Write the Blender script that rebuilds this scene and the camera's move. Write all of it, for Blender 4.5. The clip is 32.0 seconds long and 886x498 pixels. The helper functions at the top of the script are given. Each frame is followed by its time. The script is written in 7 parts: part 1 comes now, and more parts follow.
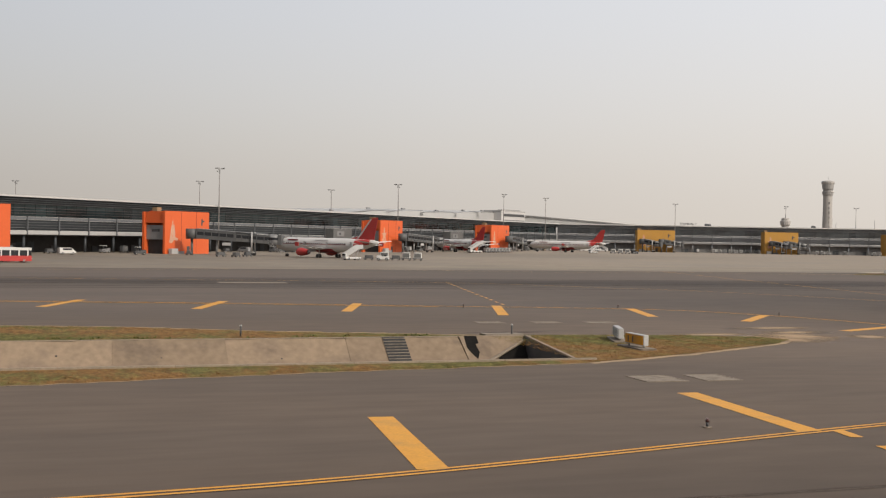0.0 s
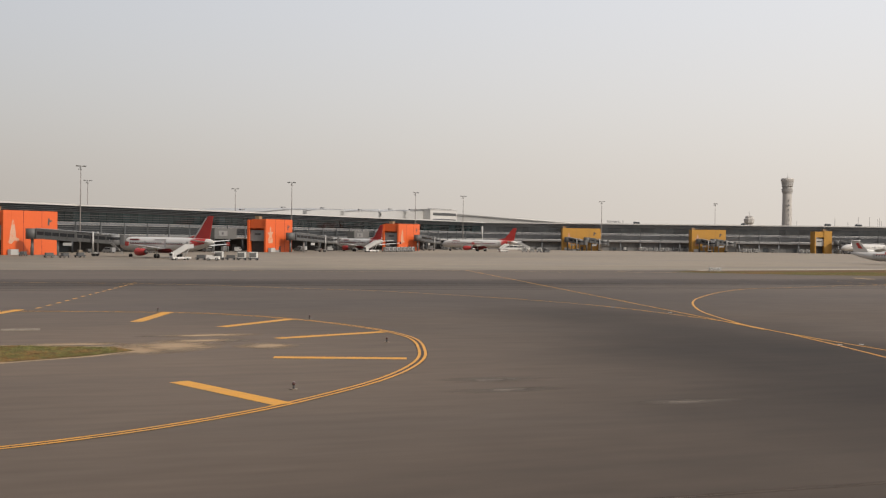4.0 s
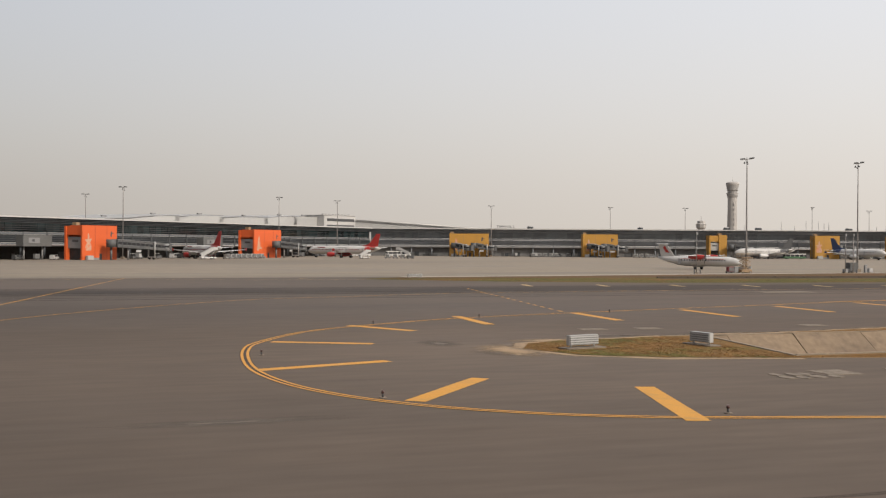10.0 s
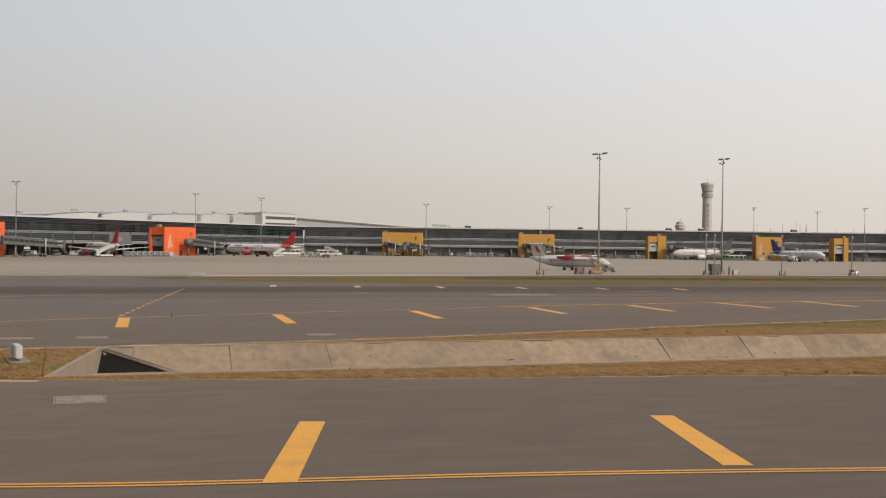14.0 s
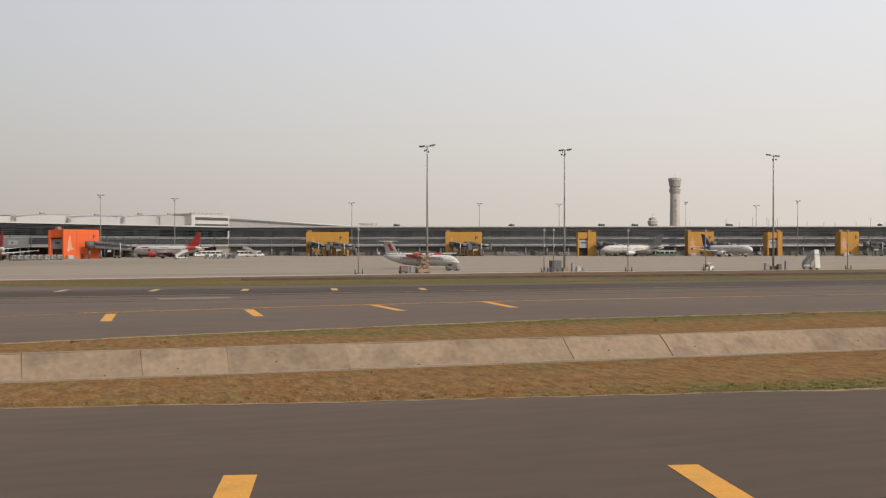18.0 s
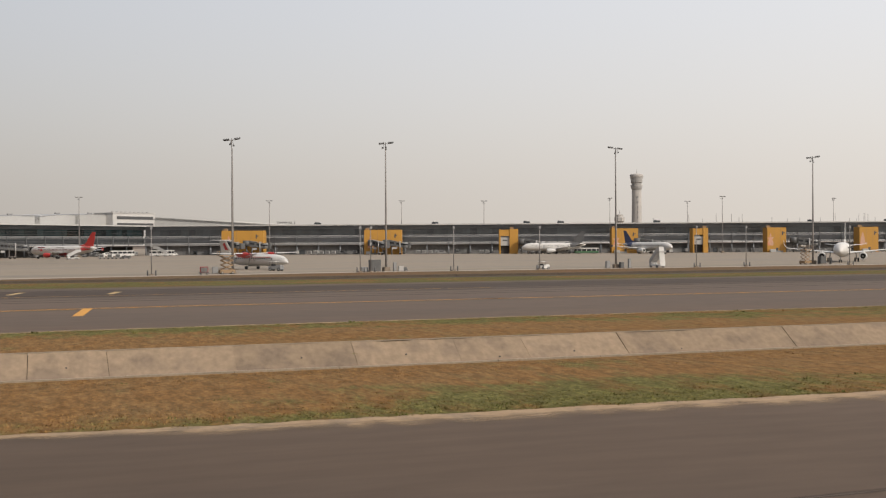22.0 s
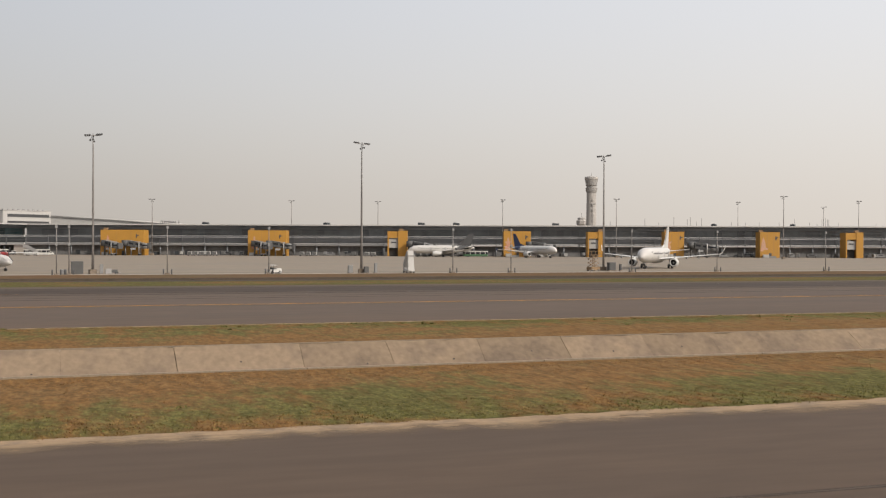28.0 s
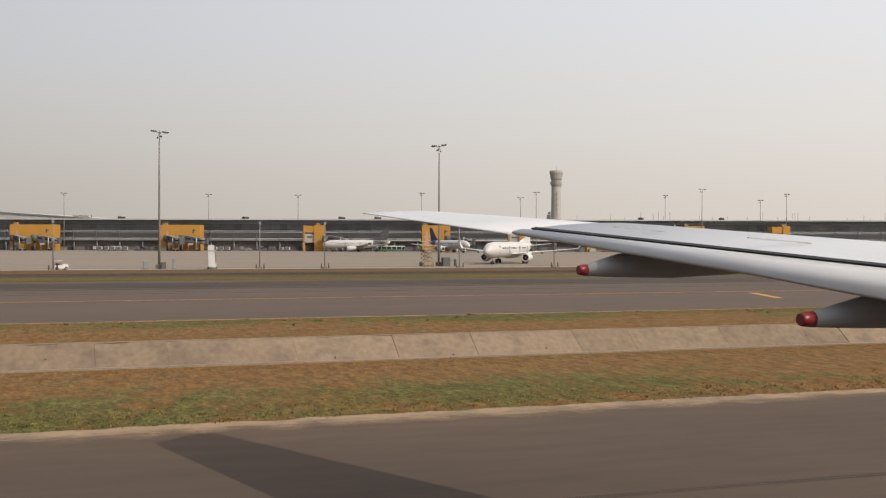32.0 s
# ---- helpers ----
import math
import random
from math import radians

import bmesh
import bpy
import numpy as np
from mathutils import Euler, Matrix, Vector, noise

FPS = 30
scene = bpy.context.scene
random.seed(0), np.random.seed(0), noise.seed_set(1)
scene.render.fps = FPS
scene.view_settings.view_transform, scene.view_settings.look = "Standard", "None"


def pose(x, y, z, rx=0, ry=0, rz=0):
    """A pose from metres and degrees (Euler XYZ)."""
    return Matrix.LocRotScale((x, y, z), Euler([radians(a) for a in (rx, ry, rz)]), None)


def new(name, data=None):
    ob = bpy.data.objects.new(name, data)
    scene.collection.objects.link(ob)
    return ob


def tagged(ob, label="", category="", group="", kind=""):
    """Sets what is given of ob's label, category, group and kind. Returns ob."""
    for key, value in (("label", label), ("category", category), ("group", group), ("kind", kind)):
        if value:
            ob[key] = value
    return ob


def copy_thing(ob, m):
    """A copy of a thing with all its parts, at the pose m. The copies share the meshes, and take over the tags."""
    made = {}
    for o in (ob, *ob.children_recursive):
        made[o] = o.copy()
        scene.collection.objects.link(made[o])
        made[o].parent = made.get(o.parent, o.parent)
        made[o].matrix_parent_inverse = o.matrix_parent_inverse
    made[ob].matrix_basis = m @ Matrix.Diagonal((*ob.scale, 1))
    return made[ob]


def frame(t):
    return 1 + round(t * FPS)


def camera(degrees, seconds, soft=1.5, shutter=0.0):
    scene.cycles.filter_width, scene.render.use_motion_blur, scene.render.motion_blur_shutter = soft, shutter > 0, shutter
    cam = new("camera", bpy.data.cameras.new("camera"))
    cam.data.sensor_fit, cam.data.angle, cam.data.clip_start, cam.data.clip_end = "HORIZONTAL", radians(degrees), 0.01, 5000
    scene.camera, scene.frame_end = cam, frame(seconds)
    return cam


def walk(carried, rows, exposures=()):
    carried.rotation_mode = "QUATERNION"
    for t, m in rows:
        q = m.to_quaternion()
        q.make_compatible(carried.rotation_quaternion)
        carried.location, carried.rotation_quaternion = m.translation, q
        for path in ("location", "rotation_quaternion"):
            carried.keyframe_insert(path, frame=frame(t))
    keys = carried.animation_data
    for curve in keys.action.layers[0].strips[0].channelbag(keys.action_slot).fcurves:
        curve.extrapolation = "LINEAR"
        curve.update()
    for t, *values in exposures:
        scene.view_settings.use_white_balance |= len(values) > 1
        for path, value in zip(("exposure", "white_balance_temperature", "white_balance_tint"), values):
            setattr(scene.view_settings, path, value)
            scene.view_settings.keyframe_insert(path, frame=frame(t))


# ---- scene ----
cam = camera(43.2, 32.0, soft=1.25)
# seconds, x along the taxiway, y across it, eye height, yaw, pitch, roll
PATH_ROWS = [
    (0.0, -34.53, -0.233, 6.600, -18.126, -0.596, -1.023),
    (0.5, -29.17, -0.261, 6.600, -18.209, -0.581, -0.670),
    (1.0, -23.77, -0.281, 6.600, -18.510, -0.450, -0.596),
    (1.5, -18.44, -0.294, 6.600, -18.517, -0.384, -0.438),
    (2.0, -13.13, -0.301, 6.600, -18.625, -0.509, -0.831),
    (2.5, -7.84, -0.301, 6.600, -18.407, -0.667, -0.749),
    (3.0, -2.50, -0.297, 6.600, -18.456, -0.705, -0.785),
    (3.5, 2.87, -0.287, 6.600, -18.508, -0.656, -0.675),
    (4.0, 8.25, -0.273, 6.600, -18.637, -0.573, -0.693),
    (4.5, 13.61, -0.255, 6.600, -18.752, -0.506, -0.192),
    (6.5, 36.71, -0.150, 6.600, -19.355, -0.559, -0.745),
    (7.0, 42.11, -0.119, 6.600, -19.458, -0.488, -0.631),
    (7.5, 47.42, -0.085, 6.600, -19.270, -0.433, -0.245),
    (8.0, 52.73, -0.051, 6.600, -19.201, -0.316, -0.407),
    (8.5, 58.05, -0.016, 6.600, -19.093, -0.195, -0.409),
    (9.0, 63.45, 0.020, 6.600, -19.089, -0.178, -0.780),
    (9.5, 68.86, 0.056, 6.600, -19.021, -0.257, -0.614),
    (10.0, 74.31, 0.092, 6.600, -19.044, -0.208, -0.376),
    (10.5, 79.69, 0.127, 6.600, -18.971, -0.122, -0.603),
    (11.0, 85.04, 0.162, 6.600, -19.055, -0.055, -0.349),
    (11.5, 90.30, 0.195, 6.600, -18.952, -0.095, -0.224),
    (12.0, 95.60, 0.228, 6.600, -18.897, -0.082, -0.317),
    (12.5, 100.94, 0.258, 6.600, -18.775, -0.109, -0.564),
    (13.0, 106.34, 0.287, 6.600, -18.718, -0.241, -0.656),
    (13.5, 111.79, 0.314, 6.600, -18.620, -0.353, -0.243),
    (14.0, 117.27, 0.339, 6.600, -18.789, -0.216, -0.725),
    (14.5, 122.70, 0.362, 6.600, -18.741, -0.128, -0.256),
    (16.5, 144.08, 0.425, 6.600, -18.479, -0.308, -0.245),
    (17.0, 149.50, 0.433, 6.600, -18.631, -0.413, -0.395),
    (17.5, 154.93, 0.438, 6.600, -18.619, -0.430, -0.185),
    (18.0, 160.39, 0.440, 6.600, -18.805, -0.259, 0.034),
    (18.5, 165.88, 0.438, 6.600, -18.946, -0.209, 0.467),
    (19.0, 171.35, 0.433, 6.600, -19.128, -0.173, 0.090),
    (19.5, 176.75, 0.424, 6.600, -19.140, -0.251, -0.394),
    (20.0, 182.09, 0.412, 6.600, -19.026, -0.428, -0.081),
    (20.5, 187.34, 0.397, 6.600, -19.001, -0.485, -0.552),
    (21.0, 192.56, 0.377, 6.600, -19.035, -0.478, -0.307),
    (21.5, 197.75, 0.354, 6.600, -19.046, -0.442, -0.196),
    (22.0, 202.96, 0.328, 6.600, -19.109, -0.368, 0.343),
    (22.5, 208.21, 0.298, 6.600, -19.103, -0.378, 0.332),
    (23.0, 213.49, 0.264, 6.600, -19.125, -0.323, 0.289),
    (23.5, 218.79, 0.227, 6.600, -19.057, -0.258, 0.118),
    (24.0, 224.11, 0.186, 6.600, -18.974, -0.243, -0.162),
    (24.5, 229.41, 0.143, 6.600, -18.930, -0.248, 0.063),
    (25.0, 234.69, 0.096, 6.600, -19.230, -0.373, -0.233),
    (25.5, 239.94, 0.045, 6.600, -19.195, -0.408, 0.281),
    (26.0, 245.21, -0.008, 6.600, -19.292, -0.303, 0.093),
    (26.5, 250.50, -0.064, 6.600, -19.203, -0.217, 0.150),
    (28.5, 272.19, -0.313, 6.600, -18.904, -0.279, -0.281),
    (29.0, 277.76, -0.380, 6.600, -18.884, -0.261, 0.232),
    (29.5, 283.31, -0.450, 6.600, -18.770, -0.254, 0.044),
    (30.0, 288.80, -0.521, 6.600, -18.784, -0.277, 0.282),
    (30.5, 294.19, -0.593, 6.600, -18.858, -0.332, 0.370),
    (31.0, 299.55, -0.666, 6.600, -19.006, -0.399, 0.415),
    (31.5, 304.87, -0.740, 6.600, -18.931, -0.540, 0.048),
    (32.0, 310.19, -0.815, 6.600, -18.977, -0.536, -0.152),
]
walk(cam, [(t, pose(x, y, z, 90 + pitch, roll, yaw)) for t, x, y, z, yaw, pitch, roll in PATH_ROWS])

# ---------------------------------------------------------------- light
SUN_TRAVEL = Vector((-0.405, 0.675, -0.616))
SUN_ELEV = math.asin(0.616 / SUN_TRAVEL.length)
world = bpy.data.worlds.new("hazy_sky")
scene.world = world
world.use_nodes = True
wn, wl = world.node_tree.nodes, world.node_tree.links
wn.clear()
sky = wn.new("ShaderNodeTexSky")
sky.sky_type = "NISHITA"
sky.sun_disc = False
sky.sun_elevation = SUN_ELEV
sky.sun_rotation = math.atan2(0.405, -0.675)
sky.altitude = 230
sky.air_density = 1.0
sky.dust_density = 9.0
sky.ozone_density = 1.0
sky_bg = wn.new("ShaderNodeBackground")
sky_bg.inputs["Strength"].default_value = 0.05
haze_bg = wn.new("ShaderNodeBackground")
# dust haze: pale and slightly warm at the horizon, a little cooler overhead
geo_dir = wn.new("ShaderNodeTexCoord")
sep = wn.new("ShaderNodeSeparateXYZ")
ramp = wn.new("ShaderNodeValToRGB")
ramp.color_ramp.elements[0].position = 0.0
ramp.color_ramp.elements[0].color = (0.60, 0.545, 0.485, 1)
ramp.color_ramp.elements[1].position = 0.26
ramp.color_ramp.elements[1].color = (0.60, 0.60, 0.615, 1)
wl.new(geo_dir.outputs["Generated"], sep.inputs[0])
wl.new(sep.outputs["Z"], ramp.inputs["Fac"])
wl.new(ramp.outputs["Color"], haze_bg.inputs["Color"])
glow = wn.new("ShaderNodeMapRange")  # the haze is brighter on the sun's side
glow.inputs["From Min"].default_value, glow.inputs["From Max"].default_value = -1.0, 1.0
glow.inputs["To Min"].default_value, glow.inputs["To Max"].default_value = 0.32, 1.36
wl.new(sep.outputs["X"], glow.inputs["Value"])
wl.new(glow.outputs[0], haze_bg.inputs["Strength"])
add_sh = wn.new("ShaderNodeAddShader")
wout = wn.new("ShaderNodeOutputWorld")
wl.new(sky.outputs["Color"], sky_bg.inputs["Color"])
wl.new(sky_bg.outputs[0], add_sh.inputs[0])
wl.new(haze_bg.outputs[0], add_sh.inputs[1])
wl.new(add_sh.outputs[0], wout.inputs["Surface"])

sun_data = bpy.data.lights.new("sun", "SUN")
sun_data.energy = 2.7
sun_data.angle = radians(0.8)
sun_data.color = (1.0, 0.93, 0.83)
sun = new("sun", sun_data)
sun.rotation_mode = "QUATERNION"
sun.rotation_quaternion = SUN_TRAVEL.to_track_quat("-Z", "Y")
sun.location = (150, -200, 300)
scene.view_settings.exposure = 0.0


# ---------------------------------------------------------------- materials
def mat(name, color, rough=0.7, metal=0.0, vary=0.12, scale=1.0, fine=8.0, bump=0.0, stretch=(1, 1, 1), color2=None, mix_at=(0.4, 0.62), random_piece=0.0, spec=None):
    """Procedural surface: two scales of noise tint the base colour; optional second colour in patches, bump, and tint by piece."""
    m = bpy.data.materials.new(name)
    m.use_nodes = True
    n, l = m.node_tree.nodes, m.node_tree.links
    b = n["Principled BSDF"]
    b.inputs["Roughness"].default_value = rough
    b.inputs["Metallic"].default_value = metal
    if spec is not None:
        b.inputs["Specular IOR Level"].default_value = spec
    pos = n.new("ShaderNodeNewGeometry")
    mp = n.new("ShaderNodeMapping")
    mp.inputs["Scale"].default_value = stretch
    l.new(pos.outputs["Position"], mp.inputs["Vector"])
    big = n.new("ShaderNodeTexNoise")
    big.inputs["Scale"].default_value = scale
    big.inputs["Detail"].default_value = 5
    big.inputs["Roughness"].default_value = 0.62
    small = n.new("ShaderNodeTexNoise")
    small.inputs["Scale"].default_value = fine
    small.inputs["Detail"].default_value = 4
    l.new(mp.outputs[0], big.inputs["Vector"])
    l.new(mp.outputs[0], small.inputs["Vector"])
    base = n.new("ShaderNodeRGB")
    base.outputs[0].default_value = (*color, 1)
    out = base.outputs[0]
    if color2:
        rp = n.new("ShaderNodeMapRange")
        rp.inputs["From Min"].default_value, rp.inputs["From Max"].default_value = mix_at
        l.new(big.outputs["Fac"], rp.inputs["Value"])
        mx = n.new("ShaderNodeMixRGB")
        l.new(rp.outputs[0], mx.inputs["Fac"])
        l.new(out, mx.inputs["Color1"])
        mx.inputs["Color2"].default_value = (*color2, 1)
        out = mx.outputs[0]
    sm = n.new("ShaderNodeMath")
    sm.operation = "ADD"
    l.new(big.outputs["Fac"], sm.inputs[0])
    l.new(small.outputs["Fac"], sm.inputs[1])
    mr = n.new("ShaderNodeMapRange")
    mr.inputs["From Min"].default_value, mr.inputs["From Max"].default_value = 0.6, 1.4
    mr.inputs["To Min"].default_value, mr.inputs["To Max"].default_value = 1 - vary, 1 + vary
    l.new(sm.outputs[0], mr.inputs["Value"])
    fac = mr.outputs[0]
    if random_piece:
        oi = n.new("ShaderNodeObjectInfo")
        r2 = n.new("ShaderNodeMapRange")
        r2.inputs["To Min"].default_value, r2.inputs["To Max"].default_value = 1 - random_piece, 1 + random_piece
        l.new(oi.outputs["Random"], r2.inputs["Value"])
        mu = n.new("ShaderNodeMath")
        mu.operation = "MULTIPLY"
        l.new(fac, mu.inputs[0])
        l.new(r2.outputs[0], mu.inputs[1])
        fac = mu.outputs[0]
    mul = n.new("ShaderNodeVectorMath")
    mul.operation = "SCALE"
    l.new(out, mul.inputs[0])
    l.new(fac, mul.inputs["Scale"])
    l.new(mul.outputs[0], b.inputs["Base Color"])
    if bump:
        bp = n.new("ShaderNodeBump")
        bp.inputs["Strength"].default_value = bump
        bp.inputs["Distance"].default_value = 0.05
        l.new(small.outputs["Fac"], bp.inputs["Height"])
        l.new(bp.outputs[0], b.inputs["Normal"])
    return m


M_ASPHALT = mat("worn_asphalt", (0.112, 0.084, 0.064), 0.85, vary=0.2, scale=0.05, fine=0.7, stretch=(0.35, 1.5, 1), color2=(0.090, 0.069, 0.054), mix_at=(0.42, 0.6), bump=0.15, spec=0.2)


def stain(material, places):
    """Worn-in rubber and oil stains, or pale dust where negative, with soft edges: (x, y, radius x, radius y, how dark) on the ground."""
    n, l = material.node_tree.nodes, material.node_tree.links
    b = n["Principled BSDF"]
    col = b.inputs["Base Color"].links[0].from_socket
    pos = n.new("ShaderNodeNewGeometry")
    wob = n.new("ShaderNodeTexNoise")
    wob.inputs["Scale"].default_value = 0.06
    wob.inputs["Detail"].default_value = 4
    l.new(pos.outputs["Position"], wob.inputs["Vector"])
    for x, y, rx, ry, dark in places:
        sh = n.new("ShaderNodeVectorMath")
        sh.operation = "SUBTRACT"
        l.new(pos.outputs["Position"], sh.inputs[0])
        sh.inputs[1].default_value = (x, y, 0)
        sc = n.new("ShaderNodeVectorMath")
        sc.operation = "MULTIPLY"
        l.new(sh.outputs[0], sc.inputs[0])
        sc.inputs[1].default_value = (1 / rx, 1 / ry, 0)
        ln = n.new("ShaderNodeVectorMath")
        ln.operation = "LENGTH"
        l.new(sc.outputs[0], ln.inputs[0])
        ad = n.new("ShaderNodeMath")
        ad.operation = "MULTIPLY_ADD"
        l.new(wob.outputs["Fac"], ad.inputs[0])
        ad.inputs[1].default_value = 0.9
        l.new(ln.outputs["Value"], ad.inputs[2])
        mr = n.new("ShaderNodeMapRange")
        mr.interpolation_type = "SMOOTHSTEP"
        mr.inputs["From Min"].default_value, mr.inputs["From Max"].default_value = 0.5, 1.9
        mr.inputs["To Min"].default_value, mr.inputs["To Max"].default_value = 1 - dark, 1.0
        l.new(ad.outputs[0], mr.inputs["Value"])
        mu = n.new("ShaderNodeVectorMath")
        mu.operation = "SCALE"
        l.new(col, mu.inputs[0])
        l.new(mr.outputs[0], mu.inputs["Scale"])
        col = mu.outputs[0]
    l.new(col, b.inputs["Base Color"])


stain(M_ASPHALT, ((45, 28, 18, 36, 0.72), (52, 66, 12, 36, 0.6), (26, 18, 18, 22, 0.36), (64, 24, 13, 30, 0.24), (182, 22, 60, 28, 0.3), (330, 22, 90, 26, 0.14), (60, 110, 46, 40, 0.3), (-20, 24, 34, 9, 0.2), (13, 68, 15, 30, -0.22), (101, 64, 16, 28, -0.22), (230, 158, 500, 12, 0.5), (-60, 150, 260, 14, 0.35)))


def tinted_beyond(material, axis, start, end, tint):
    """Multiplies the pavement colour by a tint further along (X) or across (Y) the taxiways."""
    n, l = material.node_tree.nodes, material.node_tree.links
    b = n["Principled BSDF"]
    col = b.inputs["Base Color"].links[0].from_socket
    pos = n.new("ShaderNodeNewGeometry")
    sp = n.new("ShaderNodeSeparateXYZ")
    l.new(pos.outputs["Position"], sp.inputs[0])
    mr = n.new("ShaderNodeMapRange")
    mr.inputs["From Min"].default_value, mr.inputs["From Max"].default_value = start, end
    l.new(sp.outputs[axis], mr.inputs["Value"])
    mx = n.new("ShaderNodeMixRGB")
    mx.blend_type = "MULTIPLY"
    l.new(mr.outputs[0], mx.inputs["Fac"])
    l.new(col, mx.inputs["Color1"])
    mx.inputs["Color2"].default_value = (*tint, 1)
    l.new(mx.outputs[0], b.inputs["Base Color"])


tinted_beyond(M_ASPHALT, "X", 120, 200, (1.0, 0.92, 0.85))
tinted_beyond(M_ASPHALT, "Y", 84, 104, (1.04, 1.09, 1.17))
M_DARK_ASPHALT = mat("dark_rubbered_asphalt", (0.075, 0.070, 0.068), 0.85, vary=0.3, scale=0.05, fine=0.9, stretch=(0.15, 1.5, 1), color2=(0.12, 0.108, 0.098), mix_at=(0.45, 0.7), spec=0.25)
M_APRON = mat("apron_concrete", (0.252, 0.208, 0.160), 0.85, vary=0.22, scale=0.035, fine=0.5, stretch=(0.5, 1.5, 1), color2=(0.20, 0.172, 0.14), mix_at=(0.45, 0.62), spec=0.2)
stain(M_APRON, ((-60, 300, 130, 110, 0.36), (110, 420, 120, 70, 0.22), (60, 222, 200, 12, 0.18), (330, 246, 300, 9, 0.16)))
M_CONCRETE = mat("drain_concrete", (0.230, 0.171, 0.118), 0.92, vary=0.24, scale=0.42, fine=3.2, stretch=(0.8, 0.7, 0.7), color2=(0.155, 0.117, 0.085), mix_at=(0.47, 0.63), bump=0.2, random_piece=0.12, spec=0.12)
M_JOINT = mat("grimy_joint_mortar", (0.085, 0.064, 0.047), 0.95, vary=0.2, scale=1.0, fine=6, spec=0.05)
M_COPING = mat("pale_coping", (0.27, 0.215, 0.16), 0.9, vary=0.25, scale=0.8, fine=6, color2=(0.2, 0.165, 0.125), bump=0.3, spec=0.1)
M_DUST = mat("dusty_verge", (0.345, 0.245, 0.155), 0.95, vary=0.2, scale=0.6, fine=5.0, color2=(0.235, 0.175, 0.12), mix_at=(0.47, 0.62), spec=0.1)


def feathered(material, lo=0.25, hi=0.75):
    """Lets a thin dust layer fade out over its "spread" (0 full, 1 none) with a ragged edge."""
    n, l = material.node_tree.nodes, material.node_tree.links
    b = n["Principled BSDF"]
    at = n.new("ShaderNodeAttribute")
    at.attribute_name = "spread"
    pos = n.new("ShaderNodeNewGeometry")
    mp = n.new("ShaderNodeMapping")
    mp.inputs["Scale"].default_value = (0.35, 1.6, 1)
    wob = n.new("ShaderNodeTexNoise")
    wob.inputs["Scale"].default_value = 1.1
    wob.inputs["Detail"].default_value = 6
    wob.inputs["Roughness"].default_value = 0.7
    l.new(pos.outputs["Position"], mp.inputs["Vector"])
    l.new(mp.outputs[0], wob.inputs["Vector"])
    ad = n.new("ShaderNodeMath")
    ad.operation = "MULTIPLY_ADD"
    l.new(wob.outputs["Fac"], ad.inputs[0])
    ad.inputs[1].default_value = 0.9
    l.new(at.outputs["Fac"], ad.inputs[2])
    mr = n.new("ShaderNodeMapRange")
    mr.interpolation_type = "SMOOTHSTEP"
    mr.inputs["From Min"].default_value, mr.inputs["From Max"].default_value = lo + 0.3, hi + 0.6
    mr.inputs["To Min"].default_value, mr.inputs["To Max"].default_value = 1.0, 0.0
    l.new(ad.outputs[0], mr.inputs["Value"])
    tr = n.new("ShaderNodeBsdfTransparent")
    mx = n.new("ShaderNodeMixShader")
    l.new(mr.outputs[0], mx.inputs["Fac"])
    l.new(tr.outputs[0], mx.inputs[1])
    l.new(b.outputs[0], mx.inputs[2])
    l.new(mx.outputs[0], n["Material Output"].inputs["Surface"])


feathered(M_DUST)


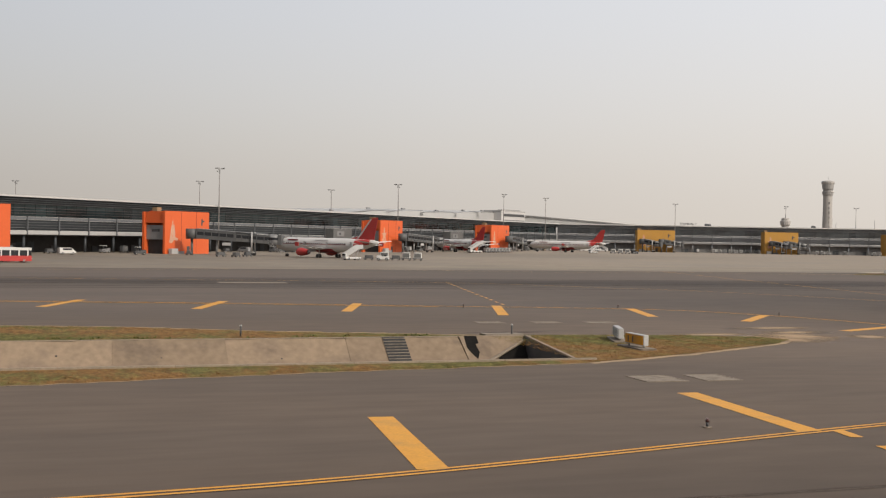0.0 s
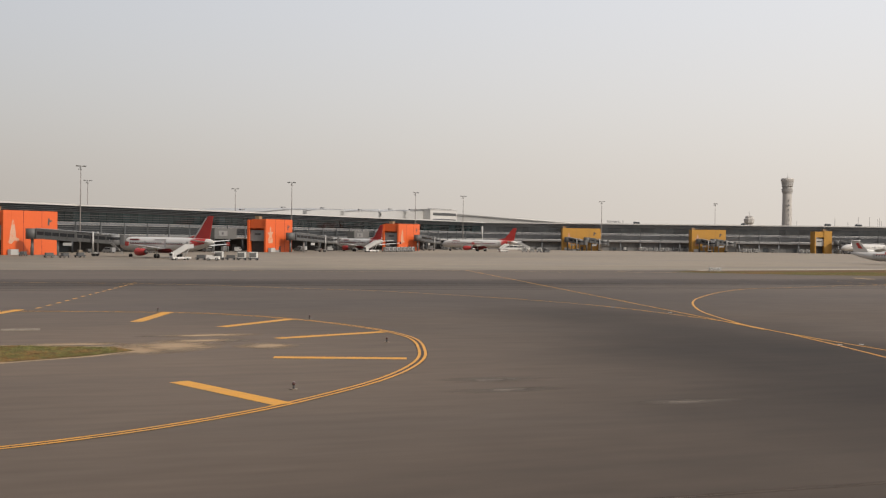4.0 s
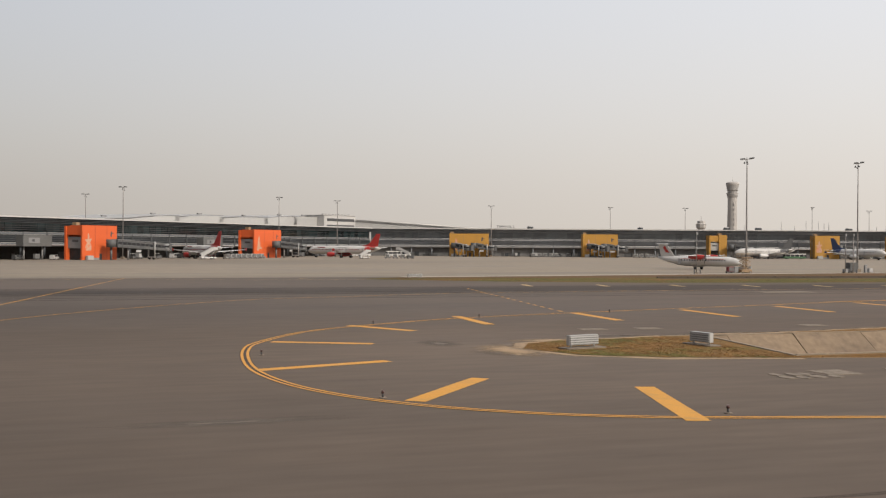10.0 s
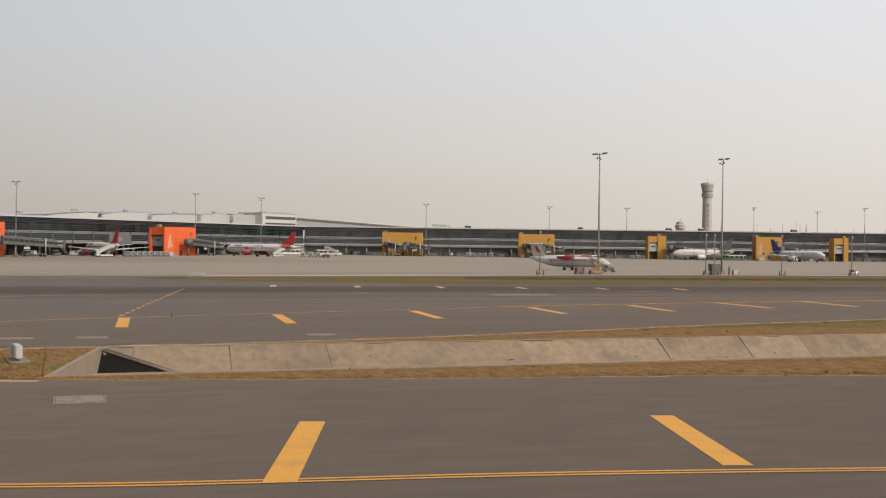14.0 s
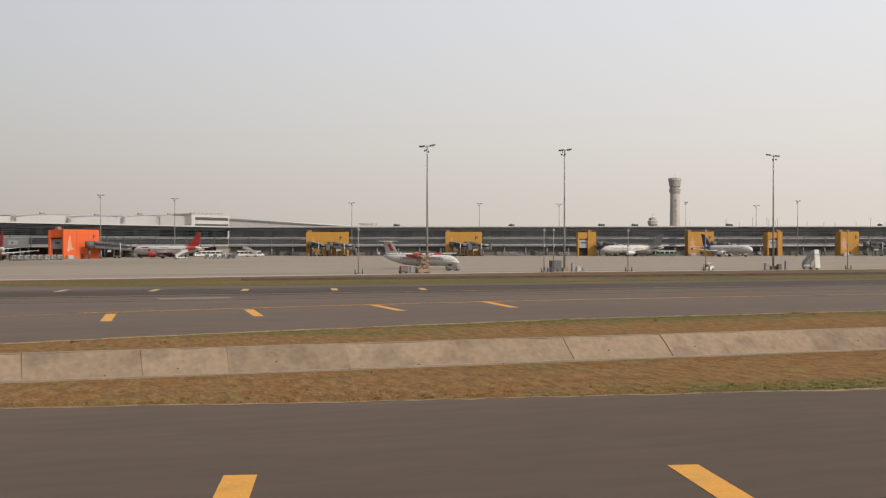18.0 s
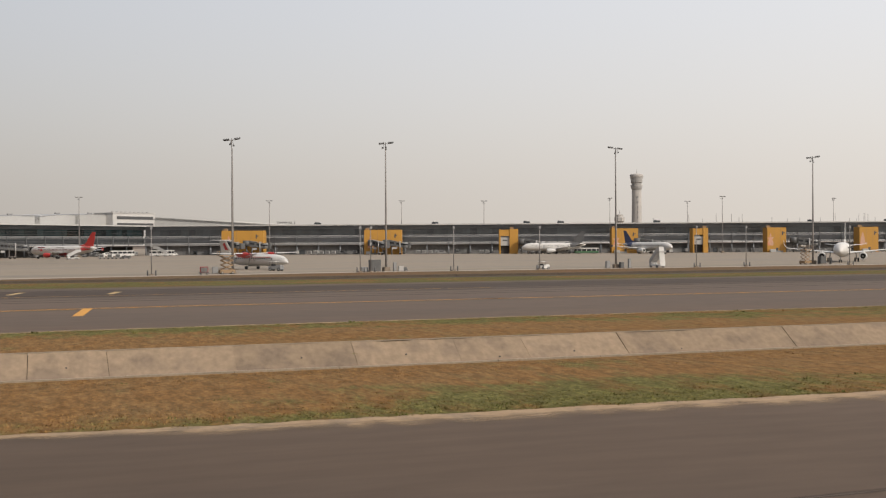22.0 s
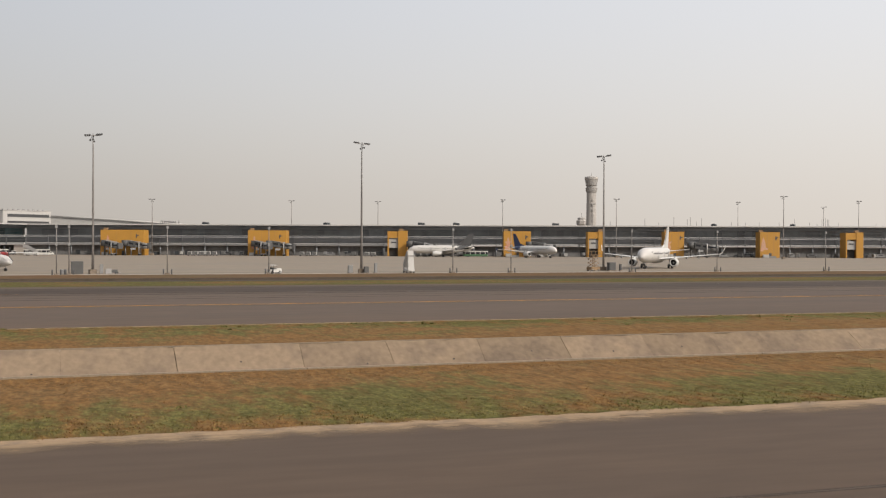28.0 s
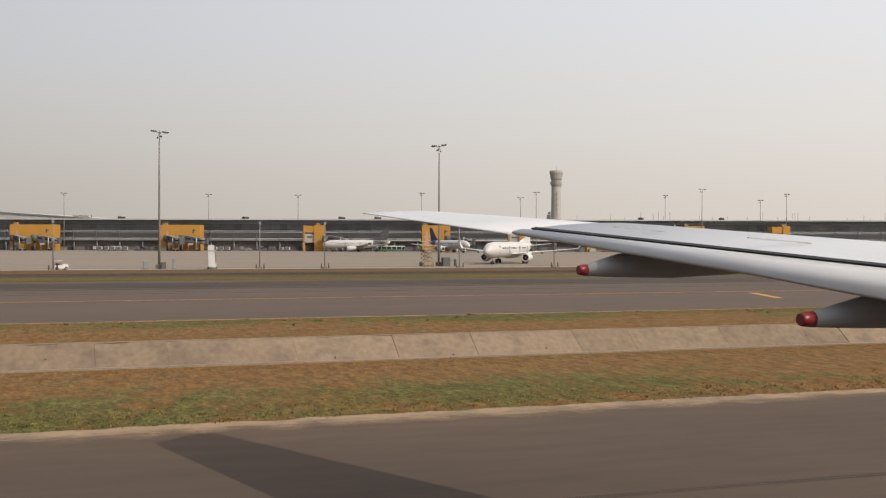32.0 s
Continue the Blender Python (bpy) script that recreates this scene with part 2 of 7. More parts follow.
def grass_mat(name, bright=1.0, blade=False, dry_side=-0.05, edge_side=0.1):
    """Patchy grass: green along the taxiway edges, dry and reddish towards the drain, mottled at three scales."""
    m = bpy.data.materials.new(name)
    m.use_nodes = True
    n, l = m.node_tree.nodes, m.node_tree.links
    b = n["Principled BSDF"]
    b.inputs["Roughness"].default_value = 0.95
    b.inputs["Specular IOR Level"].default_value = 0.05
    pos = n.new("ShaderNodeNewGeometry")

    def noise_at(scale, stretch, detail=4, rough=0.6):
        mp = n.new("ShaderNodeMapping")
        mp.inputs["Scale"].default_value = stretch
        l.new(pos.outputs["Position"], mp.inputs["Vector"])
        t = n.new("ShaderNodeTexNoise")
        t.inputs["Scale"].default_value = scale
        t.inputs["Detail"].default_value = detail
        t.inputs["Roughness"].default_value = rough
        l.new(mp.outputs[0], t.inputs["Vector"])
        return t.outputs["Fac"]

    def calc(op, p, q, r=None):
        c = n.new("ShaderNodeMath")
        c.operation = op
        for k, v in enumerate((p, q, r)):
            if v is None:
                continue
            if isinstance(v, (int, float)):
                c.inputs[k].default_value = v
            else:
                l.new(v, c.inputs[k])
        return c.outputs[0]

    def ranged(v, f0, f1, t0, t1, smooth=False):
        c = n.new("ShaderNodeMapRange")
        if smooth:
            c.interpolation_type = "SMOOTHSTEP"
        c.inputs["From Min"].default_value, c.inputs["From Max"].default_value = f0, f1
        c.inputs["To Min"].default_value, c.inputs["To Max"].default_value = t0, t1
        l.new(v, c.inputs["Value"])
        return c.outputs[0]

    def mixed(f, c1, c2):
        x = n.new("ShaderNodeMixRGB")
        l.new(f, x.inputs["Fac"])
        for k, c in (("Color1", c1), ("Color2", c2)):
            if isinstance(c, tuple):
                x.inputs[k].default_value = (*c, 1)
            else:
                l.new(c, x.inputs[k])
        return x.outputs[0]

    sp = n.new("ShaderNodeSeparateXYZ")
    l.new(pos.outputs["Position"], sp.inputs[0])
    away = calc("ABSOLUTE", calc("SUBTRACT", sp.outputs["Y"], 64.3), None)
    bias = ranged(away, 13.5, 21.5, dry_side, edge_side)
    patch_n = noise_at(0.085, (0.6, 1.1, 1), 4)
    mid_n = noise_at(0.42, (1.2, 0.45, 1), 5, 0.72)
    fine_n = noise_at(4.2, (1.1, 0.5, 1), 3, 0.75)
    sel = calc("ADD", calc("MULTIPLY_ADD", mid_n, 0.85, patch_n), bias)
    green = ranged(calc("MULTIPLY_ADD", fine_n, 0.3, sel), 1.04, 1.3, 0.0, 0.92, True)
    dry = mixed(ranged(mid_n, 0.38, 0.62, 0, 1), (0.215, 0.118, 0.046), (0.160, 0.098, 0.044))
    leaf = mixed(ranged(fine_n, 0.35, 0.65, 0, 1), (0.083, 0.089, 0.028), (0.128, 0.113, 0.042))
    col = mixed(green, dry, leaf)
    fac = calc("MULTIPLY", ranged(fine_n, 0.3, 0.7, 0.70 * bright, 1.29 * bright), ranged(mid_n, 0.3, 0.7, 0.78, 1.2))
    fac = calc("MULTIPLY", fac, ranged(noise_at(1.5, (1.2, 0.4, 1), 3, 0.65), 0.35, 0.65, 0.76, 1.2))
    if blade:
        fac = calc("MULTIPLY", fac, ranged(pos.outputs["Random Per Island"], 0, 1, 0.8, 1.25))
    sc = n.new("ShaderNodeVectorMath")
    sc.operation = "SCALE"
    l.new(col, sc.inputs[0])
    l.new(fac, sc.inputs["Scale"])
    l.new(sc.outputs[0], b.inputs["Base Color"])
    if not blade:
        bp = n.new("ShaderNodeBump")
        bp.inputs["Strength"].default_value = 0.8
        bp.inputs["Distance"].default_value = 0.06
        l.new(fine_n, bp.inputs["Height"])
        l.new(bp.outputs[0], b.inputs["Normal"])
    return m


M_GRASS = grass_mat("dry_grass", 0.94, False, -0.09, 0.15)
M_TUFT = grass_mat("grass_blades", 1.25, True, -0.09, 0.15)
M_GRASS_TIP = grass_mat("tan_grass", 0.95, False, 0.0, 0.0)
M_TUFT_TIP = grass_mat("tan_grass_blades", 1.15, True, -0.03, -0.03)
M_GRASS_A = grass_mat("green_verge_grass", 0.92, False, 0.11, 0.08)
M_TUFT_A = grass_mat("green_verge_blades", 1.25, True, 0.11, 0.08)
M_GRASS_MEDIAN = grass_mat("dull_median_grass", 0.9, False, 0.16, 0.16)
M_WEED = mat("green_weeds", (0.085, 0.10, 0.03), 0.9, vary=0.35, scale=0.5, fine=3, color2=(0.12, 0.105, 0.035), spec=0.05)
M_SOIL = mat("bare_brown_soil", (0.145, 0.085, 0.045), 0.95, vary=0.3, scale=0.1, fine=1.5, stretch=(0.4, 1.2, 1), color2=(0.105, 0.075, 0.042), spec=0.05)
M_SCUFF = mat("pale_scuffed_asphalt", (0.165, 0.138, 0.115), 0.9, vary=0.2, scale=0.5, fine=4.0, color2=(0.115, 0.096, 0.08), mix_at=(0.45, 0.6), spec=0.1)
feathered(M_SCUFF, 0.0, 0.7)
M_TYRE = mat("dark_tyre_rubber_marks", (0.085, 0.065, 0.051), 0.8, vary=0.2, scale=0.3, fine=2.0, spec=0.15)
feathered(M_TYRE, -0.1, 0.75)
M_YELLOW = mat("yellow_marking_paint", (0.56, 0.26, 0.024), 0.6, vary=0.2, scale=0.7, fine=9.0, color2=(0.36, 0.19, 0.04), mix_at=(0.48, 0.72), spec=0.3)
M_YELLOW_OLD = mat("faded_yellow_paint", (0.48, 0.34, 0.16), 0.8, vary=0.2, scale=0.7, fine=6.0, color2=(0.33, 0.23, 0.12), mix_at=(0.45, 0.7), spec=0.2)
M_RED_LINE = mat("dark_line_border", (0.055, 0.04, 0.035), 0.85, vary=0.15, spec=0.2)
M_SLAB_PALE = mat("pale_edging_concrete", (0.36, 0.315, 0.27), 0.9, vary=0.15, scale=0.2, fine=2, spec=0.15)
M_SLAB = mat("inspection_slab", (0.225, 0.185, 0.145), 0.9, vary=0.25, scale=1.6, fine=9, color2=(0.14, 0.115, 0.09), mix_at=(0.45, 0.6), spec=0.2)
# kerb colour darkened throughout to paint the shade on its face
M_KERB = mat("shade_dark_kerb", (0.085, 0.068, 0.054), 0.9, vary=0.25, scale=0.5, fine=4, spec=0.1)
M_ORANGE = mat("orange_cladding", (0.58, 0.10, 0.022), 0.55, vary=0.06, scale=0.15, fine=1.5)
M_EMBLEM = mat("faded_pale_wall_paint", (0.50, 0.30, 0.21), 0.6, vary=0.25, scale=0.6, fine=3.0, color2=(0.50, 0.14, 0.06), mix_at=(0.5, 0.7))
M_AMBER = mat("amber_cladding", (0.42, 0.215, 0.035), 0.55, vary=0.08, scale=0.15, fine=1.5)
M_WHITE = mat("white_paint", (0.53, 0.52, 0.50), 0.45, vary=0.05, scale=0.5, fine=4)
M_ROOF = mat("pale_roof_sheet", (0.34, 0.335, 0.325), 0.55, vary=0.1, scale=0.08, fine=0.8)
M_FASCIA = mat("grey_roof_fascia", (0.46, 0.445, 0.43), 0.5, vary=0.08, scale=0.1, fine=1)
M_LOUVRE = mat("dark_grey_louvre", (0.036, 0.041, 0.046), 0.65, 0.0, vary=0.15, scale=0.12, fine=1)
M_FIN = mat("light_louvre_fin", (0.082, 0.088, 0.094), 0.6, 0.0, vary=0.1, scale=0.2, fine=2)
M_PANEL = mat("grey_wall_panel", (0.20, 0.20, 0.20), 0.5, vary=0.1, scale=0.1, fine=1, random_piece=0.06)
M_PANEL_PALE = mat("pale_wall_band", (0.36, 0.355, 0.345), 0.5, vary=0.08, scale=0.1, fine=1, random_piece=0.05)
# terminal front wall, louvre, fin, glazing: pier tones lightened in place of distance haze
M_SHADE_WALL = mat("haze_lightened_wall", (0.14, 0.138, 0.137), 0.8, vary=0.35, scale=0.12, fine=0.9)
M_HAZE_LOUVRE = mat("haze_lightened_louvre", (0.178, 0.188, 0.203), 0.55, 0.0, vary=0.15, scale=0.12, fine=1)
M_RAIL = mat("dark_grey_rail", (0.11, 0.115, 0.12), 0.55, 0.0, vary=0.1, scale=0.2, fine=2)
M_HAZE_FIN = mat("haze_lightened_fin", (0.128, 0.132, 0.14), 0.55, 0.0, vary=0.1, scale=0.2, fine=2)
# near black base colour paints the shade of undercroft, portals and headwall
M_UNDER = mat("painted_shade", (0.035, 0.033, 0.032), 0.8, vary=0.3, scale=0.1, fine=0.8)
M_HAZE_GLASS = mat("haze_lightened_glazing", (0.15, 0.17, 0.185), 0.2, 0.0, vary=0.2, scale=0.12, fine=0.5, random_piece=0.25, spec=0.6)
# near black that stands in for the shade inside the culvert mouths
M_MOUTH = mat("near_black_fill", (0.012, 0.011, 0.010), 0.95, vary=0.3, scale=1, fine=5, spec=0.05)
M_GLASS_WALL = mat("dark_teal_glazing", (0.03, 0.055, 0.06), 0.12, 0.0, vary=0.35, scale=0.12, fine=0.5, random_piece=0.6, spec=0.4)
M_STEEL = mat("galvanised_steel", (0.36, 0.35, 0.34), 0.5, 0.4, vary=0.1, scale=0.4, fine=4)
M_MAST = mat("weathered_mast_steel", (0.20, 0.185, 0.175), 0.6, 0.2, vary=0.12, scale=0.3, fine=3)
M_BRIDGE = mat("bridge_grey_panel", (0.115, 0.115, 0.112), 0.5, 0.1, vary=0.12, scale=0.3, fine=2)
M_BRIDGE_DARK = mat("bridge_dark_metal", (0.085, 0.085, 0.085), 0.6, 0.1, vary=0.15, scale=0.3, fine=2)
M_BLACK = mat("black_rubber", (0.02, 0.02, 0.02), 0.8, vary=0.1)
M_DARK = mat("dark_grey_paint", (0.06, 0.06, 0.062), 0.6, vary=0.15)
M_RED = mat("red_paint", (0.40, 0.035, 0.03), 0.4, vary=0.08, scale=0.4, fine=3)
M_DEEP_RED = mat("deep_red_paint", (0.18, 0.016, 0.019), 0.4, vary=0.08)
M_BLUE = mat("dark_blue_paint", (0.03, 0.05, 0.13), 0.4, vary=0.08)
M_GREEN = mat("green_paint", (0.05, 0.12, 0.06), 0.5, vary=0.1)
M_CREAM = mat("fuselage_white", (0.52, 0.50, 0.475), 0.4, vary=0.07, scale=0.4, fine=3)
M_BELLY = mat("fuselage_grey_belly", (0.36, 0.35, 0.34), 0.4, vary=0.06)
M_WINDOW = mat("dark_window", (0.02, 0.022, 0.026), 0.12, vary=0.1, spec=0.7)
# tower tones made lighter and closer together to imitate distance haze
M_TOWER = mat("haze_paled_concrete", (0.36, 0.34, 0.32), 0.85, vary=0.08, scale=0.05, fine=0.4)
M_TOWER_DARK = mat("haze_paled_grey", (0.29, 0.28, 0.27), 0.8, vary=0.1, scale=0.05, fine=0.4)
M_TRUSS = mat("yellow_steel_frame", (0.25, 0.165, 0.09), 0.6, vary=0.12)
M_TREE = mat("distant_tree_leaves", (0.07, 0.08, 0.05), 0.9, vary=0.3, scale=0.1, fine=0.8)


# ---------------------------------------------------------------- mesh helpers
class Geo:
    """Collects faces in plain lists and makes one mesh of them."""

    def __init__(self):
        self.v, self.f, self.smooth = [], [], []

    def face(self, pts, smooth=False):
        k = len(self.v)
        self.v += [tuple(p) for p in pts]
        self.f.append(tuple(range(k, k + len(pts))))
        self.smooth.append(smooth)
        return self

    def box(self, c, s, rz=0.0, bevel=0.0, tilt=0.0):
        """Box with centre c and full size s, turned rz degrees round z; bevel chamfers its upright edges."""
        hx, hy, hz = s[0] / 2, s[1] / 2, s[2] / 2
        b = min(bevel, hx * 0.6, hy * 0.6)
        if b > 0:
            ring = [(hx - b, -hy), (hx, -hy + b), (hx, hy - b), (hx - b, hy), (-hx + b, hy), (-hx, hy - b), (-hx, -hy + b), (-hx + b, -hy)]
        else:
            ring = [(hx, -hy), (hx, hy), (-hx, hy), (-hx, -hy)]
        m = Matrix.Translation(c) @ pose(0, 0, 0, 0, tilt, rz)
        lo = [m @ Vector((x, y, -hz)) for x, y in ring]
        hi = [m @ Vector((x, y, hz)) for x, y in ring]
        return self.tube([lo, hi], caps=True)

    def tube(self, rings, caps=False, smooth=False, closed=True):
        k, n = len(self.v), len(rings[0])
        for r in rings:
            self.v += [tuple(p) for p in r]
        for i in range(len(rings) - 1):
            for j in range(n if closed else n - 1):
                a, b = k + i * n + j, k + i * n + (j + 1) % n
                self.f.append((a, b, b + n, a + n))
                self.smooth.append(smooth)
        if caps:
            self.f.append(tuple(range(k + n - 1, k - 1, -1)))
            e = k + (len(rings) - 1) * n
            self.f.append(tuple(range(e, e + n)))
            self.smooth += [False, False]
        return self

    def cyl(self, p0, p1, r0, r1=None, n=8, caps=True, smooth=True):
        p0, p1 = Vector(p0), Vector(p1)
        r1 = r0 if r1 is None else r1
        q = (p1 - p0).to_track_quat("Z", "Y")
        ring = lambda p, r: [p + q @ Vector((r * math.cos(2 * math.pi * i / n), r * math.sin(2 * math.pi * i / n), 0)) for i in range(n)]
        return self.tube([ring(p0, r0), ring(p1, r1)], caps, smooth)

    def prism(self, poly, z0, z1):
        lo = [(x, y, z0) for x, y in poly]
        hi = [(x, y, z1) for x, y in poly]
        return self.tube([lo, hi], caps=True)

    def mesh(self, name):
        me = bpy.data.meshes.new(name)
        me.from_pydata(self.v, [], self.f)
        me.polygons.foreach_set("use_smooth", self.smooth)
        bm = bmesh.new()
        bm.from_mesh(me)
        bmesh.ops.recalc_face_normals(bm, faces=bm.faces[:])
        bm.to_mesh(me)
        bm.free()
        me.update()
        return me


def part(name, g, material, parent=None, label=""):
    """Links a Geo (or a ready mesh) as one mesh object under a thing or a part."""
    me = g.mesh(name) if isinstance(g, Geo) else g
    if material and not me.materials:
        me.materials.append(material)
    ob = new(name, me)
    if parent:
        ob.parent = parent
    if label:
        tagged(ob, label)
    return ob


def thing(name, m, label, category, group="", kind=""):
    e = new(name)
    e.empty_display_size = 0.5
    e.matrix_basis = m
    return tagged(e, label, category, group, kind)


def solid(name, g, material, label, category, kind="", group=""):
    return tagged(part(name, g, material), label, category, group, kind)


# ---------------------------------------------------------------- ground
D1_NEAR, D1_FAR, D1_END = 55.6, 69.8, -5.5
D2_NEAR, D2_FAR, D2_START = 57.2, 72.0, 116.4
g = Geo()


def sheet(gg, x0, x1, y0, y1, z=0.0):
    gg.face([(x0, y0, z), (x1, y0, z), (x1, y1, z), (x0, y1, z)])


sheet(g, -3500, 3500, -3500, 55.0)
sheet(g, -3500, D1_END, 55.0, D1_NEAR)
sheet(g, -3500, D1_END, D1_FAR, 75.0)
sheet(g, D1_END, D2_START, 55.0, 75.0)
sheet(g, D2_START, 3500, 55.0, D2_NEAR)
sheet(g, D2_START, 3500, D2_FAR, 75.0)
sheet(g, -3500, 3500, 75.0, 3500)
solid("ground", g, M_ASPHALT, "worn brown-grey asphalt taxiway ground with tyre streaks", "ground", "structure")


def flat(name, poly, z, material, label, category, kind="structure"):
    gg = Geo()
    gg.face([(x, y, z) for x, y in poly])
    return solid(name, gg, material, label, category, kind)


flat("apron", [(-600, 205), (-20, 211), (60, 217), (128, 217.5), (170, 223), (215, 232), (262, 239), (900, 241), (1800, 241), (1800, 1500), (-600, 1500)], 0.012, M_APRON, "pale beige concrete apron in front of the terminal", "apron")

# grass: island polygons cut by the drains
GRASS_A_NEAR = [(-400, 46), (-38.3, 50.1), (-25.3, 52.3), (-8.3, 54.3)]
GRASS_A_TIP = [(-8.3, 54.3), (-0.3, 57.6), (5.7, 60.8), (9.7, 63.0), (12, 65.2), (10.9, 67.3), (5.7, 69.2), (-1.3, 70.2), (-8.3, 71.0)]
GRASS_A_FAR = [(-8.3, 71.0), (-21.3, 75.1), (-30.3, 79.5), (-40.3, 82.2), (-400, 88)]
GRASS_C_TIP = [(116.43, 56.2), (108.62, 58.4), (104.22, 61.3), (102.51, 66.0), (104.22, 69.2), (107.12, 70.6), (112.62, 71.4), (116.43, 72.2)]
GRASS_C_NEAR = [(116.43, 56.2), (128.64, 53.6), (148.65, 50.8), (169.67, 46.4), (192.69, 42.7), (207.7, 41.3), (242.12, 39.8), (291.3, 39.2), (340, 39.8), (900, 40)]
GRASS_C_FAR = [(116.43, 72.2), (124.63, 72.8), (142.65, 75.8), (170.67, 83.6), (202.7, 89.5), (242.12, 90.6), (300, 90), (900, 90)]


rng = random.Random(4)


def wavy(line, step=0.8, amp=0.22):
    out = []
    for (x0, y0), (x1, y1) in zip(line, line[1:]):
        n = max(1, int(math.hypot(x1 - x0, y1 - y0) / step)) if abs(x1) < 420 and abs(x0) < 420 else 3
        for i in range(n):
            f = i / n
            out.append((x0 + (x1 - x0) * f, y0 + (y1 - y0) * f + (rng.uniform(-amp, amp) if 0 < i else 0)))
    return out + [line[-1]]


def strip(line, y_lip, z=0.03):
    """Grass between an uneven outer line and the straight lip of a drain."""
    gg = Geo()
    for (x0, y0), (x1, y1) in zip(line, line[1:]):
        gg.face([(x0, y0, z * 0.4), (x1, y1, z * 0.4), (x1, (y1 + y_lip) / 2, z + 0.03), (x0, (y0 + y_lip) / 2, z + 0.03)], True)
        gg.face([(x0, (y0 + y_lip) / 2, z + 0.03), (x1, (y1 + y_lip) / 2, z + 0.03), (x1, y_lip, z), (x0, y_lip, z)], True)
    return gg


W_A_NEAR, W_A_FAR, W_C_NEAR, W_C_FAR = wavy(GRASS_A_NEAR), wavy(GRASS_A_FAR), wavy(GRASS_C_NEAR), wavy(GRASS_C_FAR)
solid("grass_verge", strip(W_A_NEAR, D1_NEAR), M_GRASS_A, "narrow strip of patchy green and dry grass beside the drain", "grass", "stuff")
solid("grass_verge", strip(W_A_FAR, D1_FAR), M_GRASS_A, "strip of patchy dry grass on the far side of the drain", "grass", "stuff")
flat("grass_island", wavy(GRASS_A_TIP, amp=0.12) + [(-5.5, 69.9), (-8.5, 55.5)], 0.03, M_GRASS_A, "rounded tip of a green and yellow grass island between taxiways", "grass", "stuff")
flat("grass_island", wavy(GRASS_C_TIP, amp=0.12), 0.03, M_GRASS_TIP, "rounded tip of a brown grass island between taxiways", "grass", "stuff")
solid("grass_verge", strip(W_C_NEAR, D2_NEAR), M_GRASS, "wide strip of brown and green grass beside the taxiway", "grass", "stuff")
solid("grass_verge", strip(W_C_FAR, D2_FAR), M_GRASS, "strip of brown grass on the far side of the drain", "grass", "stuff")
GRASS_D = [(128, 206.5), (150, 189), (175, 179), (205, 175.5), (260, 174), (900, 174), (900, 238.5), (262, 236.5), (215, 229.5), (170, 220.5), (141, 216.5)]
flat("grass_median", GRASS_D, 0.02, M_GRASS_MEDIAN, "dry brown grass median before the apron", "grass", "stuff")


def verge(line, side, w=0.75, z=0.006):
    """Pale dusty band of bare soil outside a grass edge, thinning out over the asphalt."""
    vs, fs, sp = [], [], []
    lw = [(w(x) if callable(w) else w) * (0.75 + 0.5 * rng.random()) for x, _ in line]
    for (x, y), k in zip(line, lw):
        vs += [(x, y - side * 0.3, z), (x, y + side * k * 0.3, z), (x, y + side * k, z)]
        sp += [0.0, 0.3, 1.0]
    for i in range(len(line) - 1):
        for j in (0, 1):
            k = 3 * i + j
            fs.append((k, k + 3, k + 4, k + 1))
    me = bpy.data.meshes.new("soil_edge")
    me.from_pydata(vs, [], fs)
    me.attributes.new("spread", "FLOAT", "POINT").data.foreach_set("value", sp)
    return me


solid("soil_edge", verge(W_A_NEAR, -1, 0.4), M_DUST, "pale dusty soil edge between grass and asphalt", "soil", "stuff")
solid("soil_edge", verge(W_C_NEAR, -1, lambda x: 0.45 + 2.5 * min(1.0, max(0.0, (x - 190) / 25))), M_DUST, "pale dusty soil edge between grass and asphalt", "soil", "stuff")
solid("soil_edge", verge(W_A_FAR, 1, 1.2), M_DUST, "pale dusty soil edge between grass and asphalt", "soil", "stuff")
solid("soil_edge", verge(W_C_FAR, 1, 1.6), M_DUST, "pale dusty soil edge between grass and asphalt", "soil", "stuff")
def rim(line, w, z):
    """Dusty band outside a rounded grass tip, square to its edge."""
    vs, fs, sp = [], [], []
    mx, my = sum(p[0] for p in line) / len(line), sum(p[1] for p in line) / len(line)
    for i, (x, y) in enumerate(line):
        a, b = line[max(i - 1, 0)], line[min(i + 1, len(line) - 1)]
        nx, ny = b[1] - a[1], a[0] - b[0]
        k = math.hypot(nx, ny) or 1.0
        if nx * (x - mx) + ny * (y - my) < 0:
            k = -k
        ww = w * (0.8 + 0.4 * rng.random())
        vs += [(x - nx / k * 0.3, y - ny / k * 0.3, z), (x + nx / k * ww * 0.55, y + ny / k * ww * 0.55, z), (x + nx / k * ww, y + ny / k * ww, z)]
        sp += [0.0, 0.15, 1.0]
    for i in range(len(line) - 1):
        for j in (0, 1):
            k = 3 * i + j
            fs.append((k, k + 3, k + 4, k + 1))
    me = bpy.data.meshes.new("soil_edge")
    me.from_pydata(vs, [], fs)
    me.attributes.new("spread", "FLOAT", "POINT").data.foreach_set("value", sp)
    return me


solid("soil_edge", rim(wavy(GRASS_A_TIP, 1.6, 0.1), 0.7, 0.0068), M_DUST, "pale dusty soil edge round the grass tip", "soil", "stuff")
solid("soil_edge", rim(wavy(GRASS_C_TIP, 1.6, 0.1), 1.2, 0.0076), M_DUST, "pale dusty soil edge round the grass tip", "soil", "stuff")


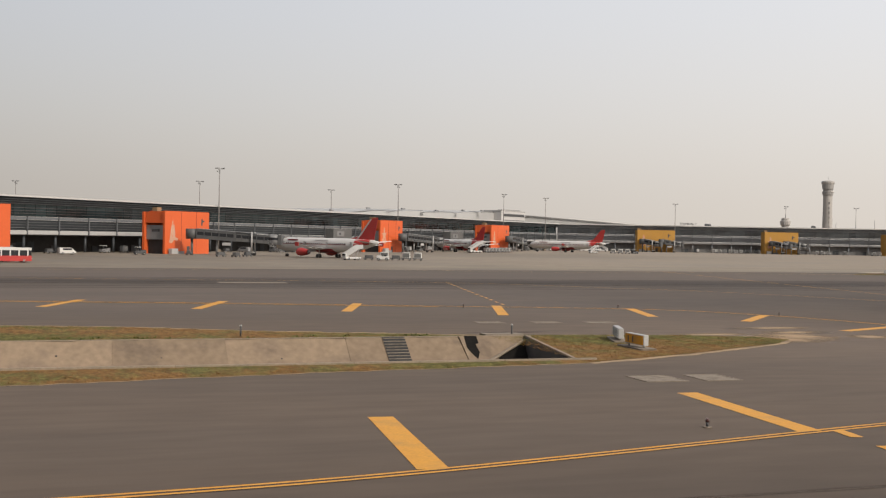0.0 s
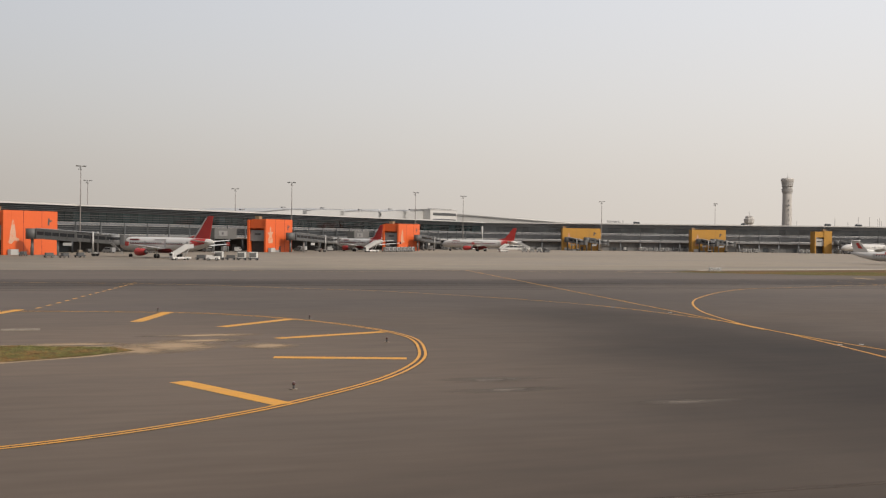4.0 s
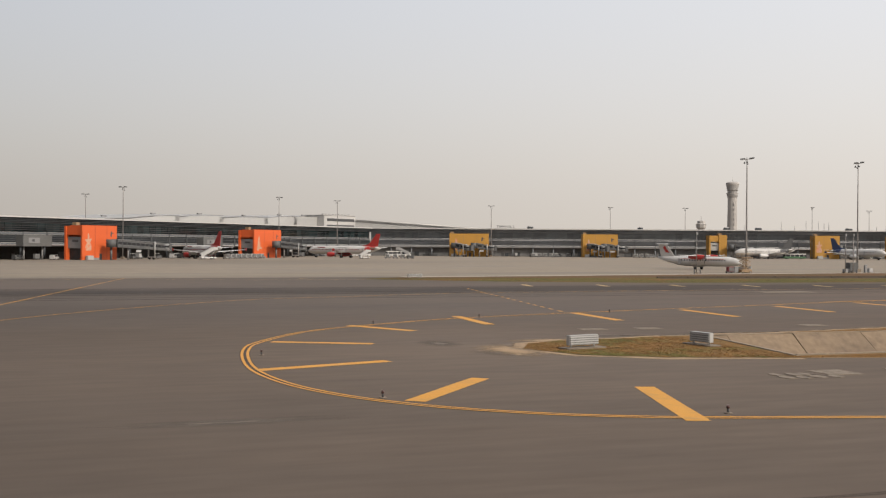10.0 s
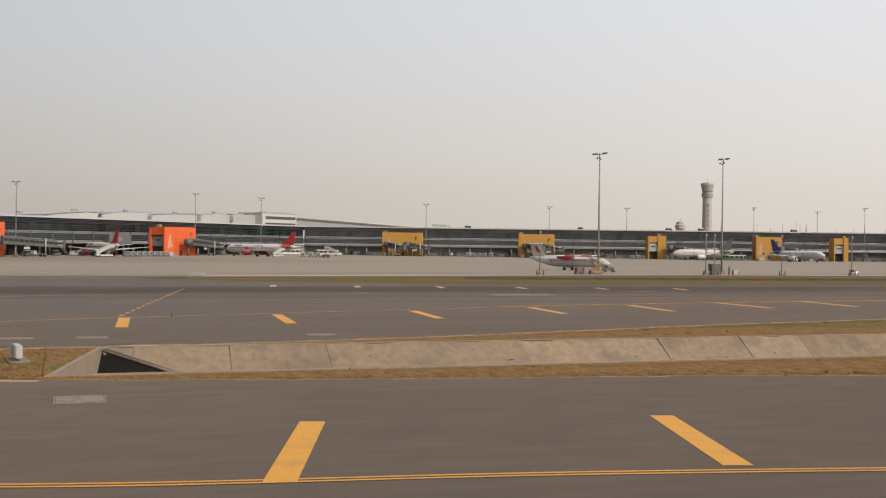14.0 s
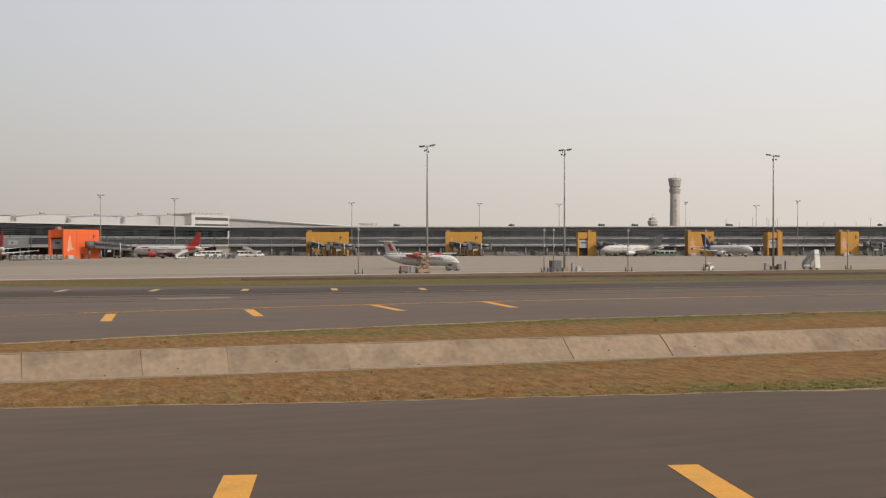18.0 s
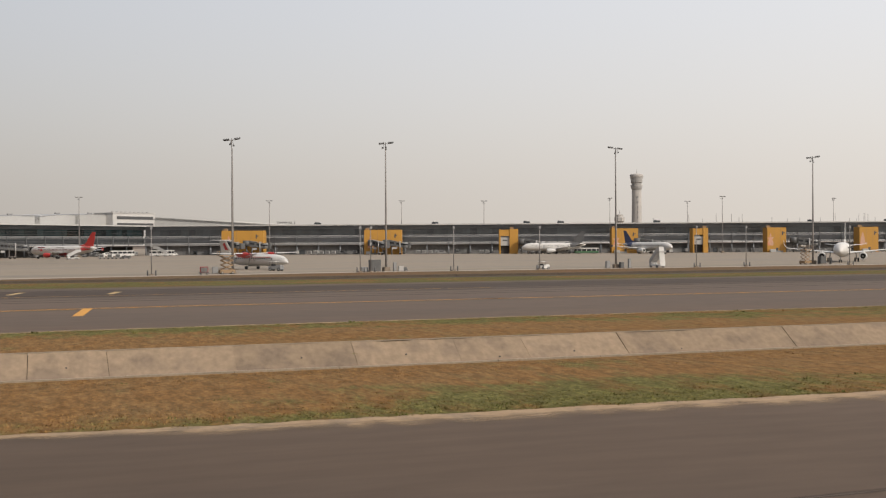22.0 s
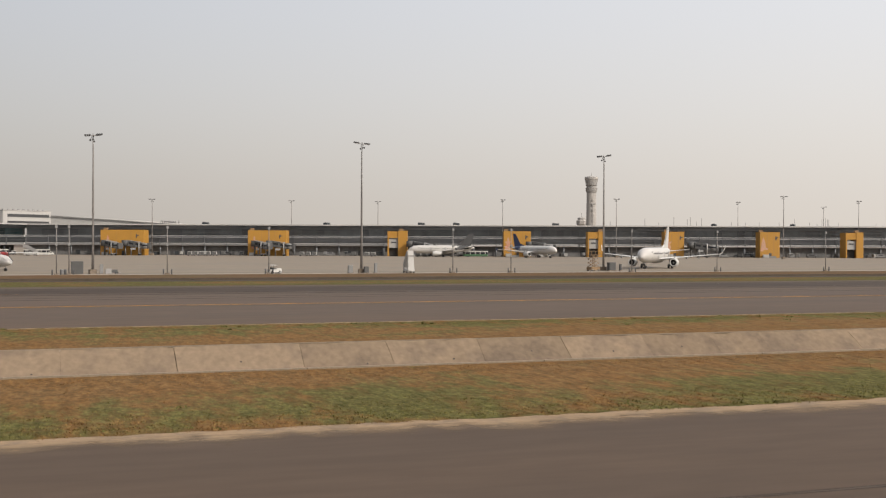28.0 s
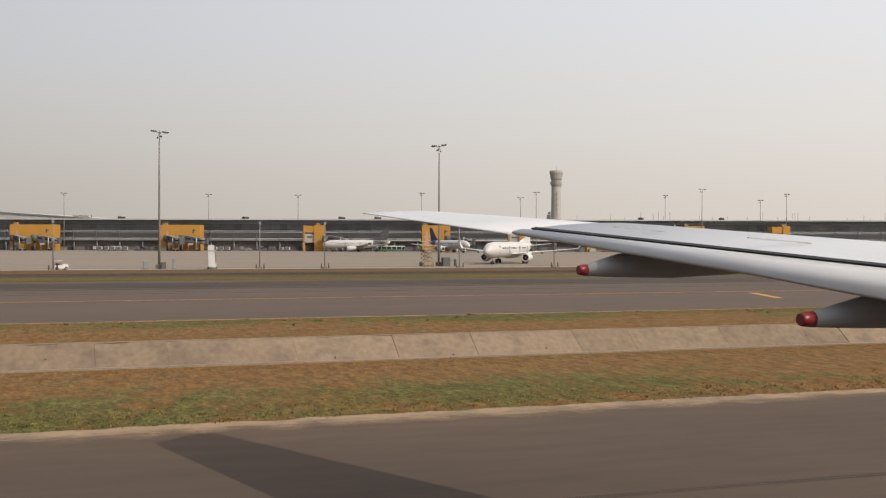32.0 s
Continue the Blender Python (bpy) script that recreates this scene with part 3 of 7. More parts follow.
# ---------------------------------------------------------------- drains
def drain(x0, x1, near, far, end_x, facing, label):
    """Open trapezoid drain: floor, near bank, far bank of cast panels with recessed joints, and a headwall at its end."""
    depth, run = 3.2, 4.6
    d = thing("drain", Matrix.Identity(4), label, "drain", kind="structure")
    gg = Geo()
    gg.face([(x0, near + 1.8, -depth), (x1, near + 1.8, -depth), (x1, far - run, -depth), (x0, far - run, -depth)])
    part("drain_floor", gg, M_CONCRETE, d)
    gg = Geo()
    gg.face([(x0, near, 0.02), (x1, near, 0.02), (x1, near + 1.8, -depth), (x0, near + 1.8, -depth)])
    part("near_bank", gg, M_CONCRETE, d)
    gg = Geo()
    gg.face([(x0, far + 0.05, -0.06), (x1, far + 0.05, -0.06), (x1, far - run + 0.05, -depth - 0.06), (x0, far - run + 0.05, -depth - 0.06)])
    part("bank_bedding", gg, M_JOINT, d)
    x = max(x0, -80) + 0.3
    while x < min(x1, 425) - 3:
        w = rng.uniform(5, 9)
        part("lip_coping", Geo().box((min(x + w, x1) / 2 + x / 2, near - 0.02, 0.05), (min(x + w, x1) - x - 0.05, 0.22, 0.16 + rng.uniform(-0.04, 0.03))), M_COPING, d)
        x += w
    return d, depth, run


def bank_panels(d, x0, x1, far, depth, run, seed):
    r = random.Random(seed)
    x, lean1 = x0, 0.0
    while x < x1 - 1:
        w = min(r.uniform(4.0, 8.5), x1 - x)
        gap = 0.012 if r.random() < 0.72 else 0.04
        up = r.uniform(-0.012, 0.03)
        lean0, lean1 = lean1, r.uniform(-0.25, 0.25)
        gg = Geo()
        a, b = x + gap / 2, x + w - gap / 2
        top, bot = [], []
        n = 6
        for i in range(n + 1):
            xx = a + (b - a) * i / n
            skew = lean0 if i == 0 else lean1 if i == n else 0.0
            top.append((xx + skew, far + up + r.uniform(-0.06, 0.06), 0.035 + up + r.uniform(-0.05, 0.03)))
            bot.append((xx, far - run + up, -depth + up))
        back = [(xx, yy + 0.28, zz) for xx, yy, zz in top]
        foot = [(xx, yy + 0.28, -0.3) for xx, yy, zz in top]
        gg.tube([foot, back, top, bot], closed=False)
        gg.face([back[0], top[0], bot[0], foot[0]])
        gg.face([back[-1], top[-1], bot[-1], foot[-1]])
        p = part("bank_panel", gg, M_CONCRETE, d)
        part("lip_coping", Geo().box(((a + b) / 2, far + 0.14, 0.045), (b - a, 0.24, 0.07)), M_COPING, d)
        # small round weep hole, its dark inside painted as a black disc
        hx = x + w * r.uniform(0.3, 0.7)
        f = r.uniform(0.22, 0.4)
        if w > 4.5:
            q = Vector((hx, far - run * f - 0.012 + up, -depth * f + 0.012 + up))
            nrm = Vector((0, -depth, run)).normalized()
            part("weep_hole", Geo().cyl(q - nrm * 0.03, q + nrm * 0.01, 0.06, n=10), M_BLACK, d)
        x += w


dr1, DEPTH, RUN = drain(-400, D1_END, D1_NEAR, D1_FAR, D1_END, -1, "open concrete storm drain with weathered sloping bank panels")
bank_panels(dr1, -75, D1_END, D1_FAR, DEPTH, RUN, 3)
dr2, DEPTH, RUN = drain(D2_START, 900, D2_NEAR, D2_FAR, D2_START, 1, "long open storm drain with stained concrete bank panels")
bank_panels(dr2, D2_START, 420, D2_FAR, DEPTH, RUN, 8)
for dd, xa, xb, far in ((dr1, -400, -75, D1_FAR), (dr2, 420, 900, D2_FAR)):
    gg = Geo()
    gg.face([(xa, far, 0.03), (xb, far, 0.03), (xb, far - RUN, -DEPTH), (xa, far - RUN, -DEPTH)])
    part("far_bank_slope", gg, M_CONCRETE, dd)
# slanting headwalls painted near black for shade, where the drains run under the crossing taxiway
part("headwall", Geo().prism([(-8.5, D1_NEAR), (-5.5, D1_NEAR), (-5.5, D1_FAR), (-5.8, D1_FAR)], -DEPTH, 0.02), M_UNDER, dr1, "culvert headwall with its shade painted near black")
part("headwall_cap", Geo().prism([(-8.6, D1_NEAR - 0.2), (-8.4, D1_NEAR - 0.2), (-5.5, D1_FAR), (-5.7, D1_FAR)], 0.0, 0.1), M_COPING, dr1)
part("headwall_cap", Geo().prism([(116.5, D2_NEAR - 0.3), (116.8, D2_NEAR - 0.3), (119.7, D2_FAR), (119.4, D2_FAR)], -DEPTH, 0.08), M_COPING, dr2)
flat("grass_island", [(D2_START, D2_NEAR), (116.55, D2_NEAR), (119.45, D2_FAR), (D2_START, D2_FAR)], 0.03, M_GRASS_TIP, "small wedge of grass beside the culvert headwall", "grass", "stuff")
# flat black triangles stand in for shaded culvert mouths, set to fit the view
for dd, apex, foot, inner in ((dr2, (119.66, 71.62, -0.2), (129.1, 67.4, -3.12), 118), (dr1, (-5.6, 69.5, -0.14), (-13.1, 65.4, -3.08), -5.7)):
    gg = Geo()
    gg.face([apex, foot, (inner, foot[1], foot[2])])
    part("culvert_mouth", gg, M_MOUTH, dd, "flat black face painted as the shaded culvert mouth")
    for lift in (0.0, 0.2):
        part("sloping_coping", Geo().cyl((apex[0] + lift, apex[1], apex[2] + 0.1 + lift * 0.4), (foot[0] + lift, foot[1], foot[2] + 0.1 + lift * 0.4), 0.1, n=6), M_COPING if lift else M_SLAB, dd)
part("culvert_roof_slab", Geo().box((-6.9, D1_FAR + 1.1, 0.06), (2.8, 1.2, 0.12)), M_SLAB, dr1)

# steps on the bank; a flat black sheet paints the shade of their recess
st = thing("bank_steps", pose(-14.9, D1_FAR, 0), "step rungs on the sloping concrete bank over a black sheet painted as recess shade", "steps")
ang = math.degrees(math.atan2(DEPTH, RUN))
gg = Geo()
k = DEPTH / RUN
gg.face([(-0.75, 0.0, 0.075), (0.75, 0.0, 0.075), (0.75, -RUN * 0.8, 0.075 - RUN * 0.8 * k), (-0.75, -RUN * 0.8, 0.075 - RUN * 0.8 * k)])
part("step_recess", gg, M_BLACK, st)
for i in range(15):
    y = -0.14 - i * 0.235
    part("step", Geo().box((0, y, 0.09 + y * k), (1.5, 0.07, 0.05)), M_SLAB, st)
gg = Geo()
r = random.Random(12)
pts = [(-0.75, -0.1), (-0.2, 0.02), (0.75, 0.0), (0.7, -1.0), (0.42, -1.1), (0.5, -2.2), (0.15, -3.1), (-0.2, -2.3), (-0.5, -1.2)]
gg.face([(x * 0.85, y * 0.62, 0.085 + y * 0.62 * k) for x, y in pts])
pt = part("broken_patch", gg, M_MOUTH)
pt.matrix_basis = pose(-9.8, D1_FAR, 0)
pt.parent = dr1


# ---------------------------------------------------------------- markings
def ribbon(points, width, z, gap=0.0, dash=None, step=1.2):
    """A painted line along a smooth curve through the points."""
    pts = [Vector((*p, 0)) for p in points]
    dense = []
    for i in range(len(pts) - 1):
        p0, p1, p2, p3 = pts[max(i - 1, 0)], pts[i], pts[i + 1], pts[min(i + 2, len(pts) - 1)]
        n = max(2, min(240 if dash else 24, int((p2 - p1).length / step)))
        for j in range(n):
            t = j / n
            dense.append(0.5 * ((2 * p1) + (p2 - p0) * t + (2 * p0 - 5 * p1 + 4 * p2 - p3) * t * t + (3 * p1 - p0 - 3 * p2 + p3) * t ** 3))
    dense.append(pts[-1])
    gg = Geo()
    side = []
    for i, p in enumerate(dense):
        t = dense[min(i + 1, len(dense) - 1)] - dense[max(i - 1, 0)]
        side.append(Vector((-t.y, t.x, 0)).normalized())
    offs = [(-width / 2, width / 2)] if not gap else [(-gap / 2 - width, -gap / 2), (gap / 2, gap / 2 + width)]
    run = 0.0
    for i in range(len(dense) - 1):
        run += (dense[i + 1] - dense[i]).length
        if dash and (run % (dash[0] + dash[1])) > dash[0]:
            continue
        for a, b in offs:
            q = [dense[i] + side[i] * a, dense[i + 1] + side[i + 1] * a, dense[i + 1] + side[i + 1] * b, dense[i] + side[i] * b]
            gg.face([(v.x, v.y, z) for v in q])
    return gg


EDGE_A = [(-400, 24), (-217.3, 25.2), (-127.3, 26), (-77.3, 26.7), (-52.3, 27.5), (-34.9, 28.6), (-24.7, 29.8), (-6.5, 33.7), (-1.3, 34.4), (3.7, 35.5), (8.2, 37.2), (12.2, 39.6), (16.5, 43.2), (22, 49.5), (25.84, 56), (28.19, 62.5), (29.85, 70.5), (28.97, 78.5), (25.44, 87.6), (19.6, 95.0), (10.7, 98.6), (0.9, 101.0), (-18.2, 106.0), (-39.3, 110.2), (-67.3, 114), (-127.3, 118), (-217.3, 121), (-400, 125)]
EDGE_C = [(900, 12), (400, 12.5), (232.29, 14), (192.69, 17.5), (177.68, 20), (162.66, 23), (149.65, 26), (131.64, 29.8), (117.63, 32), (105.02, 35.6), (96.31, 38.2), (91.21, 41.2), (87.8, 44.8), (85.6, 49), (84.4, 54), (84.19, 60.5), (85.4, 69.5), (87.4, 75.4), (92.81, 83.9), (101.41, 90.6), (109.22, 95.2), (124.53, 100.6), (152.66, 109), (167.67, 113.2), (207.7, 119.6), (248.02, 120.4), (320, 120.4), (900, 121)]
for e in (EDGE_A, EDGE_C):
    solid("taxiway_edge_border", ribbon(e, 0.62, 0.009), M_RED_LINE, "dark border band under the yellow edge lines", "line marking", "structure")
    solid("taxiway_edge_line", ribbon(e, 0.17, 0.014, gap=0.17), M_YELLOW, "double yellow taxiway edge line painted on asphalt", "line marking", "structure")


def bar(p, q, w=0.95):
    p, q = Vector((*p, 0)), Vector((*q, 0))
    s = (q - p).normalized()
    s = Vector((-s.y, s.x, 0)) * w / 2
    gg = Geo()
    gg.face([(*(p - s).xy, 0.013), (*(q - s).xy, 0.013), (*(q + s).xy, 0.013), (*(p + s).xy, 0.013)])
    return gg


BARS = [((-39.8, 28.4), (-38.6, 37.8)), ((-24.8, 30), (-23.9, 39.2)), ((-9.9, 33.1), (-9.1, 42.8)), ((4.5, 36.1), (5, 45.6)), ((16.4, 43.2), (13.1, 51)), ((25.9, 58), (19, 60.1)), ((29.3, 74.8), (21.2, 71.2)), ((25.4, 87.8), (18.9, 80.9)), ((16.6, 97.3), (13.3, 86.6)), ((4.6, 102.2), (0.4, 89.4)), ((-8.4, 106), (-12.2, 94.6)), ((-20.8, 110), (-24.6, 98.6)), ((-34, 112.5), (-37.4, 102)), ((-47, 114.5), (-49.6, 103)),
        ((88.6, 45), (94.2, 51.9)), ((84.3, 58.4), (92.1, 61)), ((88, 75), (94.2, 71.8)), ((96.8, 88.4), (100.2, 81.8)), ((109.3, 97.6), (108.4, 86.8)), ((122.4, 100), (121.6, 88.8)), ((136, 102.4), (135.1, 90.9)), ((150.3, 106.3), (149.3, 95.1)), ((164.8, 110.8), (163.9, 100.2)), ((178.2, 113.6), (177.4, 102.5)), ((192.2, 117.6), (192.2, 106.4)), ((206.1, 120.4), (204.8, 107.8)),
        ((97.3, 36.9), (100.4, 46.6)), ((110.4, 34), (113.3, 44)), ((123, 30.9), (126.1, 41)), ((136.8, 29.6), (139.6, 39.1)), ((149.8, 26.4), (151.9, 35.9)), ((163, 23.3), (165.2, 32.5)), ((175.8, 20.6), (177.9, 29.7)), ((189.6, 18.4), (192, 27.5)), ((391, 117), (387, 106))]
for p, q in BARS:
    solid("shoulder_stripe", bar(p, q), M_YELLOW, "wide yellow transverse shoulder stripe on asphalt", "stripe marking", "structure", "shoulder stripes")
for i in range(6):
    x, y = 148.6 + 12.5 * i, 174 - 2.8 * i
    solid("shoulder_stripe", bar((x, y), (x - 1.5, y - 7)), M_YELLOW_OLD, "short faded yellow stripe at the far shoulder", "stripe marking", "structure", "far shoulder stripes")

LINE_L = [(8.7, 8), (27.6, 16), (41.4, 29.6), (48, 40.4), (51.8, 48.7), (55.7, 61.2), (58.2, 71.4), (59.8, 83.2), (58, 104), (48.9, 125), (37.11, 138.5), (2.7, 158), (-117.3, 168)]
LINE_R = [(112.62, 8), (74.43, 13), (60.7, 23.9), (57.6, 32.3), (56.4, 39.7), (55.8, 47), (56.1, 55.5), (57.8, 69.5), (60, 78.5), (65.9, 93.7), (76.47, 111.2), (93.61, 130), (107.62, 137), (142.65, 146), (261.79, 150)]
LINE_X = [(57.9, 71.4), (64.3, 103.3), (86.2, 216)]
for k_line, (ln, mm) in enumerate(((LINE_L, M_YELLOW), (LINE_R, M_YELLOW), (LINE_X, M_YELLOW))):
    solid("taxi_line", ribbon(ln, 0.2, 0.016 + 0.004 * k_line), mm, "curved yellow taxiway lead line on dark asphalt", "line marking", "structure")
for ln in ([(5.9, 103.5), (17.2, 156)], [(122.1, 102), (133.4, 160)]):
    solid("taxi_line", ribbon(ln, 0.3, 0.0145, dash=(1.7, 2.1), step=0.24), M_YELLOW, "dashed yellow holding line across the taxiway", "line marking", "structure")
for ln in ([(-8.8, 33), (-9.9, 27), (-11.8, 20)], [(108.92, 33.4), (108.02, 28), (106.62, 20)]):
    solid("taxi_line", ribbon(ln, 0.48, 0.016, dash=(1.5, 1.5), step=0.3), M_YELLOW, "short dashed yellow line beside the edge line", "line marking", "structure")
for ln in ([(20, 216), (60, 206), (84.6, 216), (60, 224)], [(84.6, 216), (100, 207), (128, 203)], [(-16, 216), (-8, 209), (-40, 200)], [(124, 215), (118, 210), (124, 205), (150, 204)]):
    solid("taxi_line", ribbon(ln, 0.25, 0.016), M_YELLOW_OLD, "faded yellow lead line at the apron edge", "line marking", "structure")


def slab(x, y, sx, sy, rz=0):
    solid("inspection_slab", Geo().box((x, y, 0.0), (sx, sy, 0.04), rz, bevel=0.05).box((x, y - sy / 2 - 0.06, 0.0), (sx + 0.2, 0.07, 0.05)).box((x - sx / 2 - 0.06, y, 0.0), (0.07, sy, 0.05)).box((x + sx / 2 + 0.06, y, 0.0), (0.07, sy, 0.05)).box((x, y + sy / 2 + 0.06, 0.0), (sx + 0.2, 0.07, 0.05)), M_SLAB, "worn concrete inspection slab set in the asphalt", "slab", "structure", "inspection slabs")


for a in ((-8, 47.5, 2.0, 2.1), (-5, 47.4, 1.8, 2.1), (-3.7, 81.8, 2.0, 1.4), (0.9, 81.5, 2.1, 1.4), (5.4, 81, 2.3, 1.4), (113.22, 49.2, 1.9, 1.9), (118.03, 49, 1.9, 1.9), (119.23, 79.8, 1.9, 1.3), (135.04, 79.7, 2, 1.4), (114.42, 80, 2, 1.2), (175.67, 139.4, 8.6, 3), (-11.8, 152, 9, 3)):
    slab(*a)

solid("taxi_line", ribbon([(162, 112.9), (205, 119.9), (246, 120.7), (320, 120.7), (900, 121.3)], 0.34, 0.02), M_YELLOW, "thin yellow edge line along the far taxiway", "line marking", "structure")
solid("taxi_line", ribbon([(-400, 124.7), (-220, 120.7), (-130, 117.7), (-70, 113.7), (-42, 109.9), (-20.9, 105.7), (-1.8, 100.7)], 0.3, 0.02), M_YELLOW, "thin yellow edge line along the far taxiway", "line marking", "structure")


def track(points, width, z=0.004):
    """A soft-edged tyre track along a smooth curve."""
    pts = [Vector((*p, 0)) for p in points]
    dense = []
    for i in range(len(pts) - 1):
        p0, p1, p2, p3 = pts[max(i - 1, 0)], pts[i], pts[i + 1], pts[min(i + 2, len(pts) - 1)]
        n = max(2, min(30, int((p2 - p1).length / 1.5)))
        for j in range(n):
            t = j / n
            dense.append(0.5 * ((2 * p1) + (p2 - p0) * t + (2 * p0 - 5 * p1 + 4 * p2 - p3) * t * t + (3 * p1 - p0 - 3 * p2 + p3) * t ** 3))
    dense.append(pts[-1])
    vs, fs, sp = [], [], []
    for i, p in enumerate(dense):
        d = dense[min(i + 1, len(dense) - 1)] - dense[max(i - 1, 0)]
        s = Vector((-d.y, d.x, 0)).normalized() * width / 2
        for f in (-1, 0, 1):
            q = p + s * f
            vs.append((q.x, q.y, z))
            sp.append(abs(f) * 0.9)
    for i in range(len(dense) - 1):
        for j in (0, 1):
            k = 3 * i + j
            fs.append((k, k + 3, k + 4, k + 1))
    me = bpy.data.meshes.new("tyre_track")
    me.from_pydata(vs, [], fs)
    me.attributes.new("spread", "FLOAT", "POINT").data.foreach_set("value", sp)
    return solid("tyre_track", me, M_TYRE, "dark worn tyre track on the asphalt", "tyre track", "stuff")


for j, (y, w) in enumerate(((8.5, 0.8), (10.2, 1.2), (15.6, 0.8), (17.4, 1.3), (21.8, 0.7), (24.6, 0.5))):
    track([(-400, y + 1.0), (-120, y - 0.3), (-20, y + 0.4), (90, y + 0.1), (200, y - 0.5), (320, y + 0.3), (900, y)], w, 0.0012 + 0.0002 * j)
for j, (y, w) in enumerate(((135, 1.2), (139.5, 0.9), (147, 1.6), (152, 1.4), (166, 1.2))):
    track([(-600, y + 6), (-80, y + 3), (60, y), (200, y - 1.0), (400, y + 0.5), (900, y)], w, 0.0012 + 0.0002 * j)


# ---------------------------------------------------------------- terminal
ROOF_H = 16.6
PIER_A, PIER_C, PIER_E = Vector((-150, 240, 0)), Vector((250, 640, 0)), Vector((900, 405, 0))


def facade(name, p, q, label, louvre, fin, rail, band, glass, recess, shade):
    """One straight terminal front; local x runs along it and local -y faces the apron."""
    v = q - p
    L = v.length
    th = thing(name, Matrix.Translation(p) @ pose(0, 0, 0, 0, 0, math.degrees(math.atan2(v.y, v.x))), label, "terminal building", kind="structure")
    mid = L / 2

    def run(nm, y0, y1, z0, z1, m, lab=""):
        return part(nm, Geo().box((mid, (y0 + y1) / 2, (z0 + z1) / 2), (L, abs(y1 - y0), z1 - z0)), m, th, lab)

    run("undercroft_wall", recess, recess + 0.5, 0, 5.2, shade, "recessed ground storey with its tone painted into the colour")
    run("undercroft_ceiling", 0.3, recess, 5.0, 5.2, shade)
    run("lower_backing", 0.5, 0.9, 6.5, 9.5, louvre)
    run("glazing_backing", 0.95, 1.2, 10.5, 14.0, louvre)
    run("eaves_backing", -0.4, 0.9, 14.0, 15.9, louvre)
    run("roof_fascia", -2.2, 2.0, 15.95, 16.35, M_FASCIA, "pale thin roof edge")
    run("roof_deck", -1.6, 70, 16.35, 16.6, M_ROOF, "pale flat metal roof")
    for z in (7.15, 7.95, 8.75):
        run("louvre_fin", -0.05, 0.5, z, z + 0.16, rail)
    for z in (11.3, 12.1, 12.9):
        run("glazing_fin", -0.25, 0.8, z, z + 0.1, fin)
    for i, z in enumerate((14.05, 14.65, 15.25)):
        run("eaves_fin", -1.0 - 0.35 * i, -0.4, z, z + 0.13, fin)
    bay = 12.0
    nb = int(L / bay)
    for i in range(nb):
        x = (i + 0.5) * bay
        deep = 1.0 if x < 215 else 0.5
        part("pale_band_panel", Geo().box((x, 0.15, 6.35 - deep / 2), (bay - 0.06, 0.7, deep)), band if x < 215 else rail, th)
        part("wall_band_panel", Geo().box((x, 0.2, 10.0), (bay - 0.06, 0.8, 0.8)), rail, th)
        part("upright", Geo().box((i * bay, -0.25, 7.9), (0.3, 0.5, 5.4)), rail, th)
        part("column", Geo().cyl((i * bay, 1.2, 0), (i * bay, 1.2, 5.2), 0.42, n=10), louvre, th)
        for j in range(3):
            part("glass_pane", Geo().box((i * bay + 2 + 4 * j, 0.86, 12.25), (3.92, 0.1, 3.4)), glass, th)
    return th


# the pier's undercroft shade is put into its near black wall colour
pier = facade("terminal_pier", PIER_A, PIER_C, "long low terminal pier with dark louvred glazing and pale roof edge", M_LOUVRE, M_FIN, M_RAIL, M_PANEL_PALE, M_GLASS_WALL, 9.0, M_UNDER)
# front uses the haze-lightened colours and a shallow undercroft that catches more light
hall = facade("terminal_front", PIER_C, PIER_E, "long grey terminal front, colours lightened for haze, with a flat roof edge", M_HAZE_LOUVRE, M_HAZE_FIN, M_HAZE_FIN, M_PANEL, M_HAZE_GLASS, 2.6, M_SHADE_WALL)

# undercroft clutter: dark doors and crates seen as small boxes in the shade
rr = random.Random(21)
for th, L, dp in ((pier, 560, 8.9), (hall, 680, 2.5)):
    for i in range(60):
        x = rr.uniform(20, L - 20)
        w, h = rr.uniform(1.2, 4.5), rr.uniform(1.2, 3.2)
        part("service_door", Geo().box((x, dp, h / 2), (w, 0.25, h)), rr.choice((M_LOUVRE, M_LOUVRE, M_BRIDGE_DARK, M_DARK)), th)

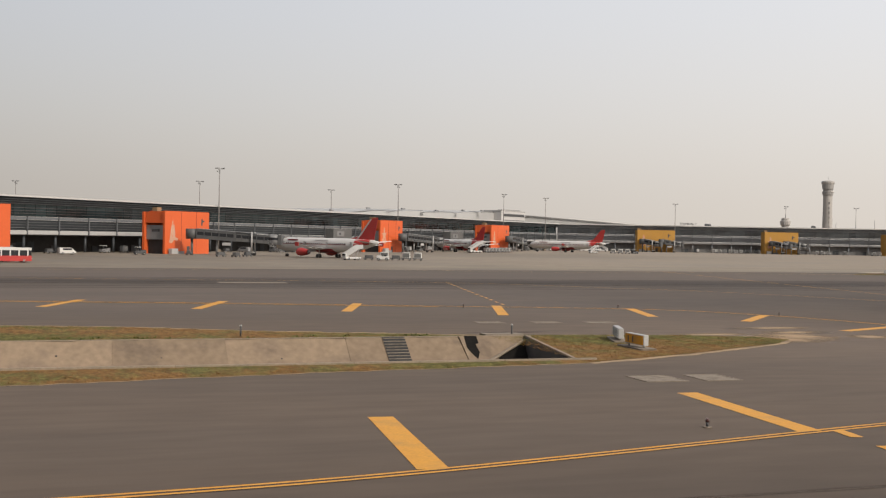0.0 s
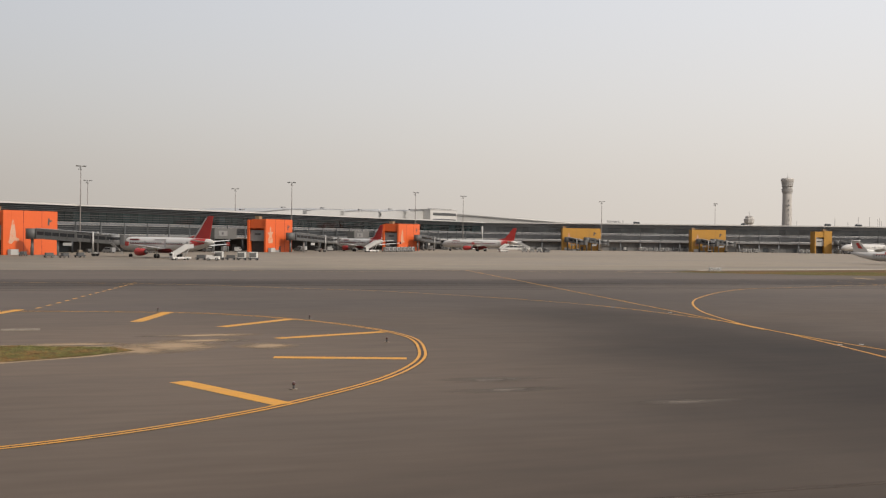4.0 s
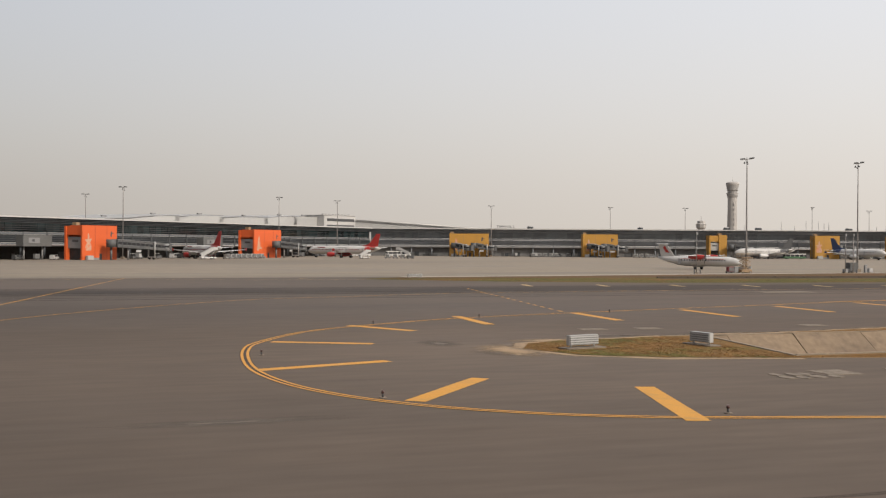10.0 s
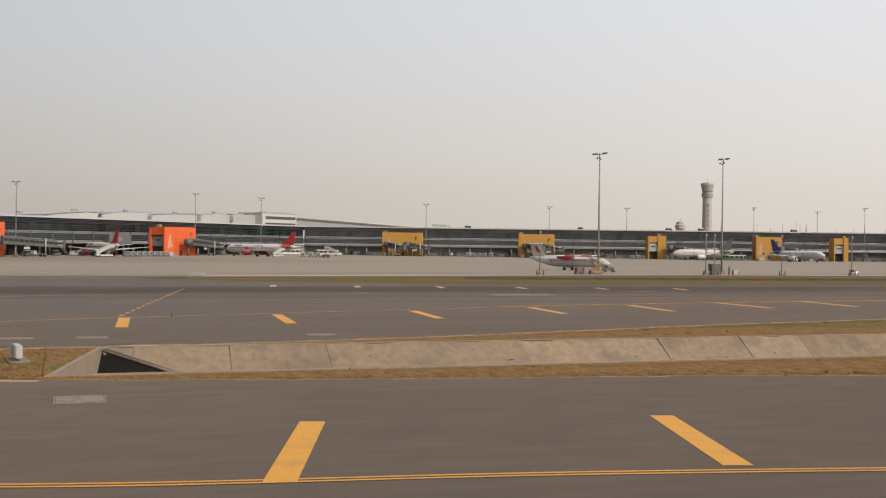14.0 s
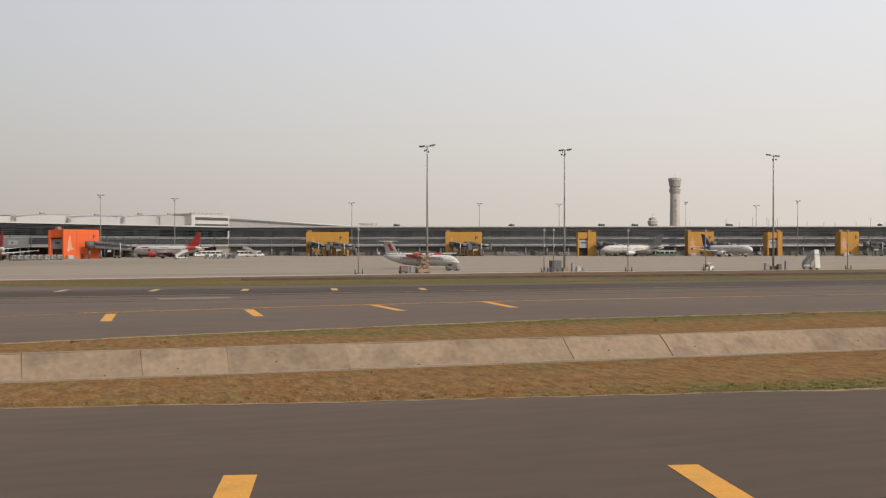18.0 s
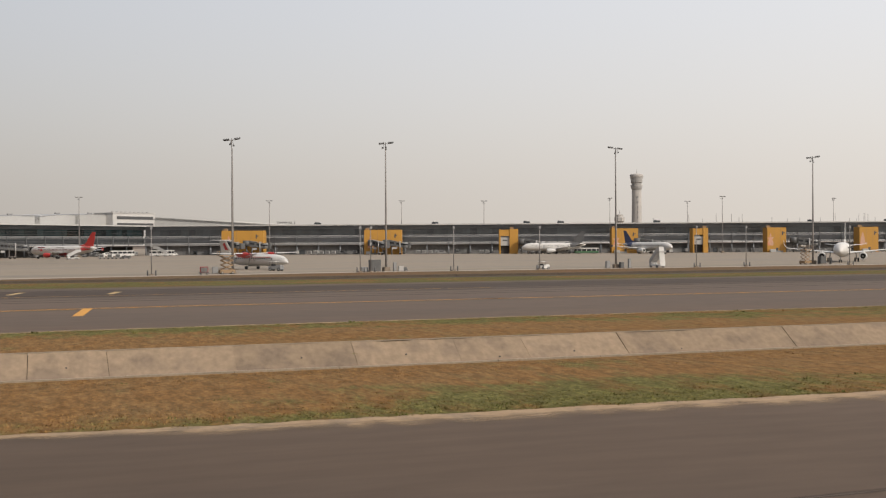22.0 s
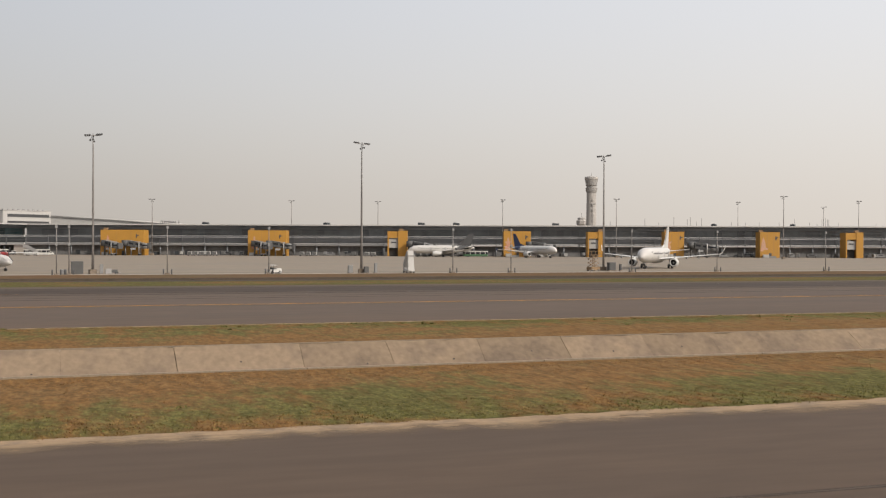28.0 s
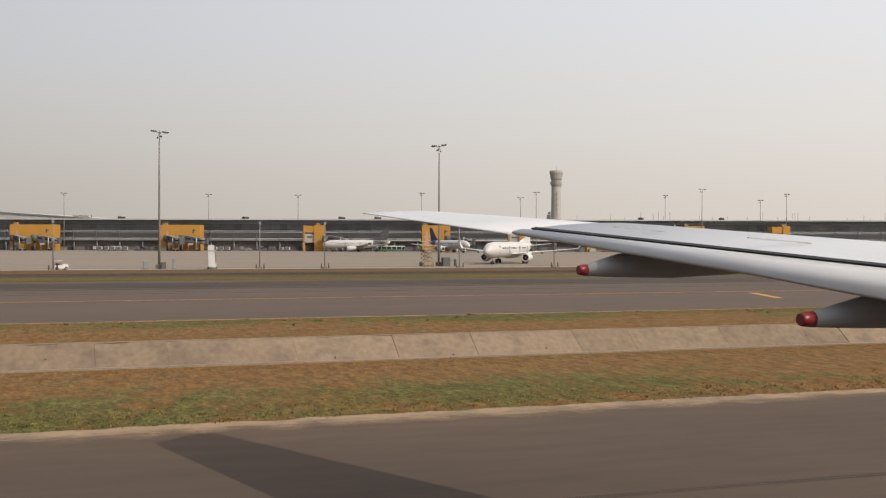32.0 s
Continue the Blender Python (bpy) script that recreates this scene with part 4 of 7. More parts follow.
# main hall roof behind the pier: pale vaulted shells and a stair tower
ra, rb = Vector((100, 588)), Vector((236, 702))
rd = (rb - ra).normalized()
rn = Vector((-rd.y, rd.x))
hr = thing("hall_roof", Matrix.Identity(4), "pale vaulted metal roof shells of the main terminal hall", "roof", kind="structure")
SHELLS = ((-0.1, 0.1, 17.6, 20.2), (0.08, 0.3, 19.9, 22.4), (0.28, 0.5, 21.6, 23.2), (0.48, 0.72, 22.0, 23.2), (0.7, 0.88, 22.4, 24.4), (0.86, 1.0, 23.8, 24.8))
for f0, f1, h0, h1 in SHELLS:
    rings, lip = [], []
    for i in range(9):
        u = i / 8
        p = ra + (rb - ra) * (f0 + (f1 - f0) * u)
        h = h0 + (h1 - h0) * u + 0.5 * math.sin(math.pi * u)
        at = lambda d, z: (p.x + rn.x * d, p.y + rn.y * d, z)
        rings.append([at(5, h - 0.5), at(14, h), at(60, h + 0.4), at(64, 16)])
        lip.append([at(4.8, h - 0.75), at(4.8, h - 0.4), at(5.4, h - 0.4), at(5.4, h - 0.75)])
    part("roof_shell", Geo().tube(rings, closed=False), M_ROOF, hr)
    part("shell_lip", Geo().tube(lip, caps=True), M_PANEL, hr)
    part("clerestory", Geo().tube([[r[0][:2] + (15.8,), (r[0][0], r[0][1], r[0][2] - 0.25)] for r in lip], closed=False), M_PANEL_PALE, hr)
    p = ra + (rb - ra) * (f0 * 0.4 + f1 * 0.6)
    part("roof_vent", Geo().box((p.x + rn.x * 9, p.y + rn.y * 9, h1 + 0.1), (3.2, 1.4, 0.7), math.degrees(math.atan2(rd.y, rd.x)), bevel=0.2), M_PANEL, hr)
gg = Geo()
stt = thing("roof_block", pose(249, 712, 16.0, 0, 0, 41), "white rooftop block with two dark horizontal slots", "roof block", kind="structure")
part("wall", Geo().box((0, 8, 4.6), (35, 16, 9.2), bevel=0.3), M_FASCIA, stt)
part("slot", Geo().box((0.6, -0.1, 6.4), (30, 0.4, 1.7)), M_DARK, stt)
part("slot", Geo().box((0.6, -0.1, 2.6), (30, 0.4, 1.1)), M_DARK, stt)
part("roof_edge", Geo().box((0, 8, 9.35), (35.6, 16.6, 0.3)), M_FASCIA, stt)
for i in range(9):
    x = -15 + i * 3.6
    part("vent_pod", Geo().box((x, 3, 9.9), (1.4, 1.2, 0.7), bevel=0.2), M_STEEL, stt)
# long low canopy beam right of the block
part("canopy_beam", Geo().cyl((262, 722, 22.8), (345, 708, 17.8), 0.4, n=6), M_FASCIA, hr)
part("canopy_sheet", Geo().face([(262, 723, 22.5), (345, 709, 17.5), (345, 709, 15), (262, 723, 15)]), M_ROOF, hr)


def lettering(text, size, m, material, label, depth=0.15):
    cu = bpy.data.curves.new("lettering", "FONT")
    cu.body, cu.size, cu.extrude, cu.resolution_u = text, size, depth, 2
    cu.align_x = "CENTER"
    ob = new("sign_letters", cu)
    deps = bpy.context.evaluated_depsgraph_get()
    me = bpy.data.meshes.new_from_object(ob.evaluated_get(deps))
    bpy.data.objects.remove(ob)
    bpy.data.curves.remove(cu)
    me.materials.clear()
    o2 = part("sign_letters", me, material)
    o2.matrix_basis = m
    return tagged(o2, label, "sign")


lettering("TERMINAL 3", 1.9, pose(322, 606, 16.9, 90, 0, -19.9), M_DARK, "dark rooftop letters reading TERMINAL 3 on the terminal roof")
sg = thing("roof_plant", pose(342, 616, 16.36, 0, 0, -19.9), "small grey plant housing on the terminal roof", "roof plant")
part("housing", Geo().box((0, 0, 0.8), (3.6, 2.4, 1.1), bevel=0.2), M_LOUVRE, sg)
part("duct", Geo().cyl((-1.6, 0, 1.5), (1.6, 0, 1.5), 0.3), M_STEEL, sg)
for x, y in ((404, 594), (452, 576), (470, 570), (520, 551), (600, 522), (640, 508)):
    copy_thing(sg, pose(x, y, 16.36, 0, 0, rr.choice((-20, -20, 45))))


# ---------------------------------------------------------------- gate houses and boarding bridges
def emblem(kind, th, x, y, z):
    """Pale painted figure on the wall, as a plain shape."""
    gg = Geo()
    if kind == 0:
        pts = [(-1.3, 0), (-0.9, 1.0), (-0.7, 3.5), (-0.25, 6.2), (0.0, 7.0), (0.3, 6.1), (0.7, 3.6), (0.8, 1.6), (1.7, 1.2), (1.5, 0.4), (0.4, 0.7), (-0.4, -0.4)]
    else:
        pts = [(-1.0, 0), (-1.1, 1.6), (-0.5, 3.0), (-1.3, 4.2), (-0.3, 4.4), (-0.35, 5.6), (0, 6.8), (0.35, 5.6), (0.3, 4.4), (1.3, 4.6), (0.6, 3.0), (1.1, 1.6), (1.0, 0)]
    gg.face([(x + 1.45 * a, y, z + b) for a, b in pts])
    part("wall_emblem", gg, M_EMBLEM, th, "pale painted figure shape")


def gate_house(name, m, material, width, label, fig=0, side=True, front_portal=False):
    """Tall coloured gate house; its origin is the front corner, local -y faces the apron. A portal with a roller door opens in one end or the front."""
    th = thing(name, m, label, "gate house")
    H, D = 13.2, 9.0
    x0 = 0.0
    if front_portal:
        x0 = 5.4
        part("portal_post", Geo().box((0.35, D / 2, H / 2 - 0.1), (0.7, D, H - 0.2)), material, th)
        part("portal_beam", Geo().box((3.05, D / 2 + 0.2, H - 2.0), (4.7, D - 0.4, 3.4)), material, th)
        part("roller_door", Geo().box((3.05, D / 2 + 0.5, 6.6), (4.7, D - 1, 4.4)), M_PANEL_PALE, th, "pale roller door")
        part("door_mark", Geo().box((3.05, 0.96, 7.2), (2.6, 0.06, 0.7)), M_DARK, th)
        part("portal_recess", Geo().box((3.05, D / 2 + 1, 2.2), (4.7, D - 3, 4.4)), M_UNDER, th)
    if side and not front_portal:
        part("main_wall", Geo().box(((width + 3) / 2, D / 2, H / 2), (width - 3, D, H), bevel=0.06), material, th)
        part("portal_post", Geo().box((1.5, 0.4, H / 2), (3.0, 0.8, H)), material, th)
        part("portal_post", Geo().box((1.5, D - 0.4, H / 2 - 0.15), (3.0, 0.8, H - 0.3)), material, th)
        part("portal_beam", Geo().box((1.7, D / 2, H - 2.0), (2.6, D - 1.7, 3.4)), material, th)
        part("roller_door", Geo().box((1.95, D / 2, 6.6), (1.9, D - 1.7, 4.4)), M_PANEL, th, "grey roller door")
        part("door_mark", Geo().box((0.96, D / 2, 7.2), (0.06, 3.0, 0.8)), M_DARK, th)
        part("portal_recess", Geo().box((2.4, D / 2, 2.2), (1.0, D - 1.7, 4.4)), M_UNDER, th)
    else:
        part("main_wall", Geo().box(((width + x0) / 2, D / 2, H / 2), (width - x0, D, H), bevel=0.06), material, th)
    part("roof_box", Geo().box((x0 + 1.4, D / 2, H + 0.5), (2.0, 2.0, 1.2), bevel=0.1), M_TRUSS, th)
    if width - x0 > 6:
        for f in (0.36, 0.7):
            part("panel_joint", Geo().box((x0 + (width - x0) * f, -0.005, H / 2), (0.1, 0.05, H)), M_DEEP_RED if material is M_ORANGE else M_TRUSS, th)
        emblem(fig, th, x0 + (width - x0) * 0.17, -0.03, 3.6)
        gx = x0 + (width - x0) * 0.85
        gg = Geo()
        gg.face([(gx - 0.9, -0.03, 9.0), (gx - 0.2, -0.03, 8.9), (gx - 0.1, -0.03, 9.9), (gx + 0.9, -0.03, 10.2), (gx + 0.7, -0.03, 10.6), (gx, -0.03, 10.4), (gx - 0.2, -0.03, 11.2), (gx - 0.7, -0.03, 11.0)])
        part("gate_number_mark", gg, M_DARK, th)
        part("kerb_crate", Geo().box((x0 + 2.6, -1.2, 0.9), (3.0, 1.4, 1.6), bevel=0.1), M_PANEL_PALE, th)
        part("low_bollards", Geo().box((x0 + 6, -0.8, 0.45), (4.0, 0.3, 0.9)), M_PANEL, th)
        part("side_door", Geo().box((x0 + (width - x0) * 0.52, -0.03, 1.2), (1.3, 0.1, 2.4)), M_DARK, th)
    return th


def boarding_bridge(start, end, z=5.6, wide=3.0, stairs=True, group="boarding bridges"):
    """Rotunda on a column, telescopic tunnel on a wheeled lift column, round cab with canopy, service stair."""
    s, e = Vector((*start, 0)), Vector((*end, 0))
    v = e - s
    L = v.length
    th = thing("boarding_bridge", Matrix.Translation(s) @ pose(0, 0, 0, 0, 0, math.degrees(math.atan2(v.y, v.x))), "grey telescopic boarding bridge on steel columns at a gate", "boarding bridge", group)
    a, b = L * 0.52, L * 0.92
    zt = lambda x: z + 0.9 - 1.7 * x / L  # the tunnel slopes down to the aircraft
    section = lambda x, w, h, dz=0.0: [(x, -w / 2, zt(x) + dz - h / 2), (x, w / 2, zt(x) + dz - h / 2), (x, w / 2, zt(x) + dz + h / 2), (x, -w / 2, zt(x) + dz + h / 2)]
    part("rotunda", Geo().cyl((0, 0, z - 0.8), (0, 0, z + 2.3), 1.9, n=14), M_BRIDGE_DARK, th)
    part("rotunda_column", Geo().cyl((0, 0, 0), (0, 0, z - 0.8), 0.42, n=10), M_BRIDGE, th)
    part("outer_tunnel", Geo().tube([section(1.8, wide, 2.9), section(a, wide, 2.9)], caps=True), M_BRIDGE_DARK, th)
    part("inner_tunnel", Geo().tube([section(a, wide - 0.5, 2.5, -0.1), section(b, wide - 0.5, 2.5, -0.1)], caps=True), M_BRIDGE, th)
    part("tunnel_roof", Geo().tube([section(1.8, wide + 0.2, 0.18, 1.54), section(b, wide + 0.2, 0.18, 1.54)], caps=True), M_PANEL, th)
    n = max(3, int((b - 2) / 2.2))
    for i in range(n):
        x = 2 + (b - 2) * (i + 0.5) / n
        hw = (wide if x < a else wide - 0.5) / 2
        hl = ((b - 2) / n - 0.3) / 2
        for sd in (-1, 1):
            part("side_window", Geo().tube([[(xx, sd * (hw + o), zt(xx) + 0.2 + h) for o, h in ((0.0, -0.5), (0.05, -0.5), (0.05, 0.5), (0.0, 0.5))] for xx in (x - hl, x + hl)], caps=True), M_WINDOW, th)
            part("tunnel_rib", Geo().box((x + hl + 0.15, sd * (hw + 0.04), zt(x + hl)), (0.14, 0.1, 2.7)), M_BRIDGE_DARK, th)
    part("cab", Geo().cyl((b + 0.6, 0, zt(b) - 1.5), (b + 0.6, 0, zt(b) + 1.4), 1.9, n=12), M_PANEL, th)
    part("cab_window", Geo().cyl((b + 0.6, 0, zt(b) - 0.1), (b + 0.6, 0, zt(b) + 0.7), 1.93, n=12, caps=False), M_WINDOW, th)
    part("cab_canopy", Geo().box((b + 2.6, 0, zt(b)), (1.6, 3.2, 3.0), bevel=0.3), M_BRIDGE_DARK, th)
    lx = a + (b - a) * 0.45
    for sd in (-1, 1):
        part("lift_column", Geo().cyl((lx, sd * 1.7, 0.8), (lx, sd * 1.7, z + 1.6), 0.28, n=8), M_STEEL, th)
        w = part("bogie_wheel", Geo().cyl((lx, sd * 1.2 - 0.25, 0.6), (lx, sd * 1.2 + 0.25, 0.6), 0.6, n=12), M_BLACK, th)
    part("bogie_beam", Geo().box((lx, 0, 1.0), (1.0, 3.6, 0.5)), M_STEEL, th)
    part("fixed_column", Geo().cyl((a * 0.55, 0, 0), (a * 0.55, 0, zt(a * 0.55) - 1.4), 0.35, n=8), M_PANEL, th)
    if stairs:
        g2 = Geo()
        for i in range(10):
            g2.box((b - 0.5 + i * 0.42, -wide / 2 - 0.9, z - 1.6 - i * (z - 1.8) / 10), (0.42, 1.0, 0.08))
        part("service_stair", g2, M_STEEL, th)
        part("stair_rail", Geo().cyl((b - 0.7, -wide / 2 - 1.4, z - 0.6), (b + 3.6, -wide / 2 - 1.4, 1.0), 0.06, n=5), M_STEEL, th)
    part("notice_board", Geo().box((a * 0.8, -wide / 2 - 0.15, z - 2.2), (2.6, 0.1, 0.9)), M_PANEL_PALE, th)
    return th


PIER_TURN = 45.0
for x, y, fig, w in ((-58.5, 300, 0, 11.0), (-9, 350, 0, 21.0), (83.4, 442.4, 1, 18.6), (161, 520, 0, 22.0)):
    gate_house("gate_house", pose(x, y, 0, 0, 0, PIER_TURN), M_ORANGE, w, "bright orange clad gate house with a pale painted figure", fig, front_portal=w == 11.0)
AMBER_AT = ((287, 605, 22.5, 0), (359, 579.5, 20, 1), (427, 555, 10, 0), (483, 534, 14, 1), (524, 520, 8, 0), (561, 506.5, 10, 1), (607, 490, 10, 0), (648, 475, 9, 1))
for i, (x, y, w, fig) in enumerate(AMBER_AT):
    gate_house("gate_house", pose(x, y, 0, 0, 0, -19.9), M_AMBER, w, "amber yellow clad gate house against the dark terminal front", fig, side=False, front_portal=i in (2, 4, 7))

boarding_bridge((-1, 349), (24, 337.5))
boarding_bridge((94, 446), (117, 466))
boarding_bridge((172, 524), (190, 548))
for a, b in (((299, 597), (309, 593.5)), ((289, 602), (295, 594)), ((369, 572), (379, 568.5)), ((362, 576), (367, 568)), ((437, 548), (447, 543)), ((494, 526), (504, 521)), ((572, 499), (582, 494))):
    boarding_bridge(a, b, stairs=False)
# fixed walkway tubes from the pier to the gate houses
for i, (x, y) in enumerate(((86, 445), (160, 519))):
    wk = thing("fixed_walkway", pose(x - 14, y + 0, 0, 0, 0, 45), "grey enclosed walkway beside the orange gate house", "walkway", "fixed walkways")
    part("tube", Geo().box((-5, 3, 7.2), (14, 4.0, 4.2), bevel=0.2), M_BRIDGE, wk)
    part("end_panel", Geo().box((-7, 0.9, 7.3), (5.5, 0.1, 2.0)), M_PANEL, wk)
    part("panel_mark", Geo().box((-7.4, 0.8, 7.3), (1.1, 0.06, 0.9)), M_DARK, wk)
    for dx in (-10, -1):
        part("leg", Geo().cyl((dx, 3, 0), (dx, 3, 5.2), 0.35, n=8), M_PANEL, wk)


# ---------------------------------------------------------------- floodlight masts
def flood_mast(name="floodlight_mast", top=29.0, steel=M_MAST, lamp=M_DARK, tilt=6.0):
    """Tall tapered pole with a short cross of lamps at its head, a little askew, and a few lamps hung below it."""
    m = thing(name, Matrix.Identity(4), "tall steel floodlight mast with a cluster of lamps", "floodlight mast", "floodlight masts")
    part("base_plinth", Geo().box((0, 0, 0.5), (1.5, 1.5, 1.0), bevel=0.15), M_SLAB, m)
    part("pole", Geo().tube([[(r * math.cos(a * math.pi / 5), r * math.sin(a * math.pi / 5), z) for a in range(10)] for z, r in ((0.4, 0.26), (9, 0.2), (18, 0.15), (top - 0.4, 0.09))], caps=True, smooth=True), steel, m)
    part("climb_cage", Geo().cyl((0.27, 0, 1), (0.14, 0, top - 2), 0.04, n=4), steel, m)
    k = math.tan(math.radians(tilt))
    hd = part("head_frame", Geo().box((0, 0, top - 0.3), (3.3, 0.12, 0.12), tilt=-tilt).box((0, 0, top - 0.3), (0.12, 1.6, 0.12)).cyl((0, 0, top - 1.6), (0, 0, top + 0.1), 0.09, n=6), steel, m)
    for i, x in enumerate((-1.6, -1.15, -0.7, 0.75, 1.2, 1.65)):
        part("lamp", Geo().box((x, -0.3, top + x * k - 0.1), (0.36, 0.3, 0.3), rz=(i - 2.5) * 10, tilt=-25), lamp, hd)
    for x, y, dz in ((-0.45, 0.5, 0.9), (0.35, 0.5, 1.15), (-0.1, -0.4, 0.8)):
        part("hung_lamp", Geo().box((x, y, top - 0.3 - dz), (0.32, 0.3, 0.34)).cyl((x, y, top - 0.3 - dz), (x * 0.4, y * 0.4, top - 0.3), 0.04, n=4), lamp, hd)
    return m


mast0 = flood_mast()
mast0.matrix_basis = pose(238.9, 242.2, 0, 0, 0, -15)
for i, (x, y) in enumerate(((273.3, 242.6), (330.3, 240.8), (396.6, 253.6))):
    copy_thing(mast0, pose(x, y, 0, 0, 0, (10, 170, -20)[i]))
# far masts get paler grey lamps to suggest haze by colour
far0 = flood_mast("floodlight_mast", 29.6, M_MAST, M_BRIDGE, 0.0)
far0.matrix_basis = pose(12.9, 398.7, 0, 0, 0, 20)
for i, (x, y) in enumerate(((99.8, 474.5), (17, 505), (87, 553), (177.4, 546), (214, 576), (313, 606), (385, 596), (431, 588), (484, 538), (533, 506), (553, 573), (611, 516), (590, 447), (-62, 560), (660, 480), (700, 560))):
    copy_thing(far0, pose(x, y, 0, 0, 0, (i * 37) % 60 - 30))


def low_pole():
    m = thing("light_pole", Matrix.Identity(4), "slim grey apron light pole with a small sign box", "light pole", "apron light poles")
    part("pole", Geo().cyl((0, 0, 0.2), (0, 0, 10.2), 0.12, 0.08, n=8), M_MAST, m)
    part("base_plate", Geo().box((0, 0, 0.15), (0.9, 0.9, 0.3), bevel=0.1), M_SLAB, m)
    part("sign_box", Geo().box((0, -0.15, 9.8), (0.5, 0.25, 0.6)), M_PANEL, m)
    part("side_box", Geo().box((0, -0.18, 6.2), (0.5, 0.3, 0.6)), M_PANEL, m)
    for x in (-0.8, 0.85):
        part("bollard", Geo().cyl((x, -0.3, 0), (x, -0.3, 1.1), 0.14, n=8), M_DARK, m)
    return m


pole0 = low_pole()
pole0.matrix_basis = pose(221.6, 237.5, 0)
for x in (266.2, 268.6, 288, 309.2, 351, 365.2, 396.4, 420, 452):
    copy_thing(pole0, pose(x, 238.5, 0))

# ---------------------------------------------------------------- control towers
tw = thing("control_tower", pose(850.7, 1171.9, 0), "tall concrete air traffic control tower, haze put into its pale colours", "control tower")
ringr = lambda r, z, n=20: [(0.8 * r * math.cos(2 * math.pi * i / n), 0.8 * r * math.sin(2 * math.pi * i / n), z) for i in range(n)]
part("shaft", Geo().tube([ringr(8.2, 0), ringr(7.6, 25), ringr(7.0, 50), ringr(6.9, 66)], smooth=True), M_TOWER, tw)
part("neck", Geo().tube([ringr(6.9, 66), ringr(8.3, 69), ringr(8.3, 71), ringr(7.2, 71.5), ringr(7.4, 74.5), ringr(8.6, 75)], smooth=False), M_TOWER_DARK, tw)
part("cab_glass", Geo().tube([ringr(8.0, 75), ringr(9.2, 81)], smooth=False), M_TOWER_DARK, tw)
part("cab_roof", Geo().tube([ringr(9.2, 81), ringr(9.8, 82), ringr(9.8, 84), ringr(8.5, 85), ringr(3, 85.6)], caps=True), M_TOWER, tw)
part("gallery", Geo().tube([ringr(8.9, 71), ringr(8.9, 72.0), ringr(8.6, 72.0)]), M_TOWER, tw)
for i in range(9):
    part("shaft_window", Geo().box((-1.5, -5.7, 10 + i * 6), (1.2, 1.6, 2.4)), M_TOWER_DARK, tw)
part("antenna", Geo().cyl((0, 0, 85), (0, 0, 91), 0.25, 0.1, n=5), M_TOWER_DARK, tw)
tw2 = thing("old_control_tower", pose(948, 1397, 0), "small older control tower behind the terminal, haze put into its colours", "control tower")
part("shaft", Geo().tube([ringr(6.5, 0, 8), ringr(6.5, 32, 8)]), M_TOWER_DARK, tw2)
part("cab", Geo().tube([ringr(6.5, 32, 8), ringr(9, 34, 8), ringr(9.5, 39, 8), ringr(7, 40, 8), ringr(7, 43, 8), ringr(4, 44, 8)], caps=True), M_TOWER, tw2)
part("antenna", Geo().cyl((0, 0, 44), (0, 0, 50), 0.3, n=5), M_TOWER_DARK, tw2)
for i in range(26):
    a = thing("antenna_pole", pose(900 + i * 17 + rr.uniform(-5, 5), 1160 + rr.uniform(-40, 60), 0), "thin distant antenna pole", "antenna pole", "distant poles")
    part("pole", Geo().cyl((0, 0, 0), (0, 0, rr.uniform(32, 42)), 0.35, n=4), M_TOWER_DARK, a)


# ---------------------------------------------------------------- aircraft
def ring_ellipse(x, ry, rz, cz, n=18):
    return [(x, ry * math.sin(2 * math.pi * i / n), cz + rz * math.cos(2 * math.pi * i / n)) for i in range(n)]


def wing_panel(root_x, root_chord, tip_x, tip_chord, y0, y1, z0, z1, thick0, thick1):
    """A tapered wing with an aerofoil-like section; x points to the nose, spans y0 to y1."""
    def sec(x, c, y, z, t):
        prof = ((0, 0), (0.12, 0.7), (0.35, 1.0), (0.7, 0.6), (1, 0.06), (0.7, -0.25), (0.35, -0.55), (0.12, -0.5))
        return [(x - f * c, y, z + h * t / 2) for f, h in prof]
    return Geo().tube([sec(root_x, root_chord, y0, z0, thick0), sec(tip_x, tip_chord, y1, z1, thick1)], caps=True, smooth=False)


